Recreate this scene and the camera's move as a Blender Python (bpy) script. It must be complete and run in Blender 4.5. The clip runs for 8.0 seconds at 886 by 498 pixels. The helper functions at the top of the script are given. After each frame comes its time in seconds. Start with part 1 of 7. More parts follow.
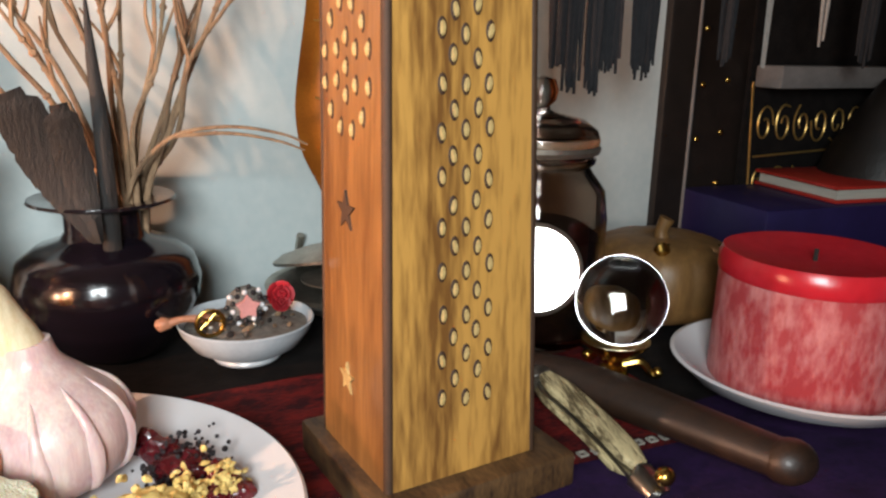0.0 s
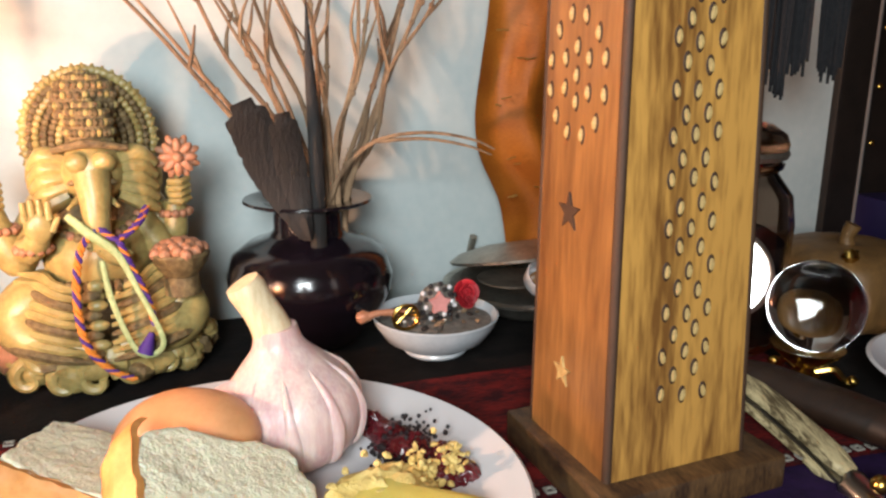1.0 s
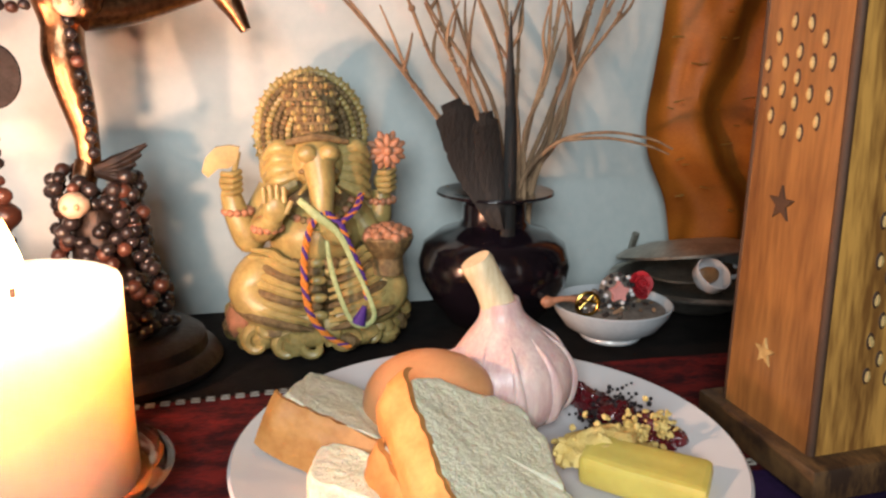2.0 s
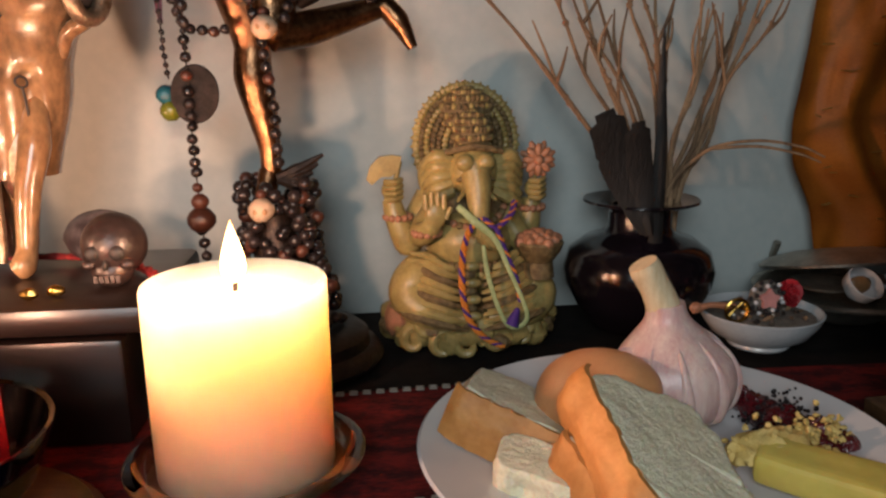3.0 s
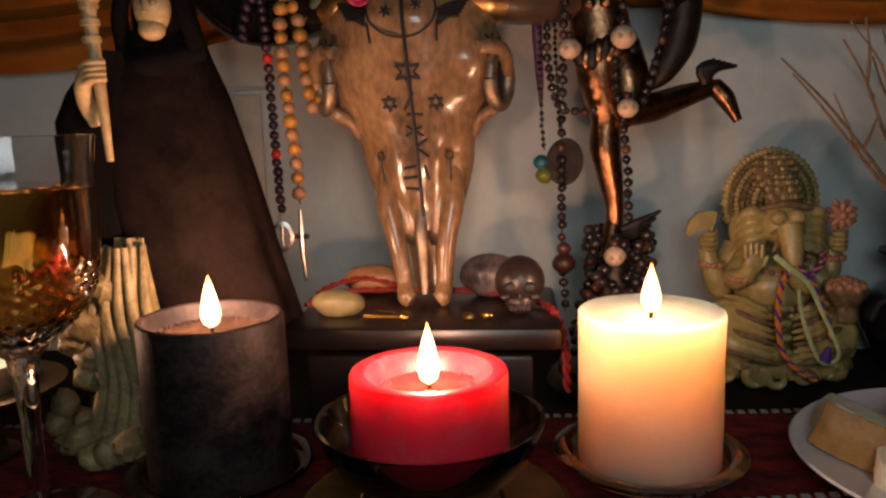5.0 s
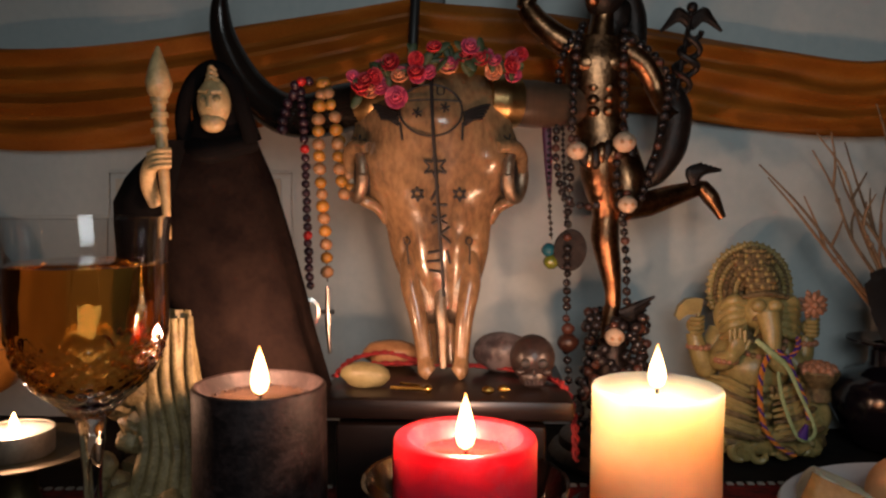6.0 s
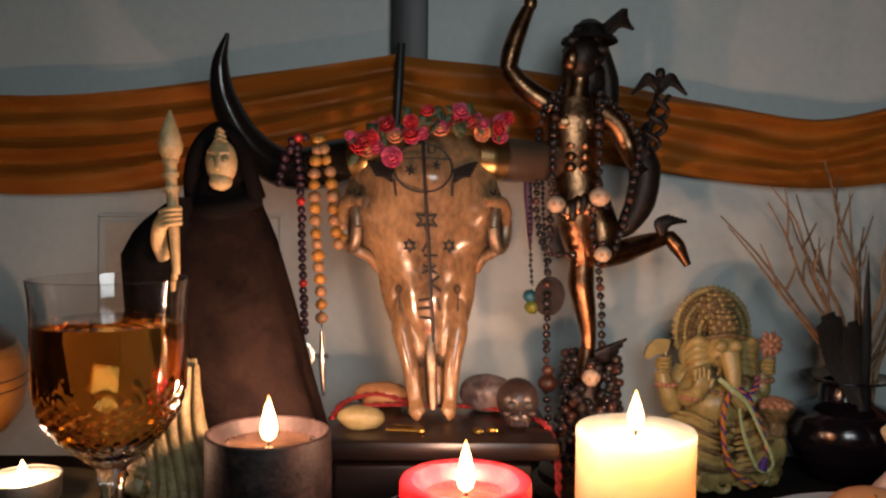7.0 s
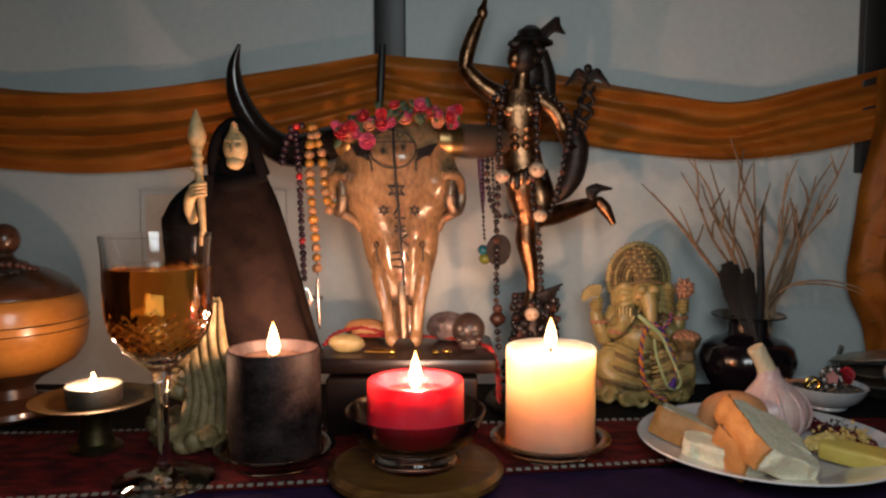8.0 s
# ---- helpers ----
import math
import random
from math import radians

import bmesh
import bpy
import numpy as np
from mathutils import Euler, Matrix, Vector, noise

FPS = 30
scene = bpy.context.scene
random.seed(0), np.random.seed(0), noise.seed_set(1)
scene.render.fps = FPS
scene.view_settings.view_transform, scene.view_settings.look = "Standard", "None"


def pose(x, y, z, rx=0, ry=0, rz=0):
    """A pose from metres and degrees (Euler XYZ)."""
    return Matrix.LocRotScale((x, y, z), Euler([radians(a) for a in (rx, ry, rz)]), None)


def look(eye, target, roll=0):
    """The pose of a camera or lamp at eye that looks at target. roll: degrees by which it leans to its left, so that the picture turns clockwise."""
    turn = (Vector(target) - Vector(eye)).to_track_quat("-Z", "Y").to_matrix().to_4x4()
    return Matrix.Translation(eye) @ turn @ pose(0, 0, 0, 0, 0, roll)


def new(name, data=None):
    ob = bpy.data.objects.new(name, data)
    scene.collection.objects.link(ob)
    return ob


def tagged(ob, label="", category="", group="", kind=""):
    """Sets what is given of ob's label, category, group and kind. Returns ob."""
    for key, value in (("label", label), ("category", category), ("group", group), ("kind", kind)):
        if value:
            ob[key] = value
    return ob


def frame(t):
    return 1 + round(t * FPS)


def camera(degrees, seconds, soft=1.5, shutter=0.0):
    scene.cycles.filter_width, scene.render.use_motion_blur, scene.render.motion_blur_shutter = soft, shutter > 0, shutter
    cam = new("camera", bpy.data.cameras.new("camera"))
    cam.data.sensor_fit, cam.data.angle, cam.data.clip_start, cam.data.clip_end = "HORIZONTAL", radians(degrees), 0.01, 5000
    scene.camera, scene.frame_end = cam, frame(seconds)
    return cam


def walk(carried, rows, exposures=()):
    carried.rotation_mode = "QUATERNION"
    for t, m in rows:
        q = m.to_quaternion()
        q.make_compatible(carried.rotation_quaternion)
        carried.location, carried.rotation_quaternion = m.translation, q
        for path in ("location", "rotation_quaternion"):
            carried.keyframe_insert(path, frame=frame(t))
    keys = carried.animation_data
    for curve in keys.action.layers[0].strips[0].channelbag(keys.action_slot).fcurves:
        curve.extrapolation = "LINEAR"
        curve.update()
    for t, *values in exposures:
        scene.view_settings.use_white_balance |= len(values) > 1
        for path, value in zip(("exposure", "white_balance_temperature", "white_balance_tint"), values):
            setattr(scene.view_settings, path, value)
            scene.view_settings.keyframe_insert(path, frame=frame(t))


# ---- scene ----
cam = camera(59.6, 8.0, soft=2.4)
PATH = [
    (0, (0.166, 0.092, 0.161), (1.083, 1.794, -0.35), 1.4),
    (0.5, (0.146, 0.093, 0.161), (0.927, 1.861, -0.353), 0.7),
    (1, (0.123, 0.094, 0.162), (0.773, 1.918, -0.34), 0.2),
    (1.5, (0.094, 0.087, 0.164), (0.611, 1.956, -0.323), 0.3),
    (2, (0.063, 0.072, 0.161), (0.472, 1.968, -0.326), 0.3),
    (2.2, (0.052, 0.067, 0.162), (0.414, 1.97, -0.336), 0.1),
    (3.3, (0.023, 0.054, 0.165), (0.102, 2.002, -0.279), -0.5),
    (3.5, (0.03, 0.051, 0.17), (0.026, 2.003, -0.262), -0.1),
    (4, (0.026, 0.042, 0.171), (-0.231, 1.988, -0.214), -0.1),
    (4.5, (-0.015, 0.019, 0.172), (-0.285, 1.969, -0.179), -0.5),
    (5, (-0.1, -0.031, 0.179), (-0.29, 1.933, -0.148), -1.7),
    (5.2, (-0.124, -0.051, 0.176), (-0.268, 1.925, -0.103), -1.3),
    (6.5, (-0.145, -0.086, 0.2), (-0.197, 1.911, 0.102), 0.8),
    (7, (-0.163, -0.113, 0.212), (-0.123, 1.885, 0.126), 0.5),
    (7.5, (-0.148, -0.18, 0.224), (-0.067, 1.815, 0.1), -0.5),
    (8, (-0.113, -0.267, 0.213), (-0.137, 1.726, 0.049), -0.2),
]
EXPOSURES = [(0, 2.8), (1.0, 2.7), (2.0, 2.2), (3.4, 0.6), (4.2, 0.4), (5.0, -0.1), (6.5, 0.3), (8.0, 0.68)]
walk(cam, [(t, look(eye, target, roll)) for t, eye, target, roll in PATH], EXPOSURES)

# ---- light ----
world = bpy.data.worlds.new("world")
scene.world = world
world.use_nodes = True
world.node_tree.nodes["Background"].inputs[0].default_value = (0.35, 0.42, 0.5, 1)
world.node_tree.nodes["Background"].inputs[1].default_value = 0.035
TOP = -0.010      # table top
WALL = 0.610      # face of the back wall


def lamp(name, kind, place, power, colour, size):
    data = bpy.data.lights.new(name, kind)
    data.energy, data.color = power, colour
    if kind == "AREA":
        data.size = size
    else:
        data.shadow_soft_size = size
    ob = new(name, data)
    ob.location = place
    return ob


TORCH_POWER, FLAME_POWER = 1.15, 0.64
FLAME_COLOUR = (1.0, 0.54, 0.34)
# added fixed lamp, out of view, in place of a torch moving with the camera
room_lamp = lamp("room_lamp", "AREA", (-0.06, -0.20, 0.31), TORCH_POWER, (0.90, 0.98, 1.0), 0.24)
room_lamp.matrix_world = look((-0.06, -0.20, 0.31), (-0.04, 0.5, 0.08))
FLAMES = [(-0.032, 0.363, 0.098, 0.58), (-0.141, 0.307, 0.084, 0.85), (-0.2555, 0.339, 0.102, 1.15), (-0.416, 0.370, 0.063, 0.5)]
for fx, fy, fz, fk in FLAMES:
    lamp("flame_light", "POINT", (fx, fy, fz), FLAME_POWER * fk, FLAME_COLOUR, 0.005)


# ---- materials ----
def mat(name, a, b=None, rough=0.6, metal=0.0, scale=60.0, stretch=(1, 1, 1), bump=0.15, fine=6.0, spec=0.5, sss=0.0, sss_r=(1, 0.4, 0.2), sss_s=0.01, coat=0.0, island=0.0, lo=0.35, hi=0.68):
    m = bpy.data.materials.new(name)
    m.use_nodes = True
    nt = m.node_tree
    N, L = nt.nodes, nt.links
    p = N["Principled BSDF"]
    b = b or tuple(c * 0.72 for c in a)
    tc, mp = N.new("ShaderNodeTexCoord"), N.new("ShaderNodeMapping")
    mp.inputs["Scale"].default_value = stretch
    L.new(tc.outputs["Object"], mp.inputs[0])
    n1, n2 = N.new("ShaderNodeTexNoise"), N.new("ShaderNodeTexNoise")
    n1.inputs["Scale"].default_value, n1.inputs["Detail"].default_value = scale, 6
    n2.inputs["Scale"].default_value, n2.inputs["Detail"].default_value = scale * fine, 4
    L.new(mp.outputs[0], n1.inputs[0])
    L.new(mp.outputs[0], n2.inputs[0])
    mixn = N.new("ShaderNodeMath")
    mixn.operation = "MULTIPLY_ADD"
    mixn.inputs[1].default_value = 0.35
    L.new(n2.outputs[0], mixn.inputs[0])
    sc = N.new("ShaderNodeMath")
    sc.operation = "MULTIPLY"
    sc.inputs[1].default_value = 0.65
    L.new(n1.outputs[0], sc.inputs[0])
    L.new(sc.outputs[0], mixn.inputs[2])
    ramp = N.new("ShaderNodeValToRGB")
    ramp.color_ramp.elements[0].position, ramp.color_ramp.elements[1].position = lo, hi
    ramp.color_ramp.elements[0].color, ramp.color_ramp.elements[1].color = (*b, 1), (*a, 1)
    L.new(mixn.outputs[0], ramp.inputs[0])
    col = ramp.outputs[0]
    if island:
        g, hsv = N.new("ShaderNodeObjectInfo"), N.new("ShaderNodeHueSaturation")
        mr = N.new("ShaderNodeMapRange")
        mr.inputs[3].default_value, mr.inputs[4].default_value = 1 - island, 1 + island
        L.new(g.outputs["Random"], mr.inputs[0])
        L.new(mr.outputs[0], hsv.inputs["Value"])
        L.new(col, hsv.inputs["Color"])
        col = hsv.outputs[0]
    L.new(col, p.inputs["Base Color"])
    p.inputs["Roughness"].default_value, p.inputs["Metallic"].default_value = rough, metal
    p.inputs["Specular IOR Level"].default_value = spec
    p.inputs["Coat Weight"].default_value = coat
    if sss:
        p.inputs["Subsurface Weight"].default_value = sss
        p.inputs["Subsurface Radius"].default_value = sss_r
        p.inputs["Subsurface Scale"].default_value = sss_s
    if bump:
        bn = N.new("ShaderNodeBump")
        bn.inputs["Strength"].default_value, bn.inputs["Distance"].default_value = bump, 0.002
        L.new(mixn.outputs[0], bn.inputs["Height"])
        L.new(bn.outputs[0], p.inputs["Normal"])
    return m


def flame_glow(name):
    m = bpy.data.materials.new(name)
    m.use_nodes = True
    N, L = m.node_tree.nodes, m.node_tree.links
    p = N["Principled BSDF"]
    p.inputs["Base Color"].default_value = (0.9, 0.6, 0.3, 1)
    tc, sp, ramp = N.new("ShaderNodeTexCoord"), N.new("ShaderNodeSeparateXYZ"), N.new("ShaderNodeValToRGB")
    L.new(tc.outputs["Generated"], sp.inputs[0])
    L.new(sp.outputs[2], ramp.inputs[0])
    ramp.color_ramp.elements[0].color, ramp.color_ramp.elements[1].color = (1.0, 0.42, 0.16, 1), (1.0, 0.36, 0.07, 1)
    for at, c in ((0.16, (1.0, 0.62, 0.28, 1)), (0.60, (1.0, 0.66, 0.30, 1))):
        ramp.color_ramp.elements.new(at).color = c
    L.new(ramp.outputs[0], p.inputs["Emission Color"])
    p.inputs["Emission Strength"].default_value = 7.0
    return m


def glass(name, colour=(1, 1, 1), rough=0.0, ior=1.48):
    m = bpy.data.materials.new(name)
    m.use_nodes = True
    p = m.node_tree.nodes["Principled BSDF"]
    p.inputs["Base Color"].default_value = (*colour, 1)
    p.inputs["Transmission Weight"].default_value, p.inputs["Roughness"].default_value, p.inputs["IOR"].default_value = 1.0, rough, ior
    return m


M = dict(
    wall=mat("wall_paint", (0.60, 0.635, 0.62), (0.47, 0.54, 0.54), 0.75, scale=3.0, bump=0.1, fine=40),
    plaster=mat("room_plaster", (0.55, 0.52, 0.48), None, 0.9, scale=3),
    floor=mat("floor_boards", (0.22, 0.14, 0.08), None, 0.6, scale=6, stretch=(1, 12, 1)),
    black_cloth=mat("black_cloth", (0.014, 0.011, 0.010), (0.006, 0.005, 0.005), 0.85, scale=90, bump=0.4, spec=0.15),
    red_cloth=mat("red_cloth", (0.17, 0.012, 0.010), (0.035, 0.004, 0.006), 0.8, scale=45, stretch=(1, 2.2, 1), bump=0.5, lo=0.42, hi=0.6, spec=0.2),
    purple=mat("purple_cloth", (0.026, 0.008, 0.050), (0.011, 0.004, 0.022), 0.85, scale=50, bump=0.5, spec=0.2),
    trim=mat("trim_thread", (0.30, 0.27, 0.23), None, 0.8, scale=400),
    orange=mat("orange_scarf", (0.44, 0.145, 0.016), (0.26, 0.072, 0.008), 0.55, scale=14, stretch=(1, 1, 3), bump=0.2, spec=0.3, fine=30),
    gold_thread=mat("gold_thread", (0.75, 0.48, 0.15), None, 0.35, 0.8, scale=200),
    pole=mat("dark_pole", (0.018, 0.016, 0.016), (0.008, 0.008, 0.008), 0.45, scale=40, stretch=(1, 1, 0.2)),
    paper=mat("cream_paper", (0.60, 0.58, 0.50), None, 0.7, scale=20),
    bone=mat("aged_bone", (0.31, 0.180, 0.085), (0.080, 0.047, 0.025), 0.24, scale=24, stretch=(1, 1, 0.55), bump=0.35, fine=11, coat=0.5, lo=0.36, hi=0.62),
    gold=mat("worn_gold", (0.75, 0.50, 0.22), (0.45, 0.26, 0.10), 0.3, 1.0, scale=120),
    silver_leaf=mat("worn_silver_leaf", (0.42, 0.34, 0.25), (0.16, 0.10, 0.06), 0.42, 0.8, scale=90, bump=0.4),
    # painted symbols, and the black that stands for shade in eye sockets
    ink=mat("black_ink_and_shade", (0.012, 0.010, 0.010), None, 0.6, scale=200, bump=0),
    horn=mat("black_horn", (0.006, 0.005, 0.005), (0.011, 0.008, 0.006), 0.16, scale=30, bump=0.05),
    horn_tip=mat("horn_brown", (0.09, 0.055, 0.035), None, 0.3, scale=60, stretch=(6, 1, 1)),
    bronze=mat("dark_bronze", (0.42, 0.21, 0.10), (0.10, 0.054, 0.030), 0.30, 1.0, scale=60, bump=0.45, lo=0.38, hi=0.7),
    bronze_dark=mat("blackened_bronze", (0.030, 0.020, 0.016), (0.012, 0.009, 0.008), 0.45, 0.6, scale=120, bump=0.5),
    ivory=mat("ivory_resin", (0.42, 0.32, 0.12), (0.20, 0.145, 0.048), 0.36, scale=70, bump=0.2, sss=0.15, sss_s=0.004, lo=0.3, hi=0.62),
    ivory_dark=mat("stained_resin", (0.24, 0.165, 0.07), (0.09, 0.055, 0.022), 0.5, scale=260, bump=1.0, lo=0.38, hi=0.62),
    pink_resin=mat("pink_resin", (0.50, 0.22, 0.13), (0.30, 0.14, 0.07), 0.45, scale=160, bump=0.5),
    green_resin=mat("green_resin", (0.13, 0.14, 0.035), None, 0.45, scale=160),
    ribbon=mat("pale_green_ribbon", (0.42, 0.50, 0.24), (0.24, 0.30, 0.12), 0.4, scale=300, bump=0.5),
    braid_o=mat("orange_thread", (0.70, 0.22, 0.02), None, 0.7, scale=500),
    braid_p=mat("purple_thread", (0.07, 0.02, 0.22), None, 0.7, scale=500),
    iris=mat("iridescent_glaze", (0.004, 0.003, 0.004), (0.009, 0.006, 0.010), 0.16, scale=18, stretch=(1, 1, 7), bump=0.25, coat=0.5),
    twig=mat("twig_bark", (0.34, 0.22, 0.125), (0.13, 0.075, 0.042), 0.8, scale=160, stretch=(1, 1, 0.25), bump=0.8, island=0.35),
    feather=mat("dark_feather", (0.009, 0.0065, 0.005), (0.004, 0.003, 0.003), 0.6, scale=120, stretch=(4, 4, 0.6), bump=0.5),
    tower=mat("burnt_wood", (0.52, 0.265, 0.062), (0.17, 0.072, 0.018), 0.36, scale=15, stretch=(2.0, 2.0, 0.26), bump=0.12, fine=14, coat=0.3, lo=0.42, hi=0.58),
    # tower wood again, darker: the shade on its sides is in the colour
    tower_side=mat("shaded_side_wood", (0.28, 0.128, 0.036), (0.10, 0.036, 0.010), 0.42, scale=22, stretch=(3, 3, 0.35), bump=0.12, fine=7, coat=0.15, lo=0.33, hi=0.62),
    plinth=mat("dark_burnt_wood", (0.13, 0.065, 0.024), (0.03, 0.014, 0.007), 0.5, scale=40, stretch=(3, 1, 1), lo=0.4, hi=0.65),
    # pale colour for studs and star that stands for light on them
    raw=mat("pale_lit_wood", (0.56, 0.40, 0.16), (0.30, 0.18, 0.06), 0.6, scale=300),
    # charred corner edges; also the painted shade round studs and in the dark star
    burn=mat("charred_wood_and_shade", (0.055, 0.024, 0.010), None, 0.7, scale=200),
    china=mat("white_china", (0.72, 0.70, 0.70), (0.66, 0.64, 0.66), 0.18, scale=8, bump=0.01, coat=0.4),
    pale_china=mat("blue_white_china", (0.55, 0.58, 0.60), (0.44, 0.47, 0.50), 0.25, scale=60, bump=0.03),
    crust=mat("bread_crust", (0.62, 0.29, 0.085), (0.44, 0.17, 0.040), 0.6, scale=60, bump=0.35),
    crumb=mat("bread_crumb", (0.86, 0.80, 0.60), (0.68, 0.61, 0.42), 0.9, scale=330, bump=0.9, fine=3, sss=0.3, sss_s=0.004, lo=0.3, hi=0.58),
    egg=mat("brown_egg", (0.60, 0.29, 0.13), (0.52, 0.235, 0.10), 0.42, scale=90, bump=0.05, sss=0.15, sss_s=0.006),
    garlic=mat("garlic_skin", (0.76, 0.60, 0.54), (0.56, 0.33, 0.33), 0.34, scale=45, stretch=(3, 3, 0.5), bump=0.25, sss=0.25, sss_s=0.006),
    stalk=mat("garlic_stalk", (0.74, 0.62, 0.42), (0.58, 0.44, 0.26), 0.6, scale=120, stretch=(3, 3, 0.5)),
    cherry=mat("dried_cherry", (0.14, 0.008, 0.012), (0.035, 0.003, 0.006), 0.2, scale=130, bump=0.6, coat=0.5),
    seed=mat("dark_seed", (0.018, 0.012, 0.014), None, 0.5, scale=300, bump=0.5),
    cheese=mat("yellow_cheese", (0.68, 0.52, 0.12), (0.58, 0.42, 0.09), 0.4, scale=40, bump=0.2, sss=0.3, sss_s=0.006),
    crumble=mat("yellow_crumble", (0.78, 0.60, 0.24), (0.60, 0.40, 0.10), 0.7, scale=200, bump=0.8),
    silver=mat("tarnished_silver", (0.62, 0.59, 0.52), (0.34, 0.31, 0.27), 0.46, 1.0, scale=60, bump=0.2),
    brass=mat("brass", (0.62, 0.40, 0.10), (0.34, 0.20, 0.05), 0.25, 1.0, scale=90),
    dull_brass=mat("dull_brass", (0.10, 0.078, 0.032), (0.045, 0.035, 0.016), 0.45, 0.9, scale=60),
    rose=mat("red_rose", (0.50, 0.018, 0.028), (0.28, 0.008, 0.015), 0.6, scale=200, island=0.25),
    pink=mat("pink_petal", (0.66, 0.085, 0.16), (0.45, 0.04, 0.09), 0.6, scale=200, island=0.25),
    peach=mat("peach_petal", (0.72, 0.26, 0.12), None, 0.6, scale=200),
    stone_pink=mat("pink_stone", (0.75, 0.34, 0.32), None, 0.25, scale=90),
    leaf=mat("dark_leaf", (0.045, 0.065, 0.022), None, 0.6, scale=120),
    white_wax=mat("cream_wax", (0.84, 0.485, 0.315), (0.78, 0.435, 0.265), 0.40, scale=25, bump=0.03, sss=1.0, sss_r=(1.0, 0.58, 0.40), sss_s=0.25),
    red_wax=mat("red_wax", (0.56, 0.018, 0.040), (0.52, 0.080, 0.095), 0.38, scale=55, bump=0.25, lo=0.30, hi=0.50, sss=0.8, sss_r=(1.0, 0.14, 0.14), sss_s=0.025),
    rose_wax=mat("frosted_red_wax", (0.60, 0.20, 0.19), (0.42, 0.045, 0.050), 0.5, scale=70, stretch=(1, 1, 0.45), bump=0.4, fine=4, lo=0.40, hi=0.60, sss=0.25, sss_s=0.008),
    rim_wax=mat("glossy_red_wax", (0.60, 0.022, 0.035), (0.48, 0.015, 0.025), 0.25, scale=30, bump=0.15, sss=0.5, sss_r=(1.0, 0.1, 0.1), sss_s=0.012),
    black_wax=mat("black_wax", (0.036, 0.023, 0.022), (0.007, 0.004, 0.004), 0.55, spec=0.2, scale=48, stretch=(1, 1, 1.3), bump=0.4, lo=0.42, hi=0.64),
    wick=mat("burnt_wick", (0.02, 0.015, 0.012), None, 0.9, scale=300),
    robe=mat("brown_velvet", (0.015, 0.009, 0.007), (0.005, 0.003, 0.003), 0.95, scale=55, bump=0.5, spec=0.05),
    hood=mat("black_hood", (0.006, 0.005, 0.005), None, 0.95, scale=90, spec=0.05),
    face_bone=mat("carved_bone", (0.55, 0.40, 0.20), (0.30, 0.20, 0.085), 0.45, scale=90, bump=0.4),
    skirt=mat("aged_cream_resin", (0.30, 0.235, 0.110), (0.105, 0.075, 0.030), 0.5, scale=90, bump=0.9),
    box=mat("dark_lacquer", (0.014, 0.008, 0.006), (0.007, 0.004, 0.004), 0.34, scale=40, stretch=(0.4, 3, 3), bump=0.1),
    cord=mat("red_cord", (0.33, 0.015, 0.014), (0.13, 0.006, 0.007), 0.7, scale=300, bump=0.6),
    tan_stone=mat("tan_stone", (0.40, 0.22, 0.10), (0.26, 0.12, 0.05), 0.4, scale=50),
    green_stone=mat("pale_green_stone", (0.24, 0.21, 0.10), (0.15, 0.12, 0.05), 0.5, scale=80),
    medal_stone=mat("dark_grey_stone", (0.040, 0.034, 0.032), (0.018, 0.015, 0.014), 0.8, scale=120, bump=0.2, spec=0.1),
    grey_stone=mat("grey_pink_stone", (0.17, 0.135, 0.13), (0.055, 0.04, 0.04), 0.4, scale=35, lo=0.42, hi=0.55),
    dark_stone=mat("dark_carved_stone", (0.038, 0.025, 0.023), (0.014, 0.009, 0.008), 0.35, scale=60, bump=0.4),
    bead_black=mat("black_bead", (0.025, 0.018, 0.018), (0.010, 0.008, 0.008), 0.2, scale=200, bump=0.1, island=0.5),
    bead_brown=mat("brown_bead", (0.07, 0.025, 0.016), None, 0.3, scale=200, island=0.4),
    bead_white=mat("carved_white_bead", (0.70, 0.56, 0.40), (0.45, 0.30, 0.20), 0.45, scale=200, bump=0.4),
    bead_yellow=mat("yellow_wood_bead", (0.46, 0.22, 0.035), (0.30, 0.12, 0.018), 0.3, scale=120, island=0.3),
    bead_red=mat("red_bead", (0.50, 0.02, 0.018), None, 0.3, scale=200),
    bead_dark=mat("dark_purple_bead", (0.030, 0.010, 0.018), None, 0.35, scale=200, island=0.4),
    bead_green=mat("green_glass_bead", (0.12, 0.14, 0.015), None, 0.12, scale=100, coat=0.5),
    bead_blue=mat("blue_glass_bead", (0.015, 0.10, 0.14), None, 0.12, scale=100, coat=0.5),
    ribbon_purple=mat("purple_ribbon", (0.075, 0.015, 0.045), None, 0.5, scale=200),
    urn=mat("turned_wood", (0.48, 0.215, 0.045), (0.33, 0.13, 0.022), 0.30, scale=25, stretch=(1, 1, 3), coat=0.3),
    urn_dark=mat("dark_turned_wood", (0.085, 0.035, 0.015), (0.04, 0.016, 0.008), 0.3, scale=25, stretch=(1, 1, 3), coat=0.3),
    leather=mat("dark_leather", (0.012, 0.007, 0.005), (0.005, 0.003, 0.002), 0.5, scale=60, bump=0.4),
    shelf_grey=mat("grey_ledge", (0.20, 0.18, 0.17), None, 0.6, scale=60),
    tassel=mat("black_yarn", (0.007, 0.007, 0.009), (0.018, 0.017, 0.019), 0.9, scale=400, bump=0.5),
    tassel_white=mat("white_yarn", (0.36, 0.33, 0.30), None, 0.9, scale=400, bump=0.5),
    indigo=mat("indigo_box", (0.020, 0.012, 0.075), None, 0.5, scale=40),
    red_cover=mat("red_cover", (0.48, 0.03, 0.02), None, 0.4, scale=60),
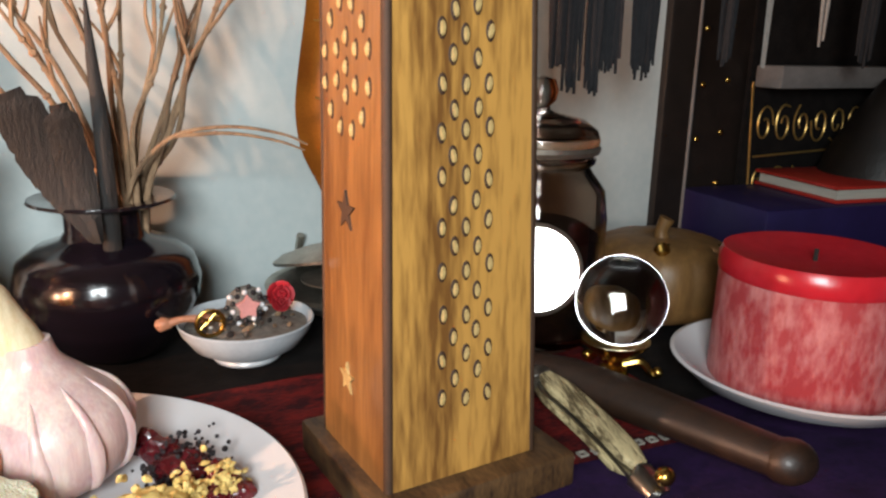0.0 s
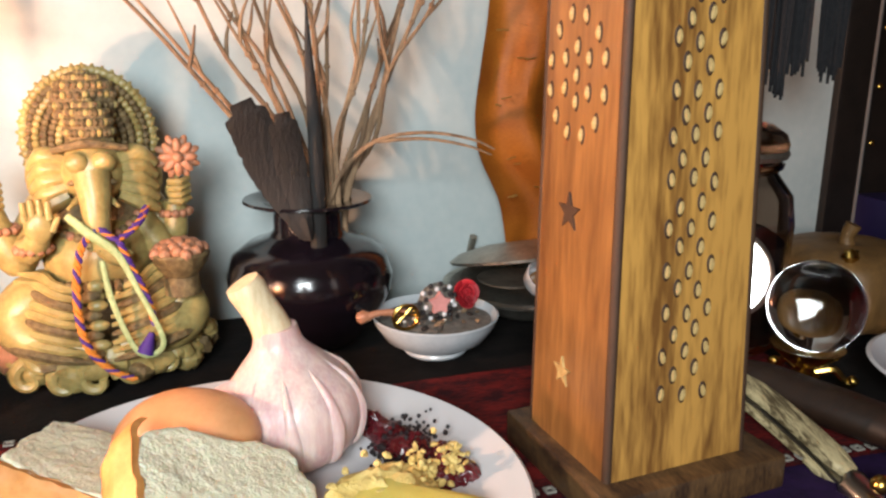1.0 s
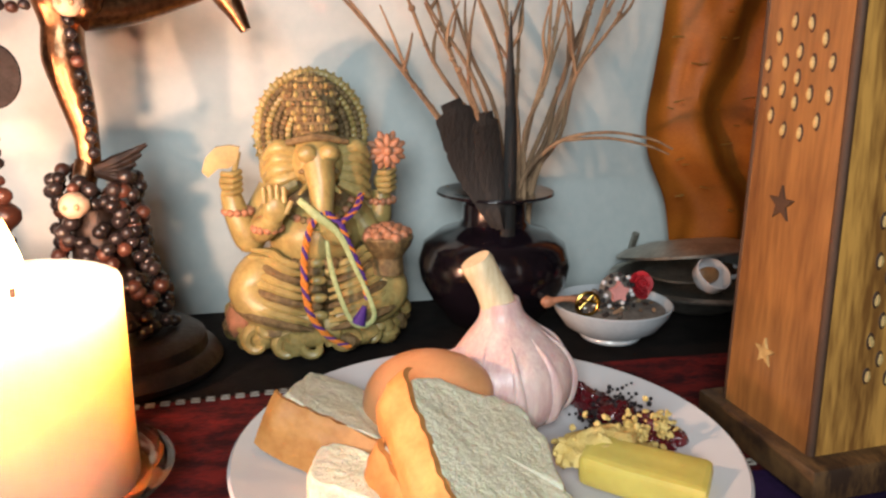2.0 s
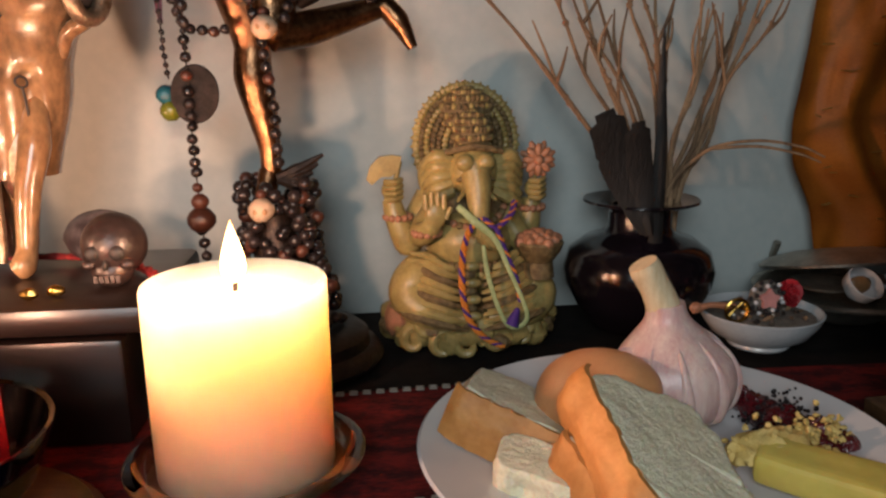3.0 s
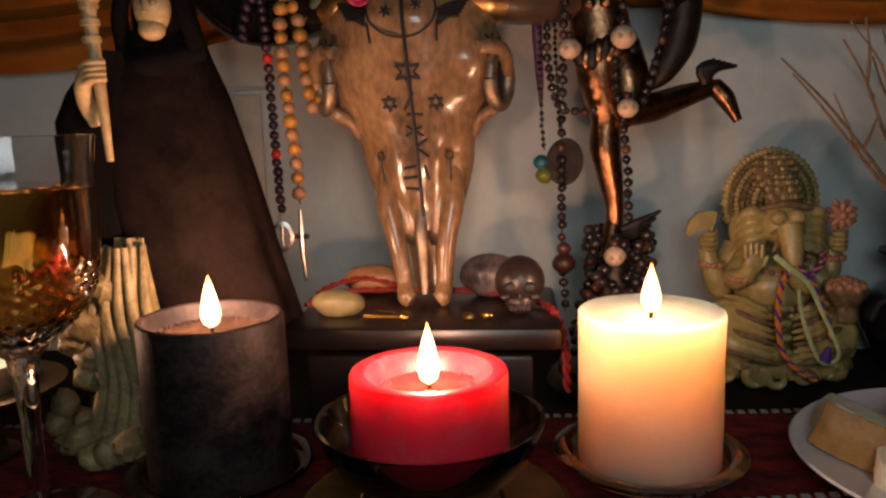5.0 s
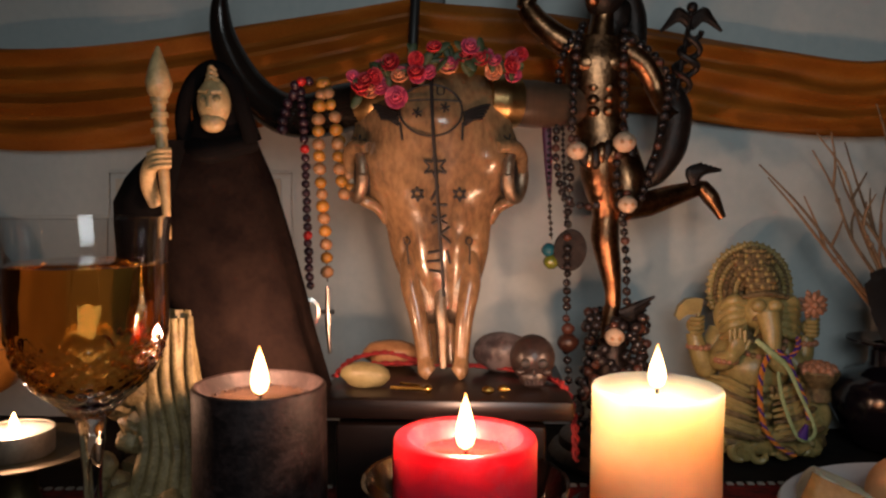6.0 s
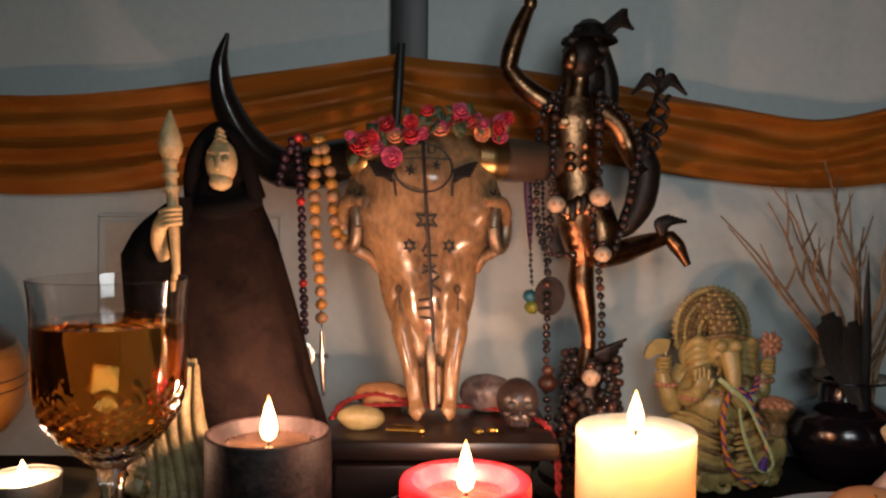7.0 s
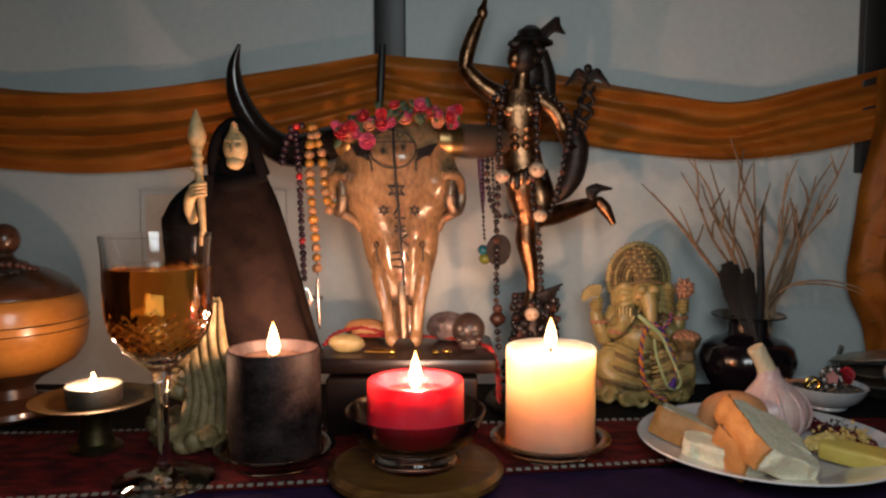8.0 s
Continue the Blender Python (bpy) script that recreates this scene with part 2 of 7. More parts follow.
    pages=mat("book_pages", (0.6, 0.56, 0.48), None, 0.8, scale=200, stretch=(0.2, 0.2, 8)),
    knife_brown=mat("oiled_brown_wood", (0.030, 0.013, 0.006), (0.015, 0.007, 0.004), 0.48, scale=40, stretch=(1, 4, 4), coat=0.1),
    staghorn=mat("stag_horn", (0.55, 0.44, 0.24), (0.10, 0.07, 0.035), 0.4, scale=75, stretch=(4, 0.6, 1), bump=0.8, lo=0.42, hi=0.56),
    amber_wood=mat("amber_wood", (0.16, 0.075, 0.016), (0.055, 0.024, 0.007), 0.30, scale=25, stretch=(1, 6, 1), coat=0.2),
    steel=mat("steel", (0.55, 0.53, 0.48), (0.38, 0.36, 0.33), 0.28, 1.0, scale=90),
    pot=mat("waxed_wood_pot", (0.22, 0.115, 0.038), (0.12, 0.06, 0.02), 0.45, scale=40, stretch=(3, 3, 0.5)),
    mirror=mat("mirror_disc", (0.92, 0.92, 0.92), (0.9, 0.9, 0.9), 0.12, 1.0, scale=3, bump=0),
    dark_fill=mat("dark_herbs", (0.035, 0.024, 0.020), (0.012, 0.008, 0.007), 0.9, scale=160, bump=1.0),
    ash=mat("grey_ash", (0.26, 0.23, 0.20), (0.10, 0.085, 0.07), 0.9, scale=260, bump=1.0),
    flame=flame_glow("flame"),
    pool=glass("molten_wax", (0.95, 0.75, 0.5), 0.05, 1.43),
    glass=glass("clear_glass"),
    smoke_glass=glass("smoked_glass", (0.62, 0.52, 0.45)),
    crystal=glass("crystal", (0.99, 0.98, 0.97), 0.0, 1.52),
    wine=glass("amber_wine", (0.96, 0.42, 0.07), 0.0, 1.34),
)

# ---- mesh helpers ----
ORIGIN = {}


def smooth(pts, n=6):
    """Points along a Catmull-Rom line through pts."""
    pts = [Vector(p) for p in pts]
    if len(pts) < 3:
        return pts
    ext = [2 * pts[0] - pts[1]] + pts + [2 * pts[-1] - pts[-2]]
    out = []
    for i in range(1, len(ext) - 2):
        a, b, c, d = ext[i - 1:i + 3]
        for k in range(n):
            t = k / n
            out.append(0.5 * (2 * b + (c - a) * t + (2 * a - 5 * b + 4 * c - d) * t * t + (3 * b - a - 3 * c + d) * t ** 3))
    return out + [pts[-1]]


def lerp_list(vals, f):
    p = f * (len(vals) - 1)
    i = min(int(p), len(vals) - 2)
    return vals[i] + (vals[i + 1] - vals[i]) * (p - i)


def tube(bm, pts, rads, seg=10, mi=0, n=6, flat=1.0, flat_axis=(0, 1, 0)):
    """A closed tube through pts; rads spread evenly along it. flat: its thickness along flat_axis."""
    line = smooth(pts, n)
    rads = list(rads) if isinstance(rads, (list, tuple)) else [rads, rads]
    rings, up, fa = [], None, Vector(flat_axis)
    for i, p in enumerate(line):
        d = (line[min(i + 1, len(line) - 1)] - line[max(i - 1, 0)]).normalized()
        if up is None:
            up = d.orthogonal().normalized()
        up = (up - d * up.dot(d)).normalized()
        side = d.cross(up)
        r = lerp_list(rads, i / (len(line) - 1))
        ring = []
        for k in range(seg):
            a = 2 * math.pi * k / seg
            o = up * math.cos(a) * r + side * math.sin(a) * r
            if flat != 1.0:
                o -= fa * o.dot(fa) * (1 - flat)
            ring.append(bm.verts.new(p + o))
        rings.append(ring)
    faces = []
    for a, b in zip(rings, rings[1:]):
        for k in range(seg):
            faces.append(bm.faces.new((a[k], a[(k + 1) % seg], b[(k + 1) % seg], b[k])))
    faces.append(bm.faces.new(rings[0][::-1]))
    faces.append(bm.faces.new(rings[-1]))
    for f in faces:
        f.material_index = mi


def ell(bm, c, r, rot=(0, 0, 0), mi=0, u=16, v=10, rough=0.0):
    r = (r, r, r) if isinstance(r, (int, float)) else r
    m = pose(*c, *rot) @ Matrix.Diagonal((*r, 1))
    off = Vector(c) * 90

    def spot(a, b):
        q = Vector((math.sin(b) * math.cos(a), math.sin(b) * math.sin(a), math.cos(b)))
        if rough:
            q *= 1 + rough * noise.noise(q * 2.3 + off)
        return bm.verts.new(m @ q)
    rings = [[spot(2 * math.pi * k / u, math.pi * j / v) for k in range(u)] for j in range(1, v)]
    top, low = spot(0, 0), spot(0, math.pi)
    for k in range(u):
        n = (k + 1) % u
        bm.faces.new((top, rings[0][k], rings[0][n])).material_index = mi
        bm.faces.new((low, rings[-1][n], rings[-1][k])).material_index = mi
        for a, b in zip(rings, rings[1:]):
            bm.faces.new((a[k], b[k], b[n], a[n])).material_index = mi


def lathe(bm, prof, c=(0, 0, 0), seg=48, mi=0, wobble=0.0, sx=1.0, sy=1.0):
    """Turns the outline [(radius, height), ...] about the upright axis through c."""
    c = Vector(c)
    rings = []
    for r, z in prof:
        if r < 1e-6:
            rings.append([bm.verts.new(c + Vector((0, 0, z)))])
            continue
        ring = []
        for k in range(seg):
            a = 2 * math.pi * k / seg
            rr = r * (1 + wobble * noise.noise(Vector((math.cos(a) * 1.7, math.sin(a) * 1.7, z * 40)) + c * 30))
            ring.append(bm.verts.new(c + Vector((rr * math.cos(a) * sx, rr * math.sin(a) * sy, z))))
        rings.append(ring)
    for a, b in zip(rings, rings[1:]):
        for k in range(seg):
            if len(a) == 1 and len(b) == 1:
                continue
            if len(a) == 1:
                f = bm.faces.new((a[0], b[(k + 1) % seg], b[k]))
            elif len(b) == 1:
                f = bm.faces.new((a[k], a[(k + 1) % seg], b[0]))
            else:
                f = bm.faces.new((a[k], a[(k + 1) % seg], b[(k + 1) % seg], b[k]))
            f.material_index = mi


def cuboid(bm, c, s, rot=(0, 0, 0), mi=0, bevel=0.0, taper=1.0):
    m = pose(*c, *rot)
    vs = [bm.verts.new(m @ Vector((x * s[0] / 2, y * s[1] / 2, z * s[2] / 2))) for x in (-1, 1) for y in (-1, 1) for z in (-1, 1)]
    faces = [bm.faces.new([vs[i] for i in q]) for q in ((0, 1, 3, 2), (4, 6, 7, 5), (0, 4, 5, 1), (2, 3, 7, 6), (0, 2, 6, 4), (1, 5, 7, 3))]
    for f in faces:
        f.material_index = mi
    if bevel:
        edges = list({e for f in faces for e in f.edges})
        bmesh.ops.bevel(bm, geom=edges, offset=bevel, segments=2, affect="EDGES", profile=0.5)


def loft(bm, rings, mi=0, cap=True):
    rings = [[bm.verts.new(p) for p in r] for r in rings]
    n = len(rings[0])
    for a, b in zip(rings, rings[1:]):
        for k in range(n):
            bm.faces.new((a[k], a[(k + 1) % n], b[(k + 1) % n], b[k])).material_index = mi
    if cap:
        bm.faces.new(rings[0][::-1]).material_index = mi
        bm.faces.new(rings[-1]).material_index = mi


def thing(name, place, label, category, group="", kind=""):
    ob = new(name)
    ob.empty_display_size = 0.01
    ob.location = place
    ORIGIN[ob] = Vector(place)
    return tagged(ob, label, category, group, kind)


def mesh_of(name, bm, materials, flat=False):
    bmesh.ops.recalc_face_normals(bm, faces=bm.faces[:])
    me = bpy.data.meshes.new(name)
    bm.to_mesh(me)
    bm.free()
    for m in materials if isinstance(materials, (list, tuple)) else [materials]:
        me.materials.append(m)
    if not flat:
        for p in me.polygons:
            p.use_smooth = True
        me.set_sharp_from_angle(angle=radians(40))
    return me


def part(name, bm, material, parent, label="", flat=False):
    """Links a bmesh given in the room's metres as one mesh under parent."""
    o = ORIGIN[parent]
    bmesh.ops.translate(bm, verts=bm.verts[:], vec=-o)
    ob = new(name, mesh_of(name, bm, material, flat))
    ob.parent = parent
    ORIGIN[ob] = o
    return tagged(ob, label)


def solid(name, bm, material, place, label, category, kind="", group="", flat=False):
    """A thing that is one mesh, with its origin at place."""
    place = Vector(place)
    bmesh.ops.translate(bm, verts=bm.verts[:], vec=-place)
    ob = new(name, mesh_of(name, bm, material, flat))
    ob.location = place
    ORIGIN[ob] = place
    return tagged(ob, label, category, group, kind)


def put(name, mesh, parent, at, scale=1.0, rot=(0, 0, 0)):
    """A piece that shares its mesh with others, under parent."""
    ob = new(name, mesh)
    ob.parent = parent
    ob.matrix_basis = pose(*(Vector(at) - ORIGIN[parent]), *rot) @ Matrix.Scale(scale, 4)
    return ob


B = bmesh.new
rnd = random.Random(7)

# ---- room ----
def slab(name, c, s, material, label, category):
    bm = B()
    cuboid(bm, c, s)
    return solid(name, bm, material, c, label, category, "structure", flat=True)


slab("wall_north", (0, WALL + 0.05, 0.45), (4.4, 0.1, 2.5), M["wall"], "pale blue-grey painted wall behind the altar", "wall")
slab("wall_south", (0, -2.65, 0.45), (4.4, 0.1, 2.5), M["plaster"], "plain plaster wall of the room", "wall")
slab("wall_west", (-2.25, -1.0, 0.45), (0.1, 3.2, 2.5), M["plaster"], "plain plaster wall of the room", "wall")
slab("wall_east", (2.25, -1.0, 0.45), (0.1, 3.2, 2.5), M["plaster"], "plain plaster wall of the room", "wall")
slab("floor", (0, -1.0, -0.83), (4.6, 3.4, 0.06), M["floor"], "brown wooden floor boards of the room", "floor")
slab("ceiling", (0, -1.0, 1.73), (4.6, 3.4, 0.06), M["plaster"], "plain white ceiling of the room", "ceiling")

# ---- table and cloths ----
altar = thing("altar_table", (0, 0.4, -0.8), "long altar table hidden under a black cloth", "table")
bm = B()
cuboid(bm, (-0.1, 0.345, TOP - 0.022), (2.1, 0.52, 0.03), bevel=0.003)
part("tabletop", bm, M["box"], altar)
for lx in (-1.1, 0.9):
    for ly in (0.12, 0.57):
        bm = B()
        cuboid(bm, (lx, ly, -0.417), (0.05, 0.05, 0.765), bevel=0.003)
        part("leg", bm, M["box"], altar)


def cloth(bm, x0, x1, y0, y1, z, nx, ny, amp, edge=lambda x: (0, 0), drop=0.0):
    """A thin, slightly rumpled sheet on the table; edge(x) shifts its front and back edges."""
    def h(x, y):
        return z + amp * (noise.noise(Vector((x * 14, y * 14, 3))) + 0.5 * noise.noise(Vector((x * 45, y * 45, 9))))
    top = []
    for j in range(ny + 1):
        row = []
        for i in range(nx + 1):
            x = x0 + (x1 - x0) * i / nx
            a, b = edge(x)
            y = y0 + a + (y1 + b - y0 - a) * j / ny
            row.append(Vector((x, y, h(x, y))))
        top.append(row)
    if drop:
        for k in range(1, 7):
            top.insert(0, [Vector((p.x, p.y - 0.004 * min(k, 2) - 0.006 * math.sin(p.x * 60) * k / 6, z - drop * k / 6)) for p in top[k - 1 if k > 1 else 0]] if k == 1 else [Vector((p.x, p.y, z - drop * k / 6)) for p in top[0]])
    up = [[bm.verts.new(p) for p in r] for r in top]
    lo = [[bm.verts.new(p - Vector((0, 0, 0.0012))) for p in r] for r in top]
    for a, b, a2, b2 in zip(up, up[1:], lo, lo[1:]):
        for i in range(nx):
            bm.faces.new((a[i], a[i + 1], b[i + 1], b[i]))
            bm.faces.new((a2[i], b2[i], b2[i + 1], a2[i + 1]))


bm = B()
cloth(bm, -1.15, 0.95, 0.085, 0.604, TOP - 0.0038, 120, 40, 0.0006, drop=0.22)
solid("black_table_cloth", bm, M["black_cloth"], (-0.1, 0.345, TOP), "black cotton cloth spread over the altar table", "tablecloth")
bm = B()
cloth(bm, -1.1, 0.9, 0.078, 0.33, TOP - 0.0018, 160, 24, 0.0006, edge=lambda x: (0, 0.02 * math.sin(x * 3)), drop=0.10)
solid("purple_table_cloth", bm, M["purple"], (-0.1, 0.2, TOP), "deep purple cloth laid along the front of the altar", "tablecloth")


def runner_edges(x):
    return 0.16 * (x + 0.25) if x < 0.12 else 0.06 - 0.1 * (x - 0.12), -0.25 * max(0, x - 0.33) + 0.08 * min(0.1, x) * 0.9


FRONT, BACK = 0.288, 0.449
runner = thing("table_runner", (-0.2, 0.36, TOP), "dark red patterned runner with white woven trim across the altar", "table runner")
bm = B()
cloth(bm, -0.95, 0.44, FRONT, BACK, TOP + 0.0010, 160, 30, 0.0007, edge=runner_edges)
part("runner_cloth", bm, M["red_cloth"], runner)
for which, base in ((0, FRONT), (1, BACK)):
    bm = B()
    x = -0.94
    while x < (0.43 if which == 0 else 0.10):
        y = base + runner_edges(x)[which] + (0.003 if which == 0 else -0.003)
        hz = TOP + 0.0022 + 0.0007 * (noise.noise(Vector((x * 14, y * 14, 3))))
        for ox, oy, w, d in ((0, 0.0016, 0.0042, 0.0009), (0, -0.0016, 0.0042, 0.0009), (-0.0018, 0, 0.0009, 0.0026), (0.0018, 0, 0.0009, 0.0026)):
            cuboid(bm, (x + ox, y + oy, hz), (w, d, 0.0009))
        x += 0.0072
    tagged(part("woven_trim", bm, M["trim"], runner, "row of small white woven squares", flat=True), kind="stuff")

# ---- on the wall ----
def swag(name, x0, x1, tops, bots, label, folds=5, y=WALL - 0.012):
    """A gathered scarf hung on the wall, its upper and lower edges through tops and bots."""
    bm = B()
    nx, nz = 90, 26
    fr, bk = [], []
    for i in range(nx + 1):
        u = i / nx
        x = x0 + (x1 - x0) * u
        zt, zb = lerp_list(tops, u), lerp_list(bots, u)
        rf, rb = [], []
        for j in range(nz + 1):
            v = j / nz
            z = zb + (zt - zb) * v
            d = 0.0055 * math.sin(folds * 2 * math.pi * v + 1.3 * math.sin(u * 5) + 2.5 * noise.noise(Vector((u * 4, v * 2, x0))))
            d += 0.004 * noise.noise(Vector((u * 9, v * 5, 4)))
            rf.append(bm.verts.new((x, y - 0.008 + d, z)))
            rb.append(bm.verts.new((x, y - 0.005 + d, z)))
        fr.append(rf)
        bk.append(rb)
    for i in range(nx):
        for j in range(nz):
            bm.faces.new((fr[i][j], fr[i + 1][j], fr[i + 1][j + 1], fr[i][j + 1]))
            bm.faces.new((bk[i][j], bk[i][j + 1], bk[i + 1][j + 1], bk[i + 1][j]))
    return bm


SWAG_L = smooth([(0, 0, 0.345), (0, 0, 0.338), (0, 0, 0.329), (0, 0, 0.315), (0, 0, 0.332), (0, 0, 0.356)], 6)
SWAG_L2 = smooth([(0, 0, 0.245), (0, 0, 0.242), (0, 0, 0.238), (0, 0, 0.228), (0, 0, 0.242), (0, 0, 0.284)], 6)
SWAG_R = smooth([(0, 0, 0.356), (0, 0, 0.347), (0, 0, 0.334), (0, 0, 0.317), (0, 0, 0.302), (0, 0, 0.320), (0, 0, 0.342)], 6)
SWAG_R2 = smooth([(0, 0, 0.286), (0, 0, 0.268), (0, 0, 0.261), (0, 0, 0.248), (0, 0, 0.240), (0, 0, 0.249), (0, 0, 0.268)], 6)
scarf = thing("wall_scarf", (-0.19, WALL - 0.02, 0.3), "long orange gauze scarf swagged along the wall", "scarf")
part("left_swag", swag("a", -1.0, -0.190, [p.z for p in SWAG_L], [p.z for p in SWAG_L2], "", 4), M["orange"], scarf)
part("right_swag", swag("b", -0.188, 0.375, [p.z for p in SWAG_R], [p.z for p in SWAG_R2], "", 3), M["orange"], scarf)
bm = B()
tail_l = smooth([(0.345, 0, 0.335), (0.340, 0, 0.26), (0.330, 0, 0.19), (0.320, 0, 0.135), (0.322, 0, 0.095), (0.340, 0, 0.055), (0.345, 0, 0.02)], 6)
rows = []
for p in tail_l:
    f, b = [], []
    for k in range(29):
        u = k / 28
        x = p.x + (0.16 + 0.3 * max(0, 0.1 - abs(p.z - 0.1))) * u * 0.75
        d = 0.007 * math.sin(u * 15 + 2 * noise.noise(Vector((u * 3, p.z * 12, 1)))) + 0.004 * noise.noise(Vector((u * 8, p.z * 30, 2)))
        f.append(bm.verts.new((x, WALL - 0.030 + d, p.z)))
        b.append(bm.verts.new((x, WALL - 0.0275 + d, p.z)))
    rows.append((f, b))
for (f, b), (f2, b2) in zip(rows, rows[1:]):
    for k in range(28):
        bm.faces.new((f[k], f[k + 1], f2[k + 1], f2[k]))
        bm.faces.new((b[k], b2[k], b2[k + 1], b[k + 1]))
part("hanging_tail", bm, M["orange"], scarf, "orange gauze tail hanging down with gold threads")
for k in range(26):
    bm = B()
    gx, gz = rnd.uniform(0.325, 0.43), rnd.uniform(0.04, 0.24)
    tube(bm, [(gx, WALL - 0.0395, gz), (gx + rnd.uniform(0.004, 0.010), WALL - 0.0395, gz + rnd.uniform(-0.002, 0.002))], 0.0005, 5)
    part("gold_thread", bm, M["gold_thread"], scarf)

for nm, px, z0, wdt in (("wall_post", -0.181, 0.346, 0.034), ("wall_post", 0.354, 0.225, 0.036)):
    bm = B()
    cuboid(bm, (px, WALL - 0.007, (z0 + 1.2) / 2), (wdt, 0.014, 1.2 - z0), bevel=0.002)
    solid(nm, bm, M["pole"], (px, WALL - 0.007, z0), "narrow dark post fixed upright on the wall", "post", "structure")
bm = B()
tube(bm, [(-0.188, WALL - 0.026, 0.365), (-0.190, WALL - 0.027, 0.325), (-0.192, WALL - 0.026, 0.285)], [0.004, 0.0045, 0.003], 10)
solid("scarf_tie", bm, M["pole"], (-0.19, WALL - 0.02, 0.3), "dark cord tying the scarf to the post", "tie")

sheet = thing("wall_paper_sheet", (-0.385, WALL - 0.003, 0.14), "cream paper sheet in a thin clear sleeve on the wall", "paper")
bm = B()
cuboid(bm, (-0.386, WALL - 0.002, 0.118), (0.150, 0.002, 0.172))
part("paper", bm, M["paper"], sheet)
bm = B()
for a, b in (((-0.466, 0.209), (-0.300, 0.209)), ((-0.466, 0.209), (-0.470, 0.05)), ((-0.300, 0.209), (-0.300, 0.05))):
    tube(bm, [(a[0], WALL - 0.004, a[1]), (b[0], WALL - 0.004, b[1])], 0.0007, 6)
part("sleeve_edge", bm, M["glass"], sheet)


# ---- candles ----
def flame(parent, x, y, z, h=0.024, w=0.0052):
    bm = B()
    lathe(bm, [(0, 0), (w * 0.75, h * 0.10), (w, h * 0.26), (w * 0.86, h * 0.45), (w * 0.5, h * 0.70), (w * 0.2, h * 0.88), (0, h)], (x, y, z), 20)
    f = part("flame", bm, M["flame"], parent, "burning candle flame")
    f.visible_shadow = False


def candle(name, x, y, z0, z1, r, wax, label, well=0.008, rim=0.006, lit=True, wob=0.012, fh=0.024, molten=False):
    c = thing(name, (x, y, z0), label, "candle")
    h = z1 - z0
    bm = B()
    lathe(bm, [(0, 0), (r * 0.97, 0), (r, 0.002), (r * 1.005, h * 0.3), (r, h * 0.7), (r, h - 0.0022), (r - 0.0006, h - 0.0006), (r - 0.0018, h), (r - rim * 0.7, h - 0.0006), (r - rim, h - well * 0.4),
               (r - rim - 0.003, h - well * 0.85), (r * 0.4, h - well), (0, h - well)], (x, y, z0), 64, wobble=wob)
    part("wax_body", bm, wax, c)
    if molten:
        bm = B()
        lathe(bm, [(0, h - well + 0.0004), (r - rim - 0.003, h - well * 0.85 + 0.0004), (r - rim - 0.0026, h - well * 0.8), (0, h - well * 0.78)], (x, y, z0), 40)
        pl = part("molten_pool", bm, M["pool"], c, "clear molten wax round the wick")
        pl.visible_shadow = False
        bm = B()
        for k in range(110):
            a, q = rnd.uniform(0, 2 * math.pi), r - rim - 0.0035 - abs(rnd.gauss(0, 0.0022))
            ell(bm, (x + q * math.cos(a), y + q * math.sin(a), z1 - well * 0.80), rnd.uniform(0.0004, 0.0010), u=7, v=5)
        tagged(part("wax_bubbles", bm, wax, c, "tiny glossy bubbles round the molten wax"), kind="stuff")
    bm = B()
    zw = z1 - well
    tube(bm, [(x, y, zw - 0.002), (x + 0.0005, y, zw + 0.006), (x + 0.002, y - 0.001, zw + 0.010)], [0.0011, 0.001, 0.0008], 8)
    wick = part("wick", bm, M["wick"], c)
    if lit:
        flame(wick, x, y, zw + 0.003, fh)
    return c


def dish(name, x, y, z0, r, h, foot, material, label, category, wall=0.003, seg=64):
    bm = B()
    lathe(bm, [(0, 0), (foot, 0), (foot, 0.0015), (foot * 1.06, 0.002), (r * 0.88, h * 0.55), (r, h), (r - wall * 0.7, h + 0.0006), (r * 0.86 - wall * 0.5, h * 0.55 + wall), (foot, wall + 0.0015), (0, wall + 0.001)], (x, y, z0), seg)
    return solid(name, bm, material, (x, y, z0), label, category)


dish("glass_saucer", -0.032, 0.363, TOP + 0.002, 0.050, 0.013, 0.034, M["smoke_glass"], "low smoked glass saucer under the cream candle", "saucer", 0.005)
candle("pillar_candle", -0.032, 0.363, TOP + 0.0085, 0.0810, 0.0367, M["white_wax"], "thick cream pillar candle burning with a bright flame", well=0.005, rim=0.004, fh=0.026)
dish("glass_saucer", -0.2555, 0.339, TOP + 0.002, 0.048, 0.013, 0.034, M["smoke_glass"], "low smoked glass saucer under the black candle", "saucer", 0.005)
candle("pillar_candle", -0.2555, 0.339, TOP + 0.0085, 0.0850, 0.0367, M["black_wax"], "rough black pillar candle burning with molten rim", well=0.010, rim=0.005, wob=0.03, fh=0.028, molten=True)

coaster = thing("wooden_coaster", (-0.141, 0.307, TOP + 0.002), "round amber-brown wooden coaster on the runner", "coaster")
bm = B()
lathe(bm, [(0, 0), (0.062, 0), (0.0665, 0.003), (0.0665, 0.007), (0.062, 0.011), (0.059, 0.0098), (0.052, 0.011), (0, 0.011)], (-0.141, 0.307, TOP + 0.002), 64)
part("disc", bm, M["amber_wood"], coaster)
bowl2 = thing("glass_bowl", (-0.141, 0.307, TOP + 0.0135), "footed smoked glass bowl holding the red candle", "bowl")
bm = B()
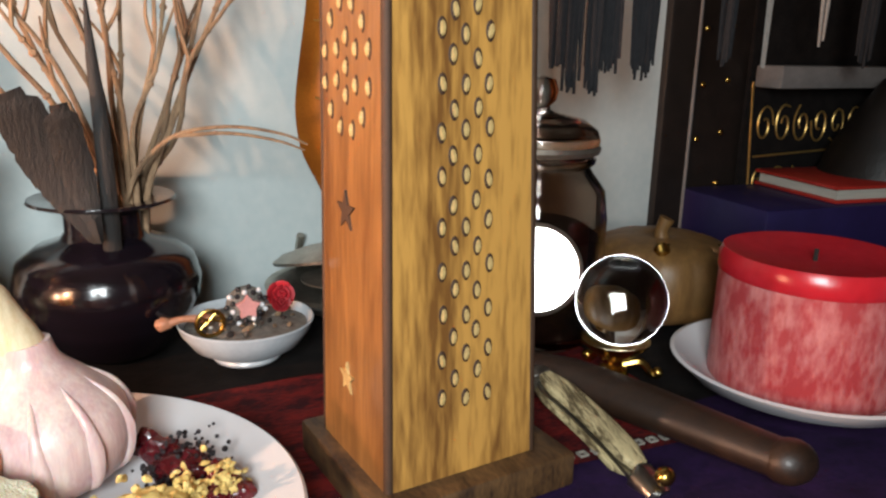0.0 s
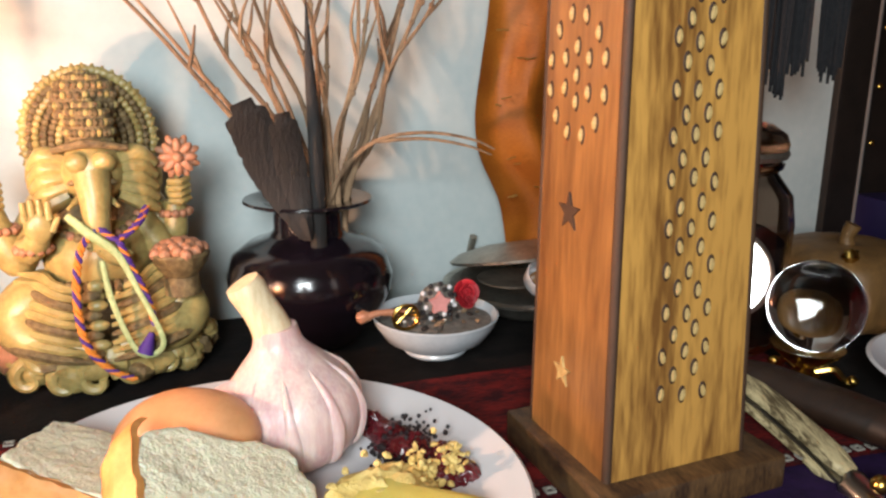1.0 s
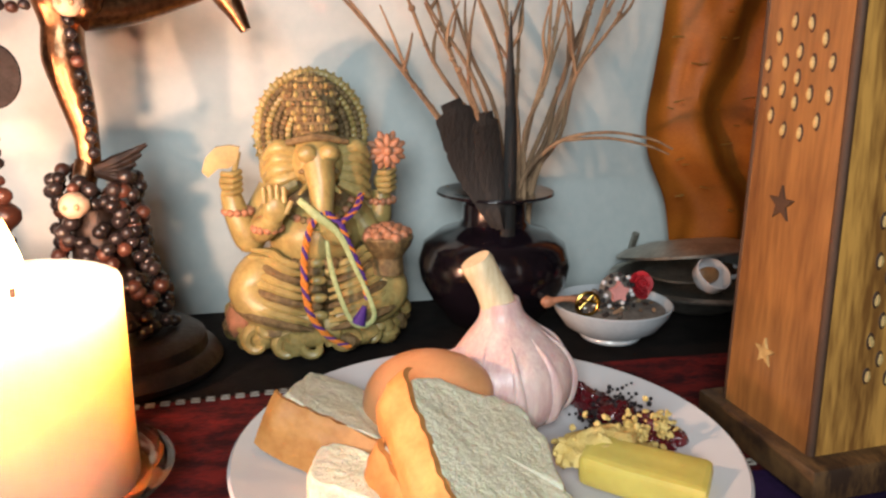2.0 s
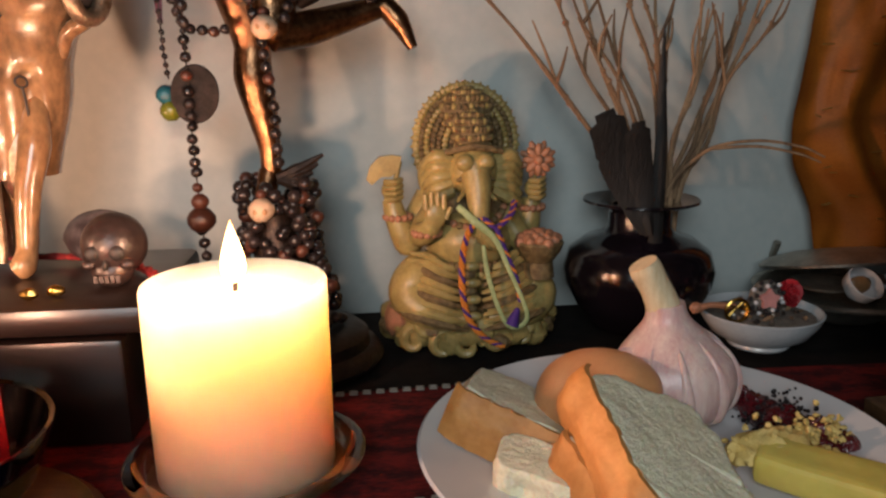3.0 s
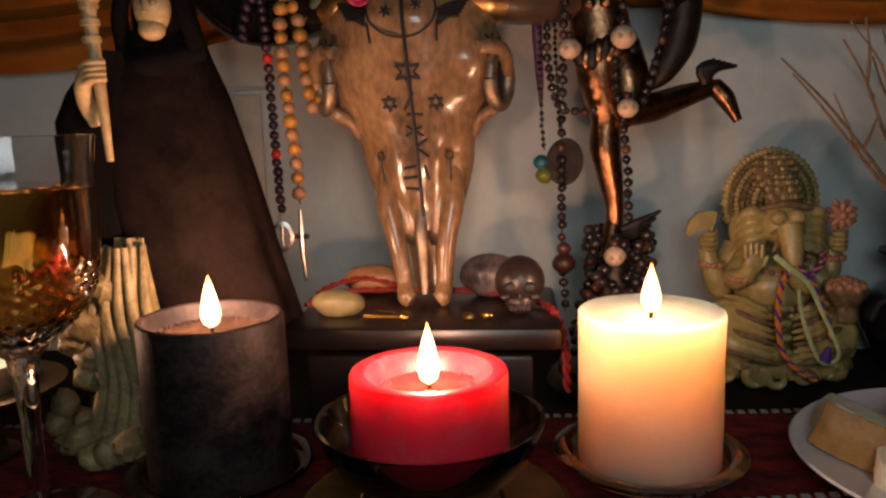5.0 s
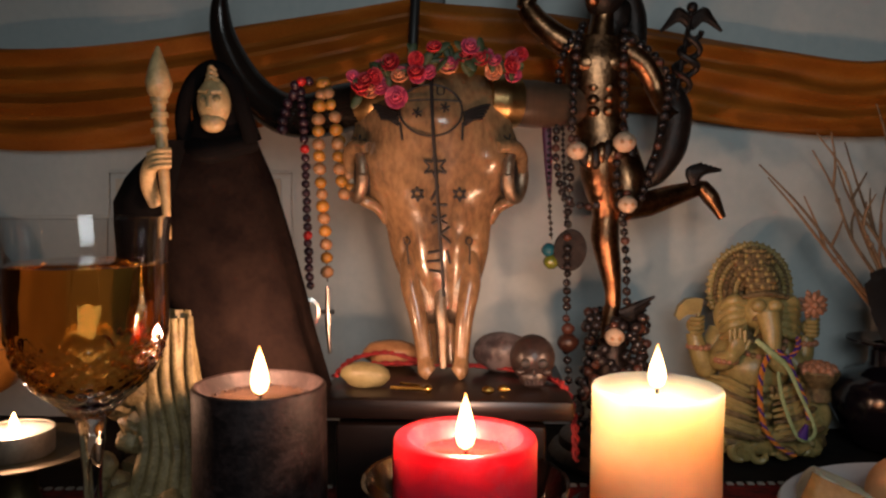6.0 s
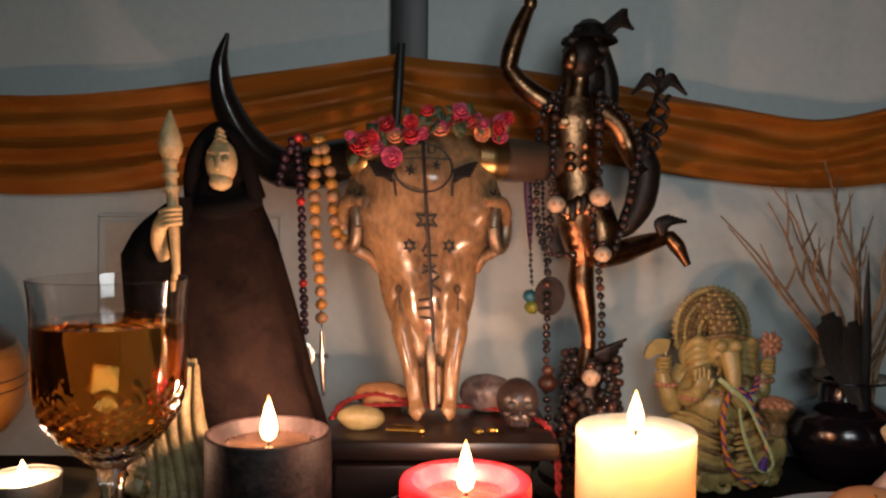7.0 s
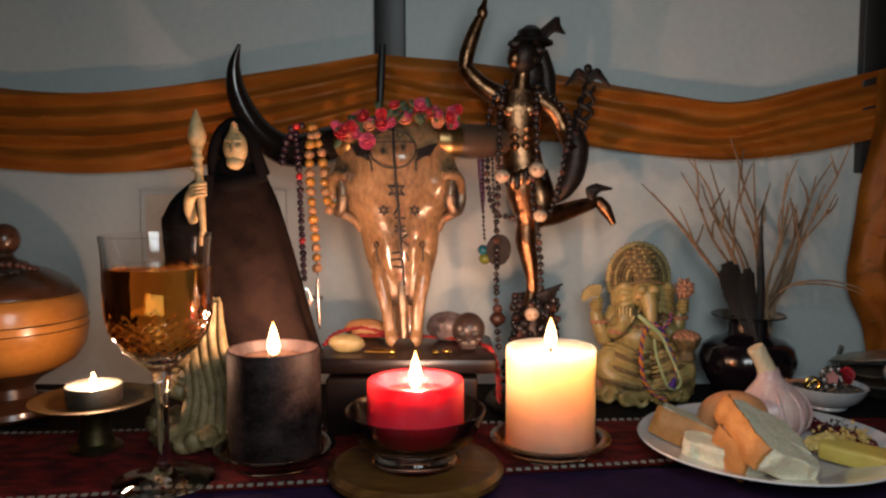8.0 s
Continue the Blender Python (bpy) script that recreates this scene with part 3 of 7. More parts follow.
lathe(bm, [(0, 0), (0.032, 0), (0.034, 0.002), (0.030, 0.008), (0.034, 0.012), (0.046, 0.022), (0.0530, 0.040), (0.0530, 0.0415), (0.0510, 0.041), (0.044, 0.0245), (0.036, 0.0185), (0, 0.0175)], (-0.141, 0.307, TOP + 0.0135), 64)
part("bowl_glass", bm, M["smoke_glass"], bowl2)
candle("pillar_candle", -0.141, 0.307, TOP + 0.0335, 0.0675, 0.0366, M["red_wax"], "short red candle burning in a smoked glass bowl", well=0.011, rim=0.010, wob=0.015, fh=0.030, molten=True)

# pillar candle on a white dish, beside the brown knife
dish("white_saucer", 0.506, 0.330, TOP + 0.001, 0.066, 0.018, 0.036, M["china"], "white china saucer under the frosted red candle", "saucer")
rp = thing("pillar_candle", (0.508, 0.330, TOP + 0.006), "thick frosted red pillar candle with a glossy red rim", "candle")
bm = B()
lathe(bm, [(0, 0), (0.0430, 0), (0.0446, 0.002), (0.0448, 0.03), (0.0443, 0.060)], (0.5035, 0.330, TOP + 0.006), 72, wobble=0.012)
part("wax_body", bm, M["rose_wax"], rp)
bm = B()
lathe(bm, [(0.0445, 0.059), (0.0450, 0.061), (0.0447, 0.067), (0.0432, 0.0705), (0.040, 0.0702), (0.030, 0.0675), (0, 0.0660)], (0.5035, 0.330, TOP + 0.006), 72, wobble=0.03)
part("glossy_rim", bm, M["rim_wax"], rp, "translucent bright red upper rim")
bm = B()
tube(bm, [(0.5035, 0.330, TOP + 0.068), (0.5035, 0.330, TOP + 0.078)], 0.0011, 8)
part("wick", bm, M["wick"], rp)

# brass holder with a tea light
tx, ty = -0.416, 0.371
holder = thing("tealight_holder", (tx, ty, TOP + 0.001), "dull brass pedestal holder with a wide drip pan", "candle holder")
bm = B()
lathe(bm, [(0, 0), (0.021, 0), (0.0215, 0.003), (0.015, 0.007), (0.0125, 0.018), (0.0125, 0.032), (0.015, 0.036), (0.025, 0.0385), (0.050, 0.043), (0.051, 0.0445), (0.030, 0.0415), (0.021, 0.0405), (0, 0.0405)], (tx, ty, TOP + 0.001), 56)
part("pedestal", bm, M["dull_brass"], holder)
tl = thing("tealight", (tx, ty, TOP + 0.0415), "lit tea light glowing in a thin metal cup", "candle")
bm = B()
lathe(bm, [(0, 0), (0.0215, 0), (0.0222, 0.0008), (0.0228, 0.0150), (0.0222, 0.0152), (0.0215, 0.0020), (0, 0.0016)], (tx, ty, TOP + 0.0415), 48)
part("metal_cup", bm, M["silver"], tl)
bm = B()
lathe(bm, [(0, 0.002), (0.021, 0.002), (0.0221, 0.0145), (0.021, 0.0148), (0, 0.0142)], (tx, ty, TOP + 0.0415), 48)
part("wax_body", bm, M["white_wax"], tl)
flame(tl, tx, ty, TOP + 0.0560, 0.011, 0.003)

# ---- wine glass ----
gx, gy = -0.330, 0.297
goblet = thing("wine_glass", (gx, gy, TOP + 0.002), "cut crystal wine glass nearly full of amber wine", "wine glass")
bm = B()
outer = [(0.0, 0.0), (0.0365, 0.0), (0.0370, 0.0012), (0.030, 0.0028), (0.010, 0.0068), (0.0052, 0.012), (0.0044, 0.03), (0.0046, 0.055), (0.0062, 0.075), (0.0075, 0.084), (0.014, 0.091), (0.0255, 0.101), (0.0345, 0.114),
         (0.0382, 0.130), (0.0388, 0.150), (0.0385, 0.165), (0.0392, 0.176), (0.0405, 0.1855)]
inner = [(0.0396, 0.1857), (0.0382, 0.176), (0.0374, 0.165), (0.0373, 0.150), (0.0366, 0.130), (0.0330, 0.115), (0.0240, 0.103), (0.012, 0.095), (0, 0.092)]
dense = outer[:10]
for k in range(34):
    z = 0.0915 + k * 0.00105
    dense.append((float(np.interp(z, [q[1] for q in outer], [q[0] for q in outer])), z))
dense += [q for q in outer if q[1] > 0.128]
lathe(bm, dense + inner, (gx, gy, TOP + 0.002), 144)
for v in bm.verts:
    d = Vector((v.co.x - gx, v.co.y - gy))
    z = v.co.z - TOP - 0.002
    wall = float(np.interp(z, [q[1] for q in outer], [q[0] for q in outer]))
    if 0.091 < z < 0.1275 and d.length > wall - 0.0004:
        a = math.atan2(d.y, d.x)
        k = 0.0013 * abs(math.cos(a * 10 + z * 500)) * abs(math.cos(a * 10 - z * 500)) - 0.0004
        d = d.normalized() * k
        v.co.x += d.x
        v.co.y += d.y
part("glass_body", bm, M["glass"], goblet)
bm = B()
lathe(bm, [(0, 0.0922), (0.0121, 0.0951), (0.0241, 0.1031), (0.0331, 0.1151), (0.0367, 0.130), (0.0374, 0.150), (0.0375, 0.1625), (0.0371, 0.1627), (0, 0.1623)], (gx, gy, TOP + 0.002), 72)
part("wine", bm, M["wine"], goblet, "amber wine")

# ---- incense tower ----
TW = (0.2970, 0.3450)
tower = thing("incense_tower", (TW[0], TW[1], TOP), "tall burnt-wood incense tower with pierced stars and studs", "incense burner")
TA = 2.5
tw0, td0, th, tk = 0.063, 0.057, 0.30, 0.80


def tower_at(u, v, side):
    """A place on the tower: u across the face from -0.5 to 0.5, v the height; side: 0 front, 1 left."""
    k = 1 + (tk - 1) * (v / th)
    p = Vector((u * tw0 * k, -td0 / 2 * k, v)) if side == 0 else Vector((-tw0 / 2 * k, -u * td0 * k, v))
    return pose(TW[0], TW[1], TOP + 0.016, 0, 0, TA) @ p


bm = B()
cuboid(bm, (TW[0] + 0.003, TW[1], TOP + 0.009), (0.081, 0.077, 0.014), (0, 0, TA), bevel=0.0015)
part("plinth", bm, M["plinth"], tower, "dark burnt square wooden base")
# left and right panels take the darker wood, shaded by colour
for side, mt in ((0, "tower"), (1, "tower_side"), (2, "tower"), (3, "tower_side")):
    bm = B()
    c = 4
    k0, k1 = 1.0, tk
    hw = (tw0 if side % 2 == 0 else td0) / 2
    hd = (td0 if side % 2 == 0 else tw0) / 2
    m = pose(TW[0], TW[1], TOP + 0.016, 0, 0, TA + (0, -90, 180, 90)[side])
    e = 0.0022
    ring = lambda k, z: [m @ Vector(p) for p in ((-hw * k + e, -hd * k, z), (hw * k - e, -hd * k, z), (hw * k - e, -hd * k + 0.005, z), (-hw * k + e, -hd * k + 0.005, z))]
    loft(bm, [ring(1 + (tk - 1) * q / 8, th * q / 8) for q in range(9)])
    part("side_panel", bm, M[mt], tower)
for sx in (-1, 1):
    for sy in (-1, 1):
        bm = B()
        m = pose(TW[0], TW[1], TOP + 0.016, 0, 0, TA)
        tube(bm, [m @ Vector((sx * (tw0 / 2 - 0.0016), sy * (td0 / 2 - 0.0016), 0)), m @ Vector((sx * (tw0 / 2 - 0.0016) * tk, sy * (td0 / 2 - 0.0016) * tk, th))], 0.0019, 10)
        part("corner_edge", bm, M["burn"], tower, "dark charred corner edge")
bm = B()
m = pose(TW[0], TW[1], TOP + 0.016 + th, 0, 0, TA)
loft(bm, [[m @ Vector((sx * tw0 / 2 * tk * k, sy * td0 / 2 * tk * k, z)) for sx, sy in ((-1, -1), (1, -1), (1, 1), (-1, 1))] for k, z in ((1.1, 0), (1.1, 0.008), (0.2, 0.05))])
part("cap", bm, M["plinth"], tower)
# carved studs: a diamond coloured as lit, on a dark ellipse for its shadow
bm = B()
ell(bm, (0, 0, 0), (0.0012, 0.0010, 0.0025), u=6, v=4)
STUD = mesh_of("carved_stud", bm, M["raw"], flat=True)
bm = B()
ell(bm, (0, 0, 0), (0.0018, 0.0004, 0.0036), u=10, v=6)
STUD_SHADE = mesh_of("charred_hollow", bm, M["burn"])
places = []
for row in range(35):
    v = 0.030 + row * 0.0077
    for u in (-0.15, 0.0, 0.16) if row % 2 == 0 else (-0.075, 0.08):
        places.append((u + rnd.uniform(-0.008, 0.008), v + rnd.uniform(-0.0012, 0.0012), 0))
places.append((-0.045, 0.142, 1))
for count, ru, rv in ((6, 0.17, 0.0098), (12, 0.35, 0.0207)):
    for k in range(count):
        a = 2 * math.pi * (k + 0.5) / count
        places.append((-0.045 + ru * math.cos(a), 0.142 + rv * math.sin(a) + rnd.uniform(-0.001, 0.001), 1))
for u, v, side in places:
    p = tower_at(u, v, side)
    put("charred_hollow", STUD_SHADE, tower, p, 1.0, (0, 0, TA - 90 * side))
    out = Vector((0, -1, 0)) if side == 0 else Vector((-1, 0, 0))
    put("carved_stud", STUD, tower, p + out * 0.0006, 1.0, (0, rnd.uniform(-14, 14), TA - 90 * side))


def star(bm, centre, right, up, out, r, k=0.42, depth=0.0012, points=5, turn=0.0):
    ring = []
    for i in range(points * 2):
        a = math.pi / 2 + turn + math.pi * i / points
        q = r if i % 2 == 0 else r * k
        ring.append(centre + right * (q * math.cos(a)) + up * (q * math.sin(a)))
    loft(bm, [[p - out * 0.0008 for p in ring], [p + out * depth for p in ring]])


# both stars are solid: one coloured dark as shade, one pale as lit
for v, mt, nm, lb in ((0.0934, "burn", "pierced_star", "dark pierced star"), (0.031, "raw", "pierced_star", "pale lit star")):
    bm = B()
    star(bm, tower_at(-0.06, v, 1), pose(0, 0, 0, 0, 0, TA).to_3x3() @ Vector((0, -1, 0)), Vector((0, 0, 1)), Vector((-1, 0, 0)), 0.0075 if mt == "burn" else 0.0062, 0.4, 0.0008)
    part(nm, bm, M[mt], tower, lb, flat=True)

# ---- vase with twigs ----
vx, vy = 0.198, 0.541
bm = B()
lathe(bm, [(0, 0), (0.026, 0), (0.030, 0.003), (0.040, 0.016), (0.0475, 0.030), (0.0490, 0.041), (0.0455, 0.053), (0.036, 0.0605), (0.0235, 0.0645), (0.0205, 0.069), (0.0205, 0.079), (0.026, 0.0832), (0.035, 0.0842), (0.0376, 0.0855),
           (0.0370, 0.0870), (0.028, 0.0865), (0.018, 0.083), (0.016, 0.074), (0.018, 0.064), (0.038, 0.052), (0.044, 0.042), (0.026, 0.006), (0, 0.005)], (vx, vy, TOP + 0.0005), 72)
solid("vase", bm, M["iris"], (vx, vy, TOP), "glossy black iridescent vase with a flared rim", "vase")
bundle = thing("twig_bundle", (vx, vy, TOP + 0.01), "bundle of dry brown twigs standing in the vase", "twigs")
tips = [(0.079, 0.214), (0.098, 0.205), (0.120, 0.225), (0.144, 0.214), (0.162, 0.234), (0.178, 0.226), (0.206, 0.237), (0.222, 0.205), (0.240, 0.196), (0.258, 0.188), (0.277, 0.203), (0.303, 0.258), (0.285, 0.236), (0.150, 0.19), (0.235, 0.225),
        (0.192, 0.250), (0.268, 0.222), (0.135, 0.240)]
for i, (px, pz) in enumerate(tips):
    bx = vx + 0.012 + (px - vx) * 0.11
    by = vy + rnd.uniform(-0.010, 0.010)
    ty_ = vy + rnd.uniform(-0.020, 0.028)
    pts = [(bx, by, TOP + 0.02), (bx, by, 0.075)]
    for q in (0.3, 0.55, 0.8):
        pts.append((bx + (px - bx) * q ** 1.15 + rnd.uniform(-0.006, 0.006), by + (ty_ - by) * q, 0.075 + (pz - 0.075) * q + rnd.uniform(-0.004, 0.004)))
    pts.append((px, ty_, pz))
    bm = B()
    tube(bm, pts, [0.0018, 0.0018, 0.0016, 0.0013, 0.0010, 0.0006], 7, n=4)
    s = Vector(pts[3])
    for q in range(rnd.choice((1, 2, 2))):
        s = Vector(pts[3 + q])
        e2 = s + Vector((rnd.uniform(-0.018, 0.018), rnd.uniform(-0.01, 0.01), rnd.uniform(0.02, 0.045)))
        tube(bm, [s, (s + e2) / 2 + Vector((rnd.uniform(-0.004, 0.004), 0, 0)), e2], [0.0013, 0.0010, 0.0005], 6, n=3)
    for q in range(5):
        t = rnd.uniform(0.15, 0.9)
        k = smooth(pts, 4)
        p = k[int(t * (len(k) - 1))]
        ell(bm, p, rnd.uniform(0.0016, 0.0024), u=6, v=5)
    part("twig", bm, M["twig"], bundle)
bm = B()
tube(bm, [(0.207, 0.532, 0.07), (0.216, 0.528, 0.093), (0.234, 0.52, 0.111), (0.262, 0.516, 0.1155), (0.290, 0.515, 0.111), (0.305, 0.515, 0.1045)], [0.0016, 0.0014, 0.0012, 0.001, 0.0008, 0.0006], 7)
tube(bm, [(0.234, 0.52, 0.111), (0.262, 0.518, 0.1118), (0.288, 0.517, 0.107), (0.304, 0.517, 0.101)], [0.0012, 0.001, 0.0008, 0.0005], 7)
part("bent_twig", bm, M["twig"], bundle, "long twig bent out sideways")
bm = B()
tube(bm, [(0.199, 0.515, 0.05), (0.1985, 0.512, 0.11), (0.1965, 0.51, 0.15), (0.1955, 0.508, 0.185)], [0.0048, 0.0042, 0.0028, 0.0004], 10, flat=0.5)
solid("black_spike", bm, M["feather"], (0.199, 0.515, 0.06), "long black pointed quill standing in the vase", "quill")
feath = thing("feather_bundle", (0.18, 0.515, 0.06), "tattered dark brown feathers tucked into the vase", "feather")
for k, (a, b_, w) in enumerate((((0.192, 0.508, 0.06), (0.160, 0.500, 0.136), 0.0115), ((0.193, 0.506, 0.06), (0.180, 0.499, 0.130), 0.0080), ((0.190, 0.512, 0.06), (0.168, 0.51, 0.125), 0.0095))):
    a, b_ = Vector(a), Vector(b_)
    d = (b_ - a)
    side = Vector((d.z, 0, -d.x)).normalized()
    bm = B()
    rings = []
    for q in range(37):
        t = q / 36
        ww = (1 if q % 3 else rnd.uniform(0.92, 1.0)) * w * (0.22 + 0.95 * math.sin(min(1, t * 1.25) * math.pi * 0.62)) * (1.0 if t < 0.93 else 0.55)
        c = a + d * t + Vector((0, 0.006 * math.sin(t * 3), 0))
        rings.append([c - side * ww, c + Vector((0, -0.0016, 0)), c + side * ww * rnd.uniform(0.76, 0.84), c + Vector((0, 0.0008, 0))])
    loft(bm, rings)
    part("feather", bm, M["feather"], feath)

tower.rotation_euler = (0, radians(-1.2), 0)
tower.scale = (1.035, 1.035, 1.035)

# ---- plate of offerings ----
PX, PY = 0.1407, 0.347
PZ = TOP + 0.001
plate = thing("dinner_plate", (PX, PY, PZ), "white china plate holding bread, egg, garlic and cheese", "plate")
bm = B()
lathe(bm, [(0, 0.001), (0.052, 0.001), (0.054, 0), (0.056, 0.001), (0.058, 0.003), (0.080, 0.010), (0.1003, 0.0165), (0.1015, 0.0175), (0.1003, 0.0185), (0.080, 0.0125), (0.060, 0.006), (0.056, 0.0048), (0, 0.0045)], (PX, PY, PZ), 96)
part("glazed_body", bm, M["china"], plate)


def bread(corner, along, across, size, label, crusted=True, rip=1.0):
    """A slice of white bread. corner: where its crusted edge begins; along: the way that edge runs; across: the way the crumb goes from it; size: across, thickness, along."""
    sx, sy, sz = size
    ex, el = Vector(across).normalized(), Vector(along)
    el = (el - ex * el.dot(ex)).normalized()
    up = el.cross(ex)
    mid = Vector(corner) + ex * sx / 2 + el * sz / 2 - up * sy / 2
    m = Matrix.Translation(mid) @ Matrix((ex, -up, -el)).transposed().to_4x4()
    b = thing("bread_slice", mid, label, "bread", "torn bread on the plate")
    n, layers = 110, 12
    seed = corner[0] * 100
    rings = []
    for j in range(layers + 1):
        v = j / layers
        ring = []
        for k in range(n):
            a = 2 * math.pi * k / n
            cx, cz = math.cos(a), math.sin(a)
            x = math.copysign(abs(cx) ** 0.5, cx) * sx / 2
            z = math.copysign(abs(cz) ** 0.5, cz) * sz / 2
            e = min(1.0, max(0.0, (cx + 0.75) / 0.5)) if crusted else 1.0
            q = 0.0052 * rip * noise.noise(Vector((x * 70, z * 70, v * 1.2 + seed))) + 0.0024 * noise.noise(Vector((x * 190, z * 190, v * 2 + seed))) + 0.0005 * noise.noise(Vector((x * 420, z * 420, v * 8)))
            bulge = 1 - 0.05 * (2 * v - 1) ** 2
            y = (v - 0.5) * sy + 0.0014 * noise.noise(Vector((x * 60, z * 60, seed)))
            ring.append(m @ Vector((x * bulge + q * e, y, z * bulge + q * e)))
        rings.append(ring)
    bm = B()
    loft(bm, rings, cap=False)
    for end in (rings[0], rings[-1]):
        centre = sum(end, Vector()) / n
        prev = [bm.verts.new(p) for p in end]
        for q in (0.97, 0.92, 0.86, 0.79, 0.72, 0.64, 0.56, 0.48, 0.40, 0.32, 0.24, 0.16, 0.08):
            cur = []
            for p in end:
                w = centre + (p - centre) * q
                h = 0.0010 * noise.noise(w * 70) + 0.0003 * noise.noise(w * 260)
                cur.append(bm.verts.new(w + up * h))
            for k in range(n):
                bm.faces.new((prev[k], prev[(k + 1) % n], cur[(k + 1) % n], cur[k]))
            prev = cur
        bm.faces.new(prev)
    bmesh.ops.remove_doubles(bm, verts=bm.verts[:], dist=0.00002)
    body = part("crumb", bm, M["crumb"], b, "pale torn crumb")
    if "sharp_edge" in body.data.attributes:
        body.data.attributes.remove(body.data.attributes["sharp_edge"])
    if not crusted:
        return b
    bm = B()
    cr = []
    for j in range(17):
        v = j / 16
        o, i_ = [], []
        for k in range(31):
            t = -1 + 2 * k / 30
            z = t * sz * 0.49
            x = -sx / 2 * (1 - 0.05 * (2 * v - 1) ** 2) + 0.10 * sx * max(0, abs(t) - 0.72) ** 2 * 10
            x += 0.0009 * noise.noise(Vector((z * 150, v * 5, seed)))
            y = (v - 0.5) * (sy + 0.0006) + 0.0009 * noise.noise(Vector((z * 240, v * 3, seed + 3)))
            o.append(m @ Vector((x - 0.0012 - 0.0012 * math.sin(math.pi * v), y, z)))
            i_.append(m @ Vector((x + 0.0012, y, z)))
        cr.append(o + i_[::-1])
    loft(bm, cr)
    part("crust", bm, M["crust"], b, "golden brown crust")
    return b


FZ = PZ + 0.005
bread((0.056, 0.361, FZ + 0.036), (0.041, -0.036, -0.016), (0.30, 0.80, -0.16), (0.050, 0.023, 0.056), "torn slice of white bread leaning on the plate rim")
bread((0.103, 0.341, FZ + 0.053), (0.42, -0.75, -0.44), (0.85, 0.22, -0.42), (0.064, 0.020, 0.072), "large torn bread slice with an orange-brown crust", rip=1.9)
bread((0.064, 0.330, FZ + 0.018), (0.75, -0.62, -0.05), (0.45, 0.60, 0.05), (0.024, 0.018, 0.052), "pale torn chunk of bread lying on the plate", False)
bread((0.092, 0.322, FZ + 0.032), (0.40, -0.75, -0.30), (0.80, 0.30, -0.1), (0.030, 0.024, 0.040), "broken piece of bread at the front of the plate")

bm = B()
EG = (0.1210, 0.369, FZ + 0.0235)
lathe(bm, [(0.0215 * math.sin(math.pi * k / 24) * (1 + 0.10 * math.cos(math.pi * k / 24)), -0.0285 * math.cos(math.pi * k / 24)) for k in range(25)], (0, 0, 0), 48)
bmesh.ops.transform(bm, matrix=pose(*EG, 0, 72, -25), verts=bm.verts[:])
solid("egg", bm, M["egg"], (EG[0], EG[1], FZ), "smooth brown hen's egg resting behind the bread", "egg")

# garlic bulb
GC = Vector((0.1615, 0.387, FZ + 0.0250))
garlic = thing("garlic_bulb", (GC.x, GC.y, FZ), "whole pinkish-white garlic bulb with a cut stalk", "garlic")
tilt = pose(GC.x, GC.y, GC.z, -2, -7, 0) @ Matrix.Diagonal((1.01, 1.01, 0.96, 1))
bm = B()
prof = [(0.002, -0.024), (0.014, -0.024), (0.024, -0.017), (0.0285, -0.004), (0.0265, 0.008), (0.018, 0.019), (0.0105, 0.028), (0.0085, 0.036)]
pr = smooth([(r, 0, z) for r, z in prof], 4)
rings = []
for p in pr:
    ring = []
    for k in range(64):
        a = 2 * math.pi * k / 64
        f = max(0, min(1, (0.028 - p.z) / 0.02))
        rr = p.x * (1 + f * (0.035 * abs(math.sin(a * 3.5 + 0.4)) - 0.02) + 0.012 * noise.noise(Vector((math.cos(a) * 3, math.sin(a) * 3, p.z * 90))))
        ring.append(tilt @ Vector((rr * math.cos(a), rr * math.sin(a), p.z)))
    rings.append(ring)
loft(bm, rings)
part("bulb", bm, M["garlic"], garlic)
bm = B()
tube(bm, [tilt @ Vector((0, 0, 0.026)), tilt @ Vector((-0.002, 0, 0.038)), tilt @ Vector((-0.007, 0, 0.052)), tilt @ Vector((-0.009, 0, 0.057))], [0.0095, 0.0080, 0.0072, 0.0076, 0.0070], 16)
part("stalk", bm, M["stalk"], garlic, "pale cut stalk")
bm = B()
rings = []
for q in range(8):
    t = q / 7
    c = tilt @ Vector((-0.018 - 0.020 * t, -0.004, 0.016 - 0.004 * t + 0.002 * math.sin(t * 5)))
    w = 0.010 * (1 - t) + 0.0005
    rings.append([c + Vector((0, -w, -w * 0.5)), c + Vector((0, 0, 0.0016)), c + Vector((0, w, -w * 0.4)), c + Vector((0, 0, -0.0006))])
loft(bm, rings)
part("loose_skin", bm, M["garlic"], garlic, "papery pink skin peeling off")
for k in range(5):
    bm = B()
    a = -2.3 + k * 0.62
    pts = [tilt @ Vector((r * math.cos(a) * 0.975, r * math.sin(a) * 0.975, z)) for r, z in ((0.016, -0.023), (0.0258, -0.016), (0.0292, -0.003), (0.0258, 0.010), (0.0160, 0.021))]
    tube(bm, pts, [0.0004, 0.0020, 0.0030, 0.0018, 0.0004], 10, flat=0.55)
    part("clove", bm, M["garlic"], garlic)

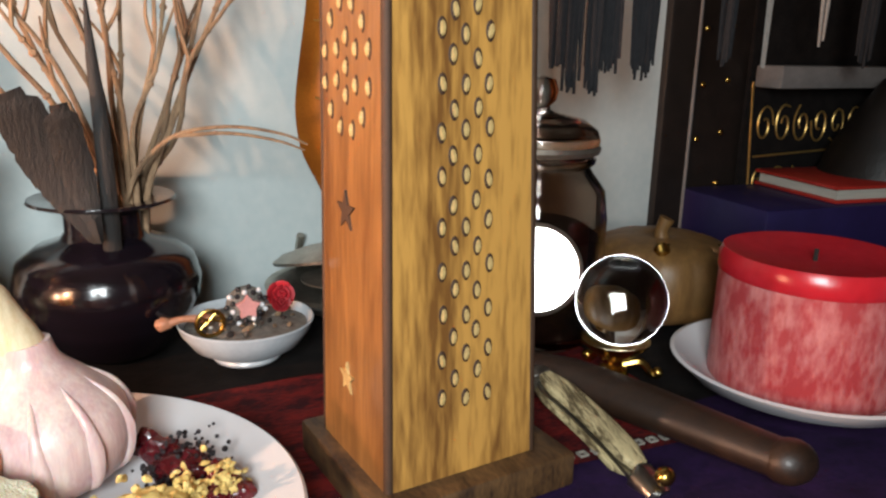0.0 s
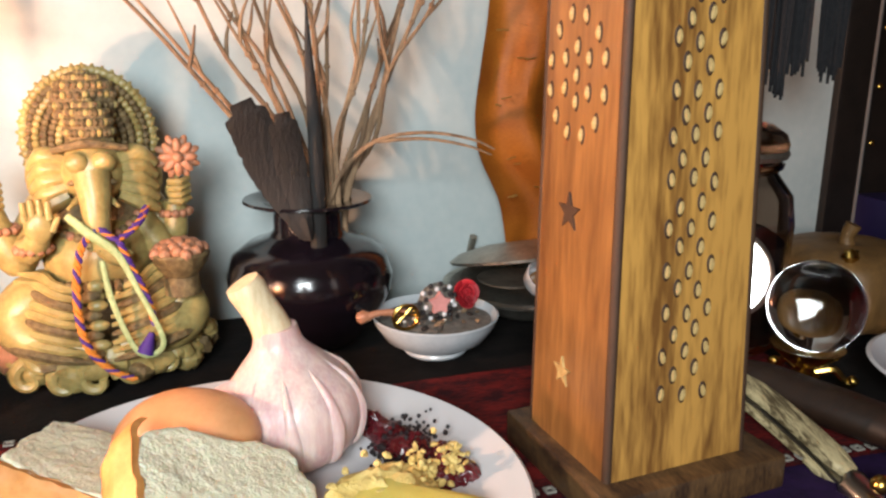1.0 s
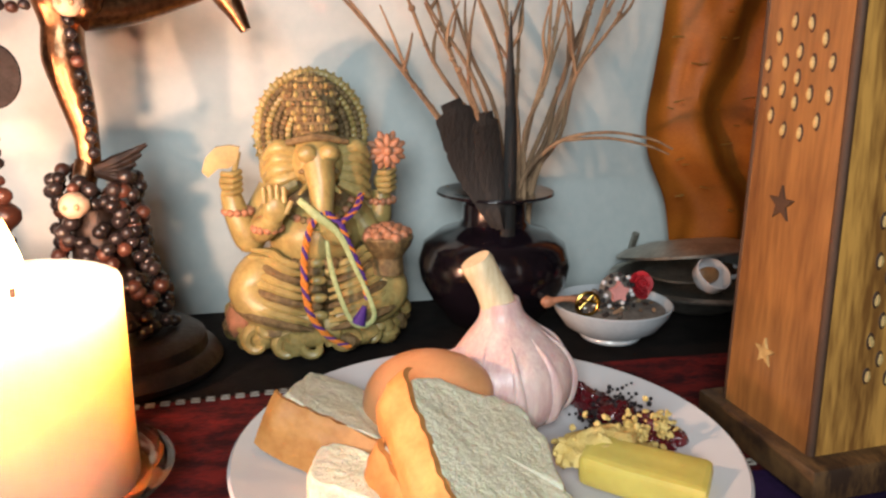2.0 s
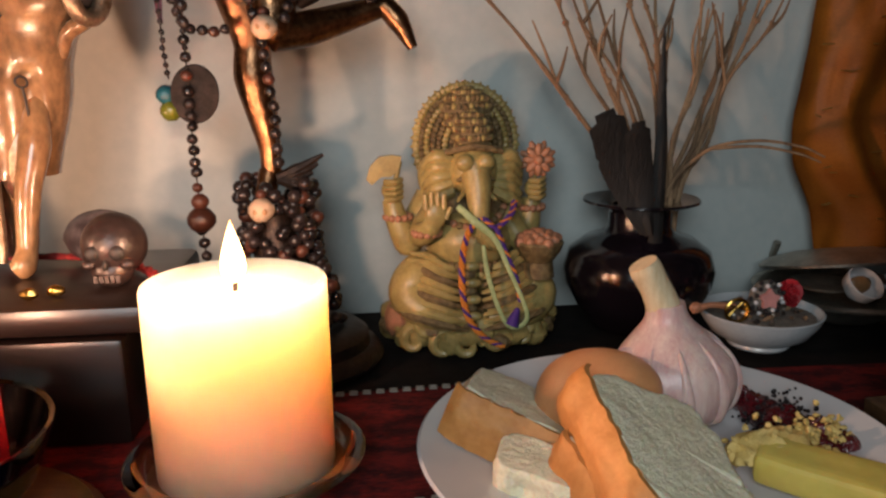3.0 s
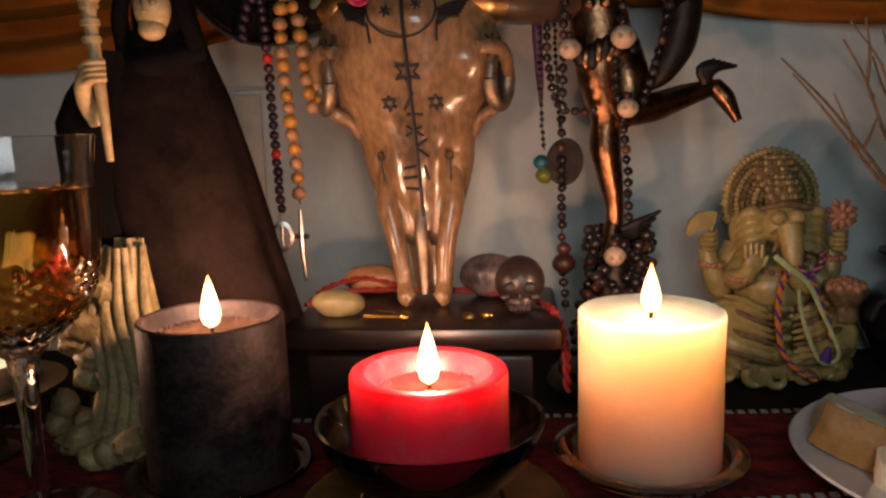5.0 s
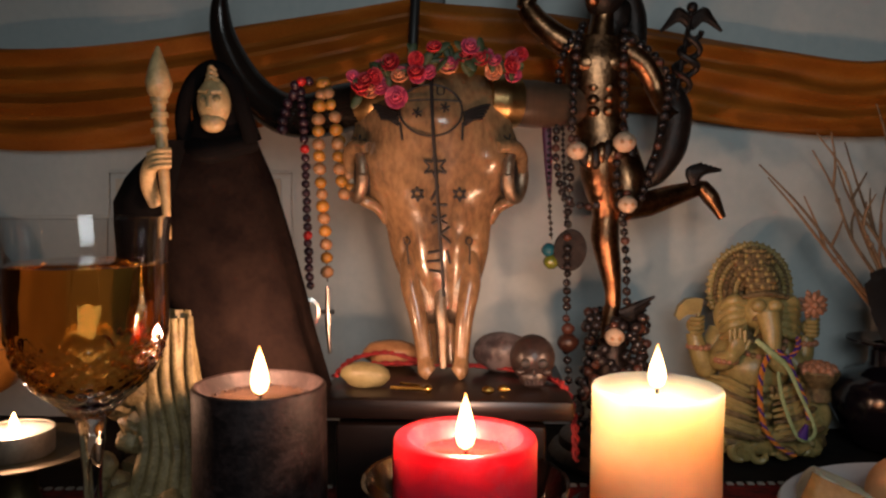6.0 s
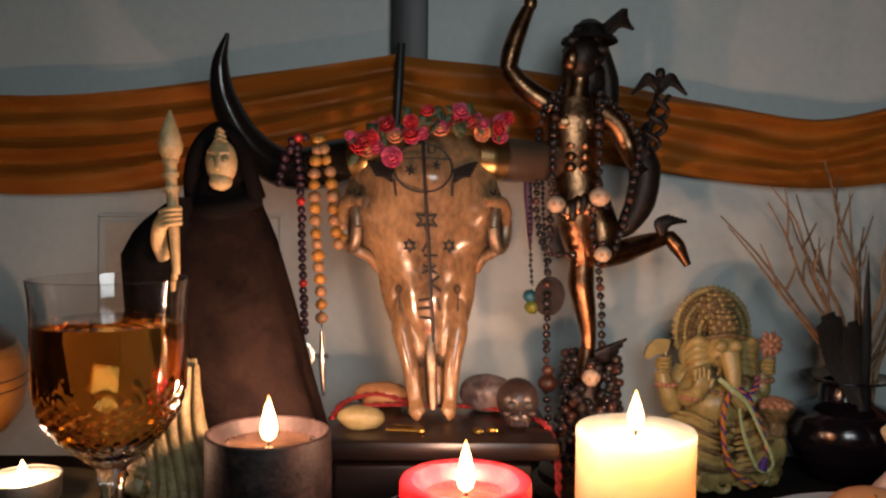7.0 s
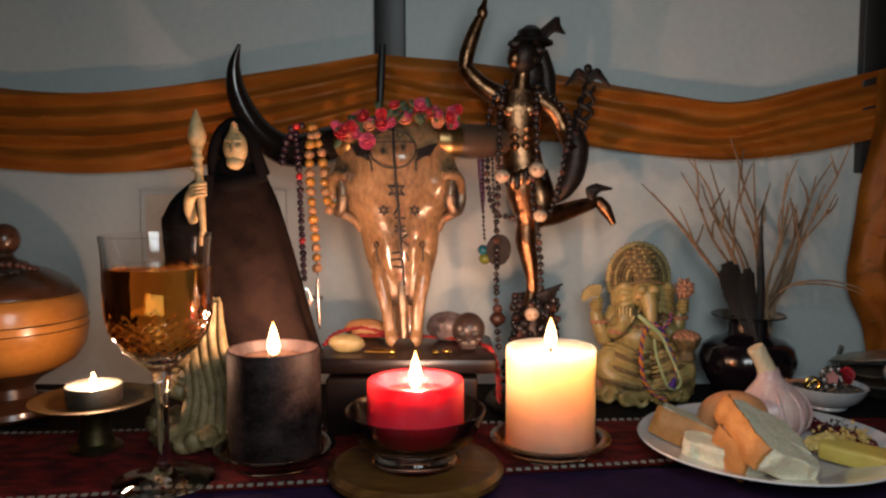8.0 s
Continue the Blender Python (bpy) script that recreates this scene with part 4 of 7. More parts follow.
# fruit, seeds and cheese
for k in range(20):
    bm = B()
    t = k / 19
    p = (0.196 + 0.022 * t + rnd.uniform(-0.005, 0.005), 0.386 - 0.046 * t + rnd.uniform(-0.006, 0.006), FZ + 0.005 + rnd.uniform(0, 0.007))
    ell(bm, p, (rnd.uniform(0.005, 0.008), rnd.uniform(0.004, 0.006), rnd.uniform(0.004, 0.006)), (rnd.uniform(0, 90), rnd.uniform(0, 90), 0), u=14, v=10, rough=0.4)
    solid("dried_cherry", bm, M["cherry"], p, "shiny dark red dried cherry on the plate", "dried fruit", group="dried fruit on the plate")
bm = B()
for k in range(380):
    p = (0.205 + rnd.gauss(0, 0.007), 0.366 + rnd.gauss(0, 0.008), FZ + 0.004 + abs(rnd.gauss(0, 0.006)))
    ell(bm, p, rnd.uniform(0.0006, 0.0013), u=6, v=4)
solid("black_seeds", bm, M["seed"], (0.198, 0.352, FZ), "scattered tiny black seeds on the plate", "seeds", "stuff")
bm = B()
for k in range(300):
    cx, cy, sd = ((0.202, 0.340, 0.0055), (0.215, 0.343, 0.0035), (0.186, 0.336, 0.008))[k % 3]
    p = (cx + rnd.gauss(0, sd), cy + rnd.gauss(0, sd * 0.7), FZ + 0.009 + abs(rnd.gauss(0, 0.005)))
    ell(bm, p, (rnd.uniform(0.0006, 0.0022), rnd.uniform(0.0006, 0.0018), rnd.uniform(0.0006, 0.0014)), (rnd.uniform(0, 90), 0, rnd.uniform(0, 90)), u=8, v=6, rough=0.6)
solid("cheese_crumbs", bm, M["crumble"], (0.188, 0.318, FZ), "yellow crumbled cheese heaped on the plate", "cheese", "stuff")
bm = B()
cuboid(bm, (0.195, 0.316, FZ + 0.010), (0.048, 0.020, 0.014), (8, 4, -36), bevel=0.003)
bmesh.ops.subdivide_edges(bm, edges=bm.edges[:], cuts=2, use_grid_fill=True)
for v in bm.verts:
    v.co += Vector((1, 1, 1)) * 0.0011 * noise.noise(v.co * 120)
solid("cheese_stick", bm, M["cheese"], (0.178, 0.290, FZ), "smooth yellow stick of cheese across the plate", "cheese")
bm = B()
ell(bm, (0.186, 0.334, FZ + 0.0115), (0.020, 0.011, 0.0085), (0, 6, 8), u=40, v=24, rough=0.25)
for v in bm.verts:
    v.co += Vector((1, 1, 1)) * (0.0022 * noise.noise(v.co * 170) + 0.0010 * noise.noise(v.co * 520))
solid("cheese_chunk", bm, M["crumble"], (0.160, 0.312, FZ), "rough yellow chunk of crumbly cheese", "cheese")

# ---- small bowl of trinkets ----
bx, by = 0.262, 0.497
tb = thing("trinket_bowl", (bx, by, TOP + 0.0005), "small pale blue-white bowl filled with ash and trinkets", "bowl")
bm = B()
lathe(bm, [(0, 0.0005), (0.0165, 0), (0.0175, 0.0015), (0.017, 0.003), (0.027, 0.009), (0.0325, 0.0175), (0.0342, 0.0225), (0.0335, 0.0230), (0.031, 0.018), (0.024, 0.010), (0.014, 0.0045), (0, 0.004)], (bx, by, TOP + 0.0005), 64, sx=1.08, sy=1.08)
part("bowl_body", bm, M["pale_china"], tb)
bm = B()
lathe(bm, [(0, 0.007), (0.023, 0.0115), (0.0305, 0.0185), (0.022, 0.0200), (0.010, 0.0215), (0, 0.022)], (bx, by, TOP + 0.0005), 40, wobble=0.04, sx=1.08, sy=1.08)
part("ash_fill", bm, M["ash"], tb, "grey ash and crushed herbs")
BZ = TOP + 0.0235
for k in range(34):
    bm = B()
    a, r = rnd.uniform(0, 6.28), 0.027 * math.sqrt(rnd.random())
    p = (bx + r * math.cos(a), by + r * math.sin(a), BZ - 0.002 + rnd.uniform(0, 0.002))
    ell(bm, p, (rnd.uniform(0.001, 0.004), rnd.uniform(0.001, 0.002), rnd.uniform(0.0008, 0.0016)), (0, rnd.uniform(-30, 30), rnd.uniform(0, 180)), u=7, v=5, rough=0.4)
    part("herb_bit", bm, M[rnd.choice(("ash", "dark_fill", "silver", "twig"))], tb)
ring = thing("flower_ring", (bx - 0.002, by - 0.004, BZ), "silver filigree ring with a pink star stone", "ring")
RC = Vector((bx - 0.002, by - 0.008, BZ + 0.010))
bm = B()
ell(bm, RC, (0.0105, 0.0045, 0.0105), u=24, v=14)
part("filigree_dome", bm, M["ash"], ring)
for k in range(22):
    bm = B()
    a = 2 * math.pi * k / 22
    r = 0.0105 if k % 2 else 0.0080
    p = RC + Vector((r * math.cos(a), -0.0025 if k % 2 else -0.004, r * math.sin(a)))
    ell(bm, p, 0.0015, u=8, v=6)
    part("marcasite", bm, M["seed" if k % 3 else "china"], ring)
bm = B()
star(bm, RC + Vector((0, -0.0045, 0)), Vector((1, 0, 0)), Vector((0, 0, 1)), Vector((0, -1, 0)), 0.0068, 0.62, 0.0022)
part("star_stone", bm, M["stone_pink"], ring, "pink star-shaped stone")


def bloom(parent, c, r, material, face=(0, -1, 0.4), petals=11, name="flower"):
    """A small cloth rose: rings of cupped petals round a bud."""
    q = Vector(face).normalized().to_track_quat("Z", "Y").to_matrix().to_4x4()
    m = Matrix.Translation(c) @ q
    bm = B()
    for ringn, (cnt, rr, lift, sz) in enumerate(((5, 0.62, 0.0, 0.62), (4, 0.36, 0.28, 0.50), (3, 0.16, 0.5, 0.36))):
        for k in range(cnt):
            a = 2 * math.pi * k / cnt + ringn * 0.6 + rnd.uniform(-0.2, 0.2)
            g = bmesh.ops.create_uvsphere(bm, u_segments=10, v_segments=6, radius=1)
            mm = m @ pose(r * rr * math.cos(a), r * rr * math.sin(a), r * lift, 0, 0, math.degrees(a)) @ pose(0, 0, 0, 0, -38 - 16 * ringn, 0) @ Matrix.Diagonal((r * sz * 0.75, r * sz, r * 0.13, 1))
            for v in g["verts"]:
                v.co.z += 0.9 * (v.co.x ** 2 + v.co.y ** 2) - 0.3
                v.co = mm @ v.co
    return part(name, bm, material, parent)


rs = thing("rose_bead", (bx + 0.022, by + 0.008, BZ), "small bright red cloth rose in the bowl", "flower")
bloom(rs, Vector((bx + 0.021, by + 0.006, BZ + 0.008)), 0.0085, M["rose"])
bloom(rs, Vector((bx + 0.020, by + 0.002, BZ + 0.005)), 0.006, M["rose"])
bm = B()
pts = [(bx - 0.022 + 0.007 * math.cos(a), by - 0.014, BZ + 0.004 + 0.007 * math.sin(a)) for a in [k * 0.5236 for k in range(13)]]
tube(bm, pts, 0.0012, 8, n=2)
for k in range(3):
    tube(bm, [pts[k], pts[k + 5]], 0.0007, 6)
solid("gold_ring", bm, M["brass"], (bx - 0.022, by - 0.014, BZ), "yellow gold wire ring standing in the bowl", "ring")
bm = B()
tube(bm, [(bx - 0.020, by - 0.006, BZ + 0.004), (bx - 0.034, by - 0.006, BZ + 0.0055), (bx - 0.043, by - 0.006, BZ + 0.004)], [0.0022, 0.0018, 0.0024], 8)
ell(bm, (bx - 0.044, by - 0.006, BZ + 0.004), (0.0045, 0.003, 0.0035), u=10, v=8, rough=0.3)
solid("dried_bud", bm, M["pink_resin"], (bx - 0.03, by - 0.006, BZ), "dried pink flower bud on a stalk", "flower")

# ---- lidded silver dish ----
sx, sy = 0.347, 0.549
sd = thing("silver_dish", (sx, sy, TOP + 0.0005), "tarnished silver hinged dish standing open behind the tower", "dish")
bm = B()
lathe(bm, [(0, 0), (0.028, 0), (0.030, 0.002), (0.040, 0.006), (0.053, 0.0155), (0.058, 0.0165), (0.0585, 0.018), (0.052, 0.0185), (0.038, 0.010), (0, 0.007)], (sx, sy, TOP + 0.0005), 64)
part("dish_body", bm, M["silver"], sd)
bm = B()
lathe(bm, [(0.0575, 0), (0.058, 0.002), (0.050, 0.007), (0.030, 0.0115), (0, 0.0125), (0, 0.0110), (0.030, 0.010), (0.049, 0.0055), (0.0565, 0.001)], (0, 0, 0), 64)
bmesh.ops.transform(bm, matrix=pose(sx, sy + 0.008, TOP + 0.034, -13, -2, 0) @ Matrix.Scale(0.88, 4), verts=bm.verts[:])
part("lid", bm, M["silver"], sd, "domed silver lid propped above the dish")
bm = B()
tube(bm, [(sx - 0.02, sy + 0.050, TOP + 0.017), (sx - 0.02, sy + 0.058, TOP + 0.026), (sx - 0.02, sy + 0.052, TOP + 0.040)], 0.0028, 8)
part("hinge", bm, M["silver"], sd)
bm = B()
lathe(bm, [(0, 0), (0.010, 0), (0.022, 0.004), (0.0225, 0.0055), (0, 0.005)], (sx - 0.015, sy - 0.004, TOP + 0.019), 40)
part("inner_tray", bm, M["silver"], sd)
cup = thing("doll_teacup", (sx - 0.008, sy - 0.020, TOP + 0.019), "tiny white china teacup with a brown rim", "teacup")
bm = B()
lathe(bm, [(0, 0), (0.006, 0), (0.0115, 0.006), (0.0125, 0.014), (0.0118, 0.0144), (0.0105, 0.007), (0, 0.002)], (0, 0, 0), 36)
bmesh.ops.transform(bm, matrix=pose(sx - 0.008, sy - 0.026, TOP + 0.0225, 42, 12, 0), verts=bm.verts[:])
part("cup_body", bm, M["china"], cup)
bm = B()
tube(bm, [(sx + 0.020, sy - 0.014, TOP + 0.022), (sx + 0.028, sy - 0.014, TOP + 0.024), (sx + 0.028, sy - 0.016, TOP + 0.031), (sx + 0.020, sy - 0.018, TOP + 0.031)], 0.0016, 8)
part("cup_handle", bm, M["china"], cup)
bm = B()
ell(bm, (sx - 0.008, sy - 0.0315, TOP + 0.0300), (0.0085, 0.003, 0.006), u=12, v=8)
part("brown_lining", bm, M["tan_stone"], cup)

# ---- crystal ball, jar, pot, knives ----
cb = thing("crystal_ball", (0.430, 0.387, 0.010), "clear crystal ball resting on a small gold stand", "crystal ball")
bm = B()
ell(bm, (0.430, 0.385, 0.0345), 0.0238, u=64, v=40)
part("sphere", bm, M["crystal"], cb)
st = thing("ball_stand", (0.430, 0.387, TOP + 0.002), "small polished gold stand with curled feet", "stand")
bm = B()
lathe(bm, [(0, 0.002), (0.0085, 0.0025), (0.0075, 0.006), (0.0045, 0.008), (0.005, 0.011), (0.009, 0.0135), (0.0175, 0.0205), (0.0185, 0.0225), (0.0165, 0.0225), (0.008, 0.0165), (0, 0.0155)], (0.430, 0.387, TOP), 40)
part("cradle", bm, M["brass"], st)
for k in range(3):
    a = 2 * math.pi * k / 3 + 3.6
    d = Vector((math.cos(a), math.sin(a), 0))
    c = Vector((0.430, 0.387, TOP))
    bm = B()
    tube(bm, [c + d * 0.005 + Vector((0, 0, 0.008)), c + d * 0.014 + Vector((0, 0, 0.010)), c + d * 0.020 + Vector((0, 0, 0.004)), c + d * 0.023 + Vector((0, 0, 0.0035))], [0.002, 0.0022, 0.002, 0.0028], 8)
    ell(bm, c + d * 0.0235 + Vector((0, 0, 0.0045)), 0.0032, u=8, v=6)
    part("curled_foot", bm, M["brass"], st)

jx, jy = 0.427, 0.462
jar = thing("glass_jar", (jx, jy, TOP + 0.0005), "dark glass storage jar with a rounded stopper", "jar")
bm = B()
lathe(bm, [(0, 0), (0.036, 0), (0.040, 0.004), (0.0415, 0.02), (0.0420, 0.075), (0.0395, 0.091), (0.032, 0.101), (0.030, 0.104), (0.033, 0.1065), (0.0335, 0.109), (0.030, 0.111), (0.0285, 0.111), (0.028, 0.103), (0.0370, 0.090), (0.039, 0.074), (0.039, 0.008), (0, 0.005)], (jx, jy, TOP + 0.0005), 56)
part("jar_body", bm, M["smoke_glass"], jar)
bm = B()
lathe(bm, [(0, 0.006), (0.0385, 0.009), (0.0385, 0.064), (0.030, 0.069), (0, 0.072)], (jx, jy, TOP + 0.0005), 40, wobble=0.02)
part("dark_filling", bm, M["dark_fill"], jar)
bm = B()
lathe(bm, [(0, 0.103), (0.0275, 0.103), (0.0285, 0.1115), (0.034, 0.113), (0.0350, 0.120), (0.033, 0.1255), (0.025, 0.131), (0.010, 0.134), (0.0055, 0.136), (0.0050, 0.138), (0.0085, 0.141), (0.0095, 0.147), (0.0075, 0.153), (0, 0.155)], (jx, jy, TOP + 0.0005), 56)
part("stopper", bm, M["smoke_glass"], jar, "glass stopper with a ball knob")
bm = B()
lathe(bm, [(0.0345, 0.1120), (0.0358, 0.1145), (0.0345, 0.117), (0.033, 0.1145), (0.0345, 0.1120)], (jx, jy, TOP + 0.0005), 48)
part("metal_band", bm, M["silver"], jar)

md = thing("hand_mirror", (0.408, 0.414, TOP), "small round bright mirror leaning against the jar", "mirror")
mm = Matrix.Translation((0.3980, 0.4180, TOP + 0.0560)) @ Vector((-0.562, -0.768, 0.306)).to_track_quat("Z", "Y").to_matrix().to_4x4()
bm = B()
lathe(bm, [(0, 0), (0.0225, 0), (0.0225, 0.002), (0, 0.002)], (0, 0, 0), 56)
bmesh.ops.transform(bm, matrix=mm, verts=bm.verts[:])
part("mirror_glass", bm, M["mirror"], md)
bm = B()
lathe(bm, [(0.0225, -0.0005), (0.0243, 0.001), (0.0250, 0.0025), (0.0234, 0.0040), (0.0225, 0.0025)], (0, 0, 0), 56)
bmesh.ops.transform(bm, matrix=mm, verts=bm.verts[:])
part("silver_rim", bm, M["silver"], md)

px, py = 0.530, 0.462
pot = thing("carved_wooden_pot", (px, py, TOP + 0.0005), "squat carved wooden pot with a stalk-handled lid", "pot")
bm = B()
prof = smooth([(0.030, 0, 0), (0.044, 0, 0.006), (0.049, 0, 0.024), (0.046, 0, 0.042), (0.036, 0, 0.050), (0.018, 0, 0.053), (0.004, 0, 0.052)], 4)
rings = []
for p in prof:
    rings.append([Vector((px + p.x * (1 - 0.05 * abs(math.cos(a * 5)) ** 6) * math.cos(a), py + p.x * (1 - 0.05 * abs(math.cos(a * 5)) ** 6) * math.sin(a), TOP + 0.0005 + p.z)) for a in [2 * math.pi * k / 72 for k in range(72)]])
loft(bm, rings)
part("pot_body", bm, M["pot"], pot)
bm = B()
tube(bm, [(px - 0.006, py - 0.006, TOP + 0.050), (px - 0.007, py - 0.006, TOP + 0.058), (px - 0.005, py - 0.008, TOP + 0.066)], [0.0055, 0.0042, 0.0050], 10)
part("stalk_handle", bm, M["pot"], pot)
for a, b_ in (((-0.026, -0.028, 0.052), "brass"), ((0.012, -0.034, 0.046), "tan_stone"), ((0.022, -0.030, 0.047), "brass")):
    bm = B()
    ell(bm, (px + a[0], py + a[1], TOP + a[2]), (0.0055, 0.004, 0.0045), u=12, v=8, rough=0.35)
    part("small_knob", bm, M[b_], pot)

# folding knife
k0, k1 = Vector((0.366, 0.372, TOP + 0.008)), Vector((0.3765, 0.290, TOP + 0.008))
dk = (k1 - k0)
kn = thing("folding_knife", (k0 + k1) / 2 - Vector((0, 0, 0.006)), "closed folding knife with stag-horn scales and steel bolsters", "knife")
km = Matrix.Translation((k0 + k1) / 2) @ pose(0, 0, 0, 0, 18, math.degrees(math.atan2(dk.y, dk.x)))
L_ = dk.length


def knife_piece(x0, x1, w, h, zo, bend=0.004, seg=14):
    bm = B()
    rings = []
    for q in range(15):
        t = q / 14
        x = (x0 + (x1 - x0) * t) * L_ / 2
        o = bend * (1 - (2 * x / L_) ** 2)
        e = min(1, 0.55 + 3.2 * min(t, 1 - t))
        rings.append([km @ Vector((x, o + w / 2 * e * math.copysign(abs(math.cos(a)) ** 0.6, math.cos(a)), zo + h / 2 * math.copysign(abs(math.sin(a)) ** 0.7, math.sin(a)))) for a in [2 * math.pi * k / seg for k in range(seg)]])
    loft(bm, rings)
    return bm


part("horn_scale", knife_piece(-0.86, 0.62, 0.0135, 0.0052, 0.0036), M["staghorn"], kn, "ridged cream and black stag horn")
part("horn_scale", knife_piece(-0.86, 0.62, 0.0135, 0.0046, -0.0040), M["staghorn"], kn)
part("bolster", knife_piece(0.62, 1.0, 0.0142, 0.0118, 0, 0.002), M["steel"], kn, "worn steel bolster")
part("bolster", knife_piece(-1.0, -0.86, 0.0132, 0.0112, 0, 0.002), M["steel"], kn)
part("blade_spine", knife_piece(-0.95, 0.95, 0.0118, 0.0030, -0.0004), M["steel"], kn)
bm = B()
ell(bm, k1 + Vector((-0.0005, 0.001, -0.001)), (0.0045, 0.0040, 0.004), u=10, v=8)
part("brass_pin", bm, M["brass"], kn)

bm = B()
line = [(0.383, 0.392, TOP + 0.013), (0.390, 0.370, TOP + 0.0135), (0.402, 0.335, TOP + 0.0135), (0.414, 0.300, TOP + 0.0125), (0.4225, 0.274, TOP + 0.012), (0.4245, 0.266, TOP + 0.0115)]
bw = thing("sheath_knife", (0.403, 0.33, TOP + 0.002), "dark brown wooden-handled knife in its smooth sheath", "knife")
tube(bm, line[:5], [0.0095, 0.0125, 0.0120, 0.0108, 0.0100], 18, n=8, flat=0.8, flat_axis=(0, 0, 1))
part("sheath", bm, M["knife_brown"], bw)
bm = B()
ell(bm, (0.4235, 0.2715, TOP + 0.0120), (0.0115, 0.0100, 0.0095), (0, 0, -18), u=20, v=12)
part("pommel", bm, M["knife_brown"], bw, "rounded polished brown pommel")

# ---- dark studded cabinet beside the wall ----
cab = thing("studded_cabinet", (0.98, 0.62, TOP - 0.4), "dark leather cabinet edged with small brass studs", "cabinet")
bm = B()
cuboid(bm, (0.955, 0.630, 0.30), (0.60, 0.055, 1.3), bevel=0.004)
part("leather_panel", bm, M["leather"], cab)
bm = B()
tube(bm, [(0.688, 0.602, -0.1), (0.688, 0.602, 0.6)], 0.0016, 8)
part("seam_cord", bm, M["shelf_grey"], cab)
bm = B()
ell(bm, (0, 0, 0), (0.0030, 0.0018, 0.0030), u=10, v=6)
BRAD = mesh_of("brass_stud", bm, M["brass"])
for k in range(14):
    put("brass_stud", BRAD, cab, (0.698 + rnd.uniform(-0.001, 0.001), 0.6020, -0.06 + k * 0.048))
    put("brass_stud", BRAD, cab, (0.728 + rnd.uniform(-0.001, 0.001), 0.6020, -0.052 + k * 0.047))
bn = thing("embroidered_banner", (0.93, 0.600, 0.1), "black banner embroidered with gold scrolls on the cabinet", "banner")
bm = B()
cuboid(bm, (0.915, 0.598, 0.17), (0.33, 0.004, 0.42))
part("banner_cloth", bm, M["black_cloth"], bn)
for zz, hh in ((0.095, 0.020), (0.040, 0.016)):
    for k in range(7):
        bm = B()
        cx = 0.775 + k * 0.026
        pts = [(cx + hh * 0.62 * (1 - q / 15) * math.cos(q * 0.75 + k), 0.5945, zz + hh * (1 - q / 15) * math.sin(q * 0.75 + k)) for q in range(12)]
        tube(bm, pts, 0.0010, 6, n=3)
        part("gold_scroll", bm, M["gold_thread"], bn)
bm = B()
for a, b_ in (((0.788, 0.135), (0.80, 0.008)), ((0.80, 0.066), (1.05, 0.072))):
    tube(bm, [(a[0] - 0.035, 0.5945, a[1]), (b_[0] - 0.035, 0.5945, b_[1])], 0.0011, 6)
part("gold_border", bm, M["gold_thread"], bn)
bm = B()
cuboid(bm, (0.905, 0.580, 0.140), (0.30, 0.030, 0.020), bevel=0.002)
solid("grey_ledge", bm, M["shelf_grey"], (0.935, 0.600, 0.14), "narrow grey ledge fixed across the cabinet", "ledge")
bm = B()
cuboid(bm, (0.80, 0.535, 0.012), (0.24, 0.11, 0.056), (0, 0, -8), bevel=0.002)
solid("indigo_box", bm, M["indigo"], (0.79, 0.535, TOP), "dark indigo cardboard box under a red book", "box")
bk = thing("red_book", (0.83, 0.53, 0.046), "thin red book lying on the indigo box", "book")
bm = B()
cuboid(bm, (0.845, 0.53, 0.0417), (0.17, 0.10, 0.003), (0, 0, -10), bevel=0.0008)
cuboid(bm, (0.845, 0.53, 0.0532), (0.17, 0.10, 0.003), (0, 0, -10), bevel=0.0008)
part("cover", bm, M["red_cover"], bk)
bm = B()
cuboid(bm, (0.846, 0.53, 0.0475), (0.164, 0.095, 0.0086), (0, 0, -10))
part("page_block", bm, M["pages"], bk)
bm = B()
lathe(bm, [(0, 0), (0.055, 0), (0.050, 0.02), (0.030, 0.055), (0.012, 0.085), (0, 0.09)], (0.865, 0.53, 0.0548), 40, wobble=0.06)
solid("brown_felt_cone", bm, M["leather"], (0.865, 0.53, 0.0548), "soft dark brown cone on the red book", "ornament")

# fringe of a shawl hung above the jar
fr = thing("fringed_shawl", (0.52, 0.48, 0.27), "black shawl edge with long knotted tassels hanging down", "shawl")
bm = B()
tube(bm, [(0.36, 0.47, 0.262), (0.50, 0.485, 0.258), (0.70, 0.50, 0.262), (0.90, 0.51, 0.258)], 0.010, 10, flat=0.5)
part("shawl_edge", bm, M["tassel"], fr)
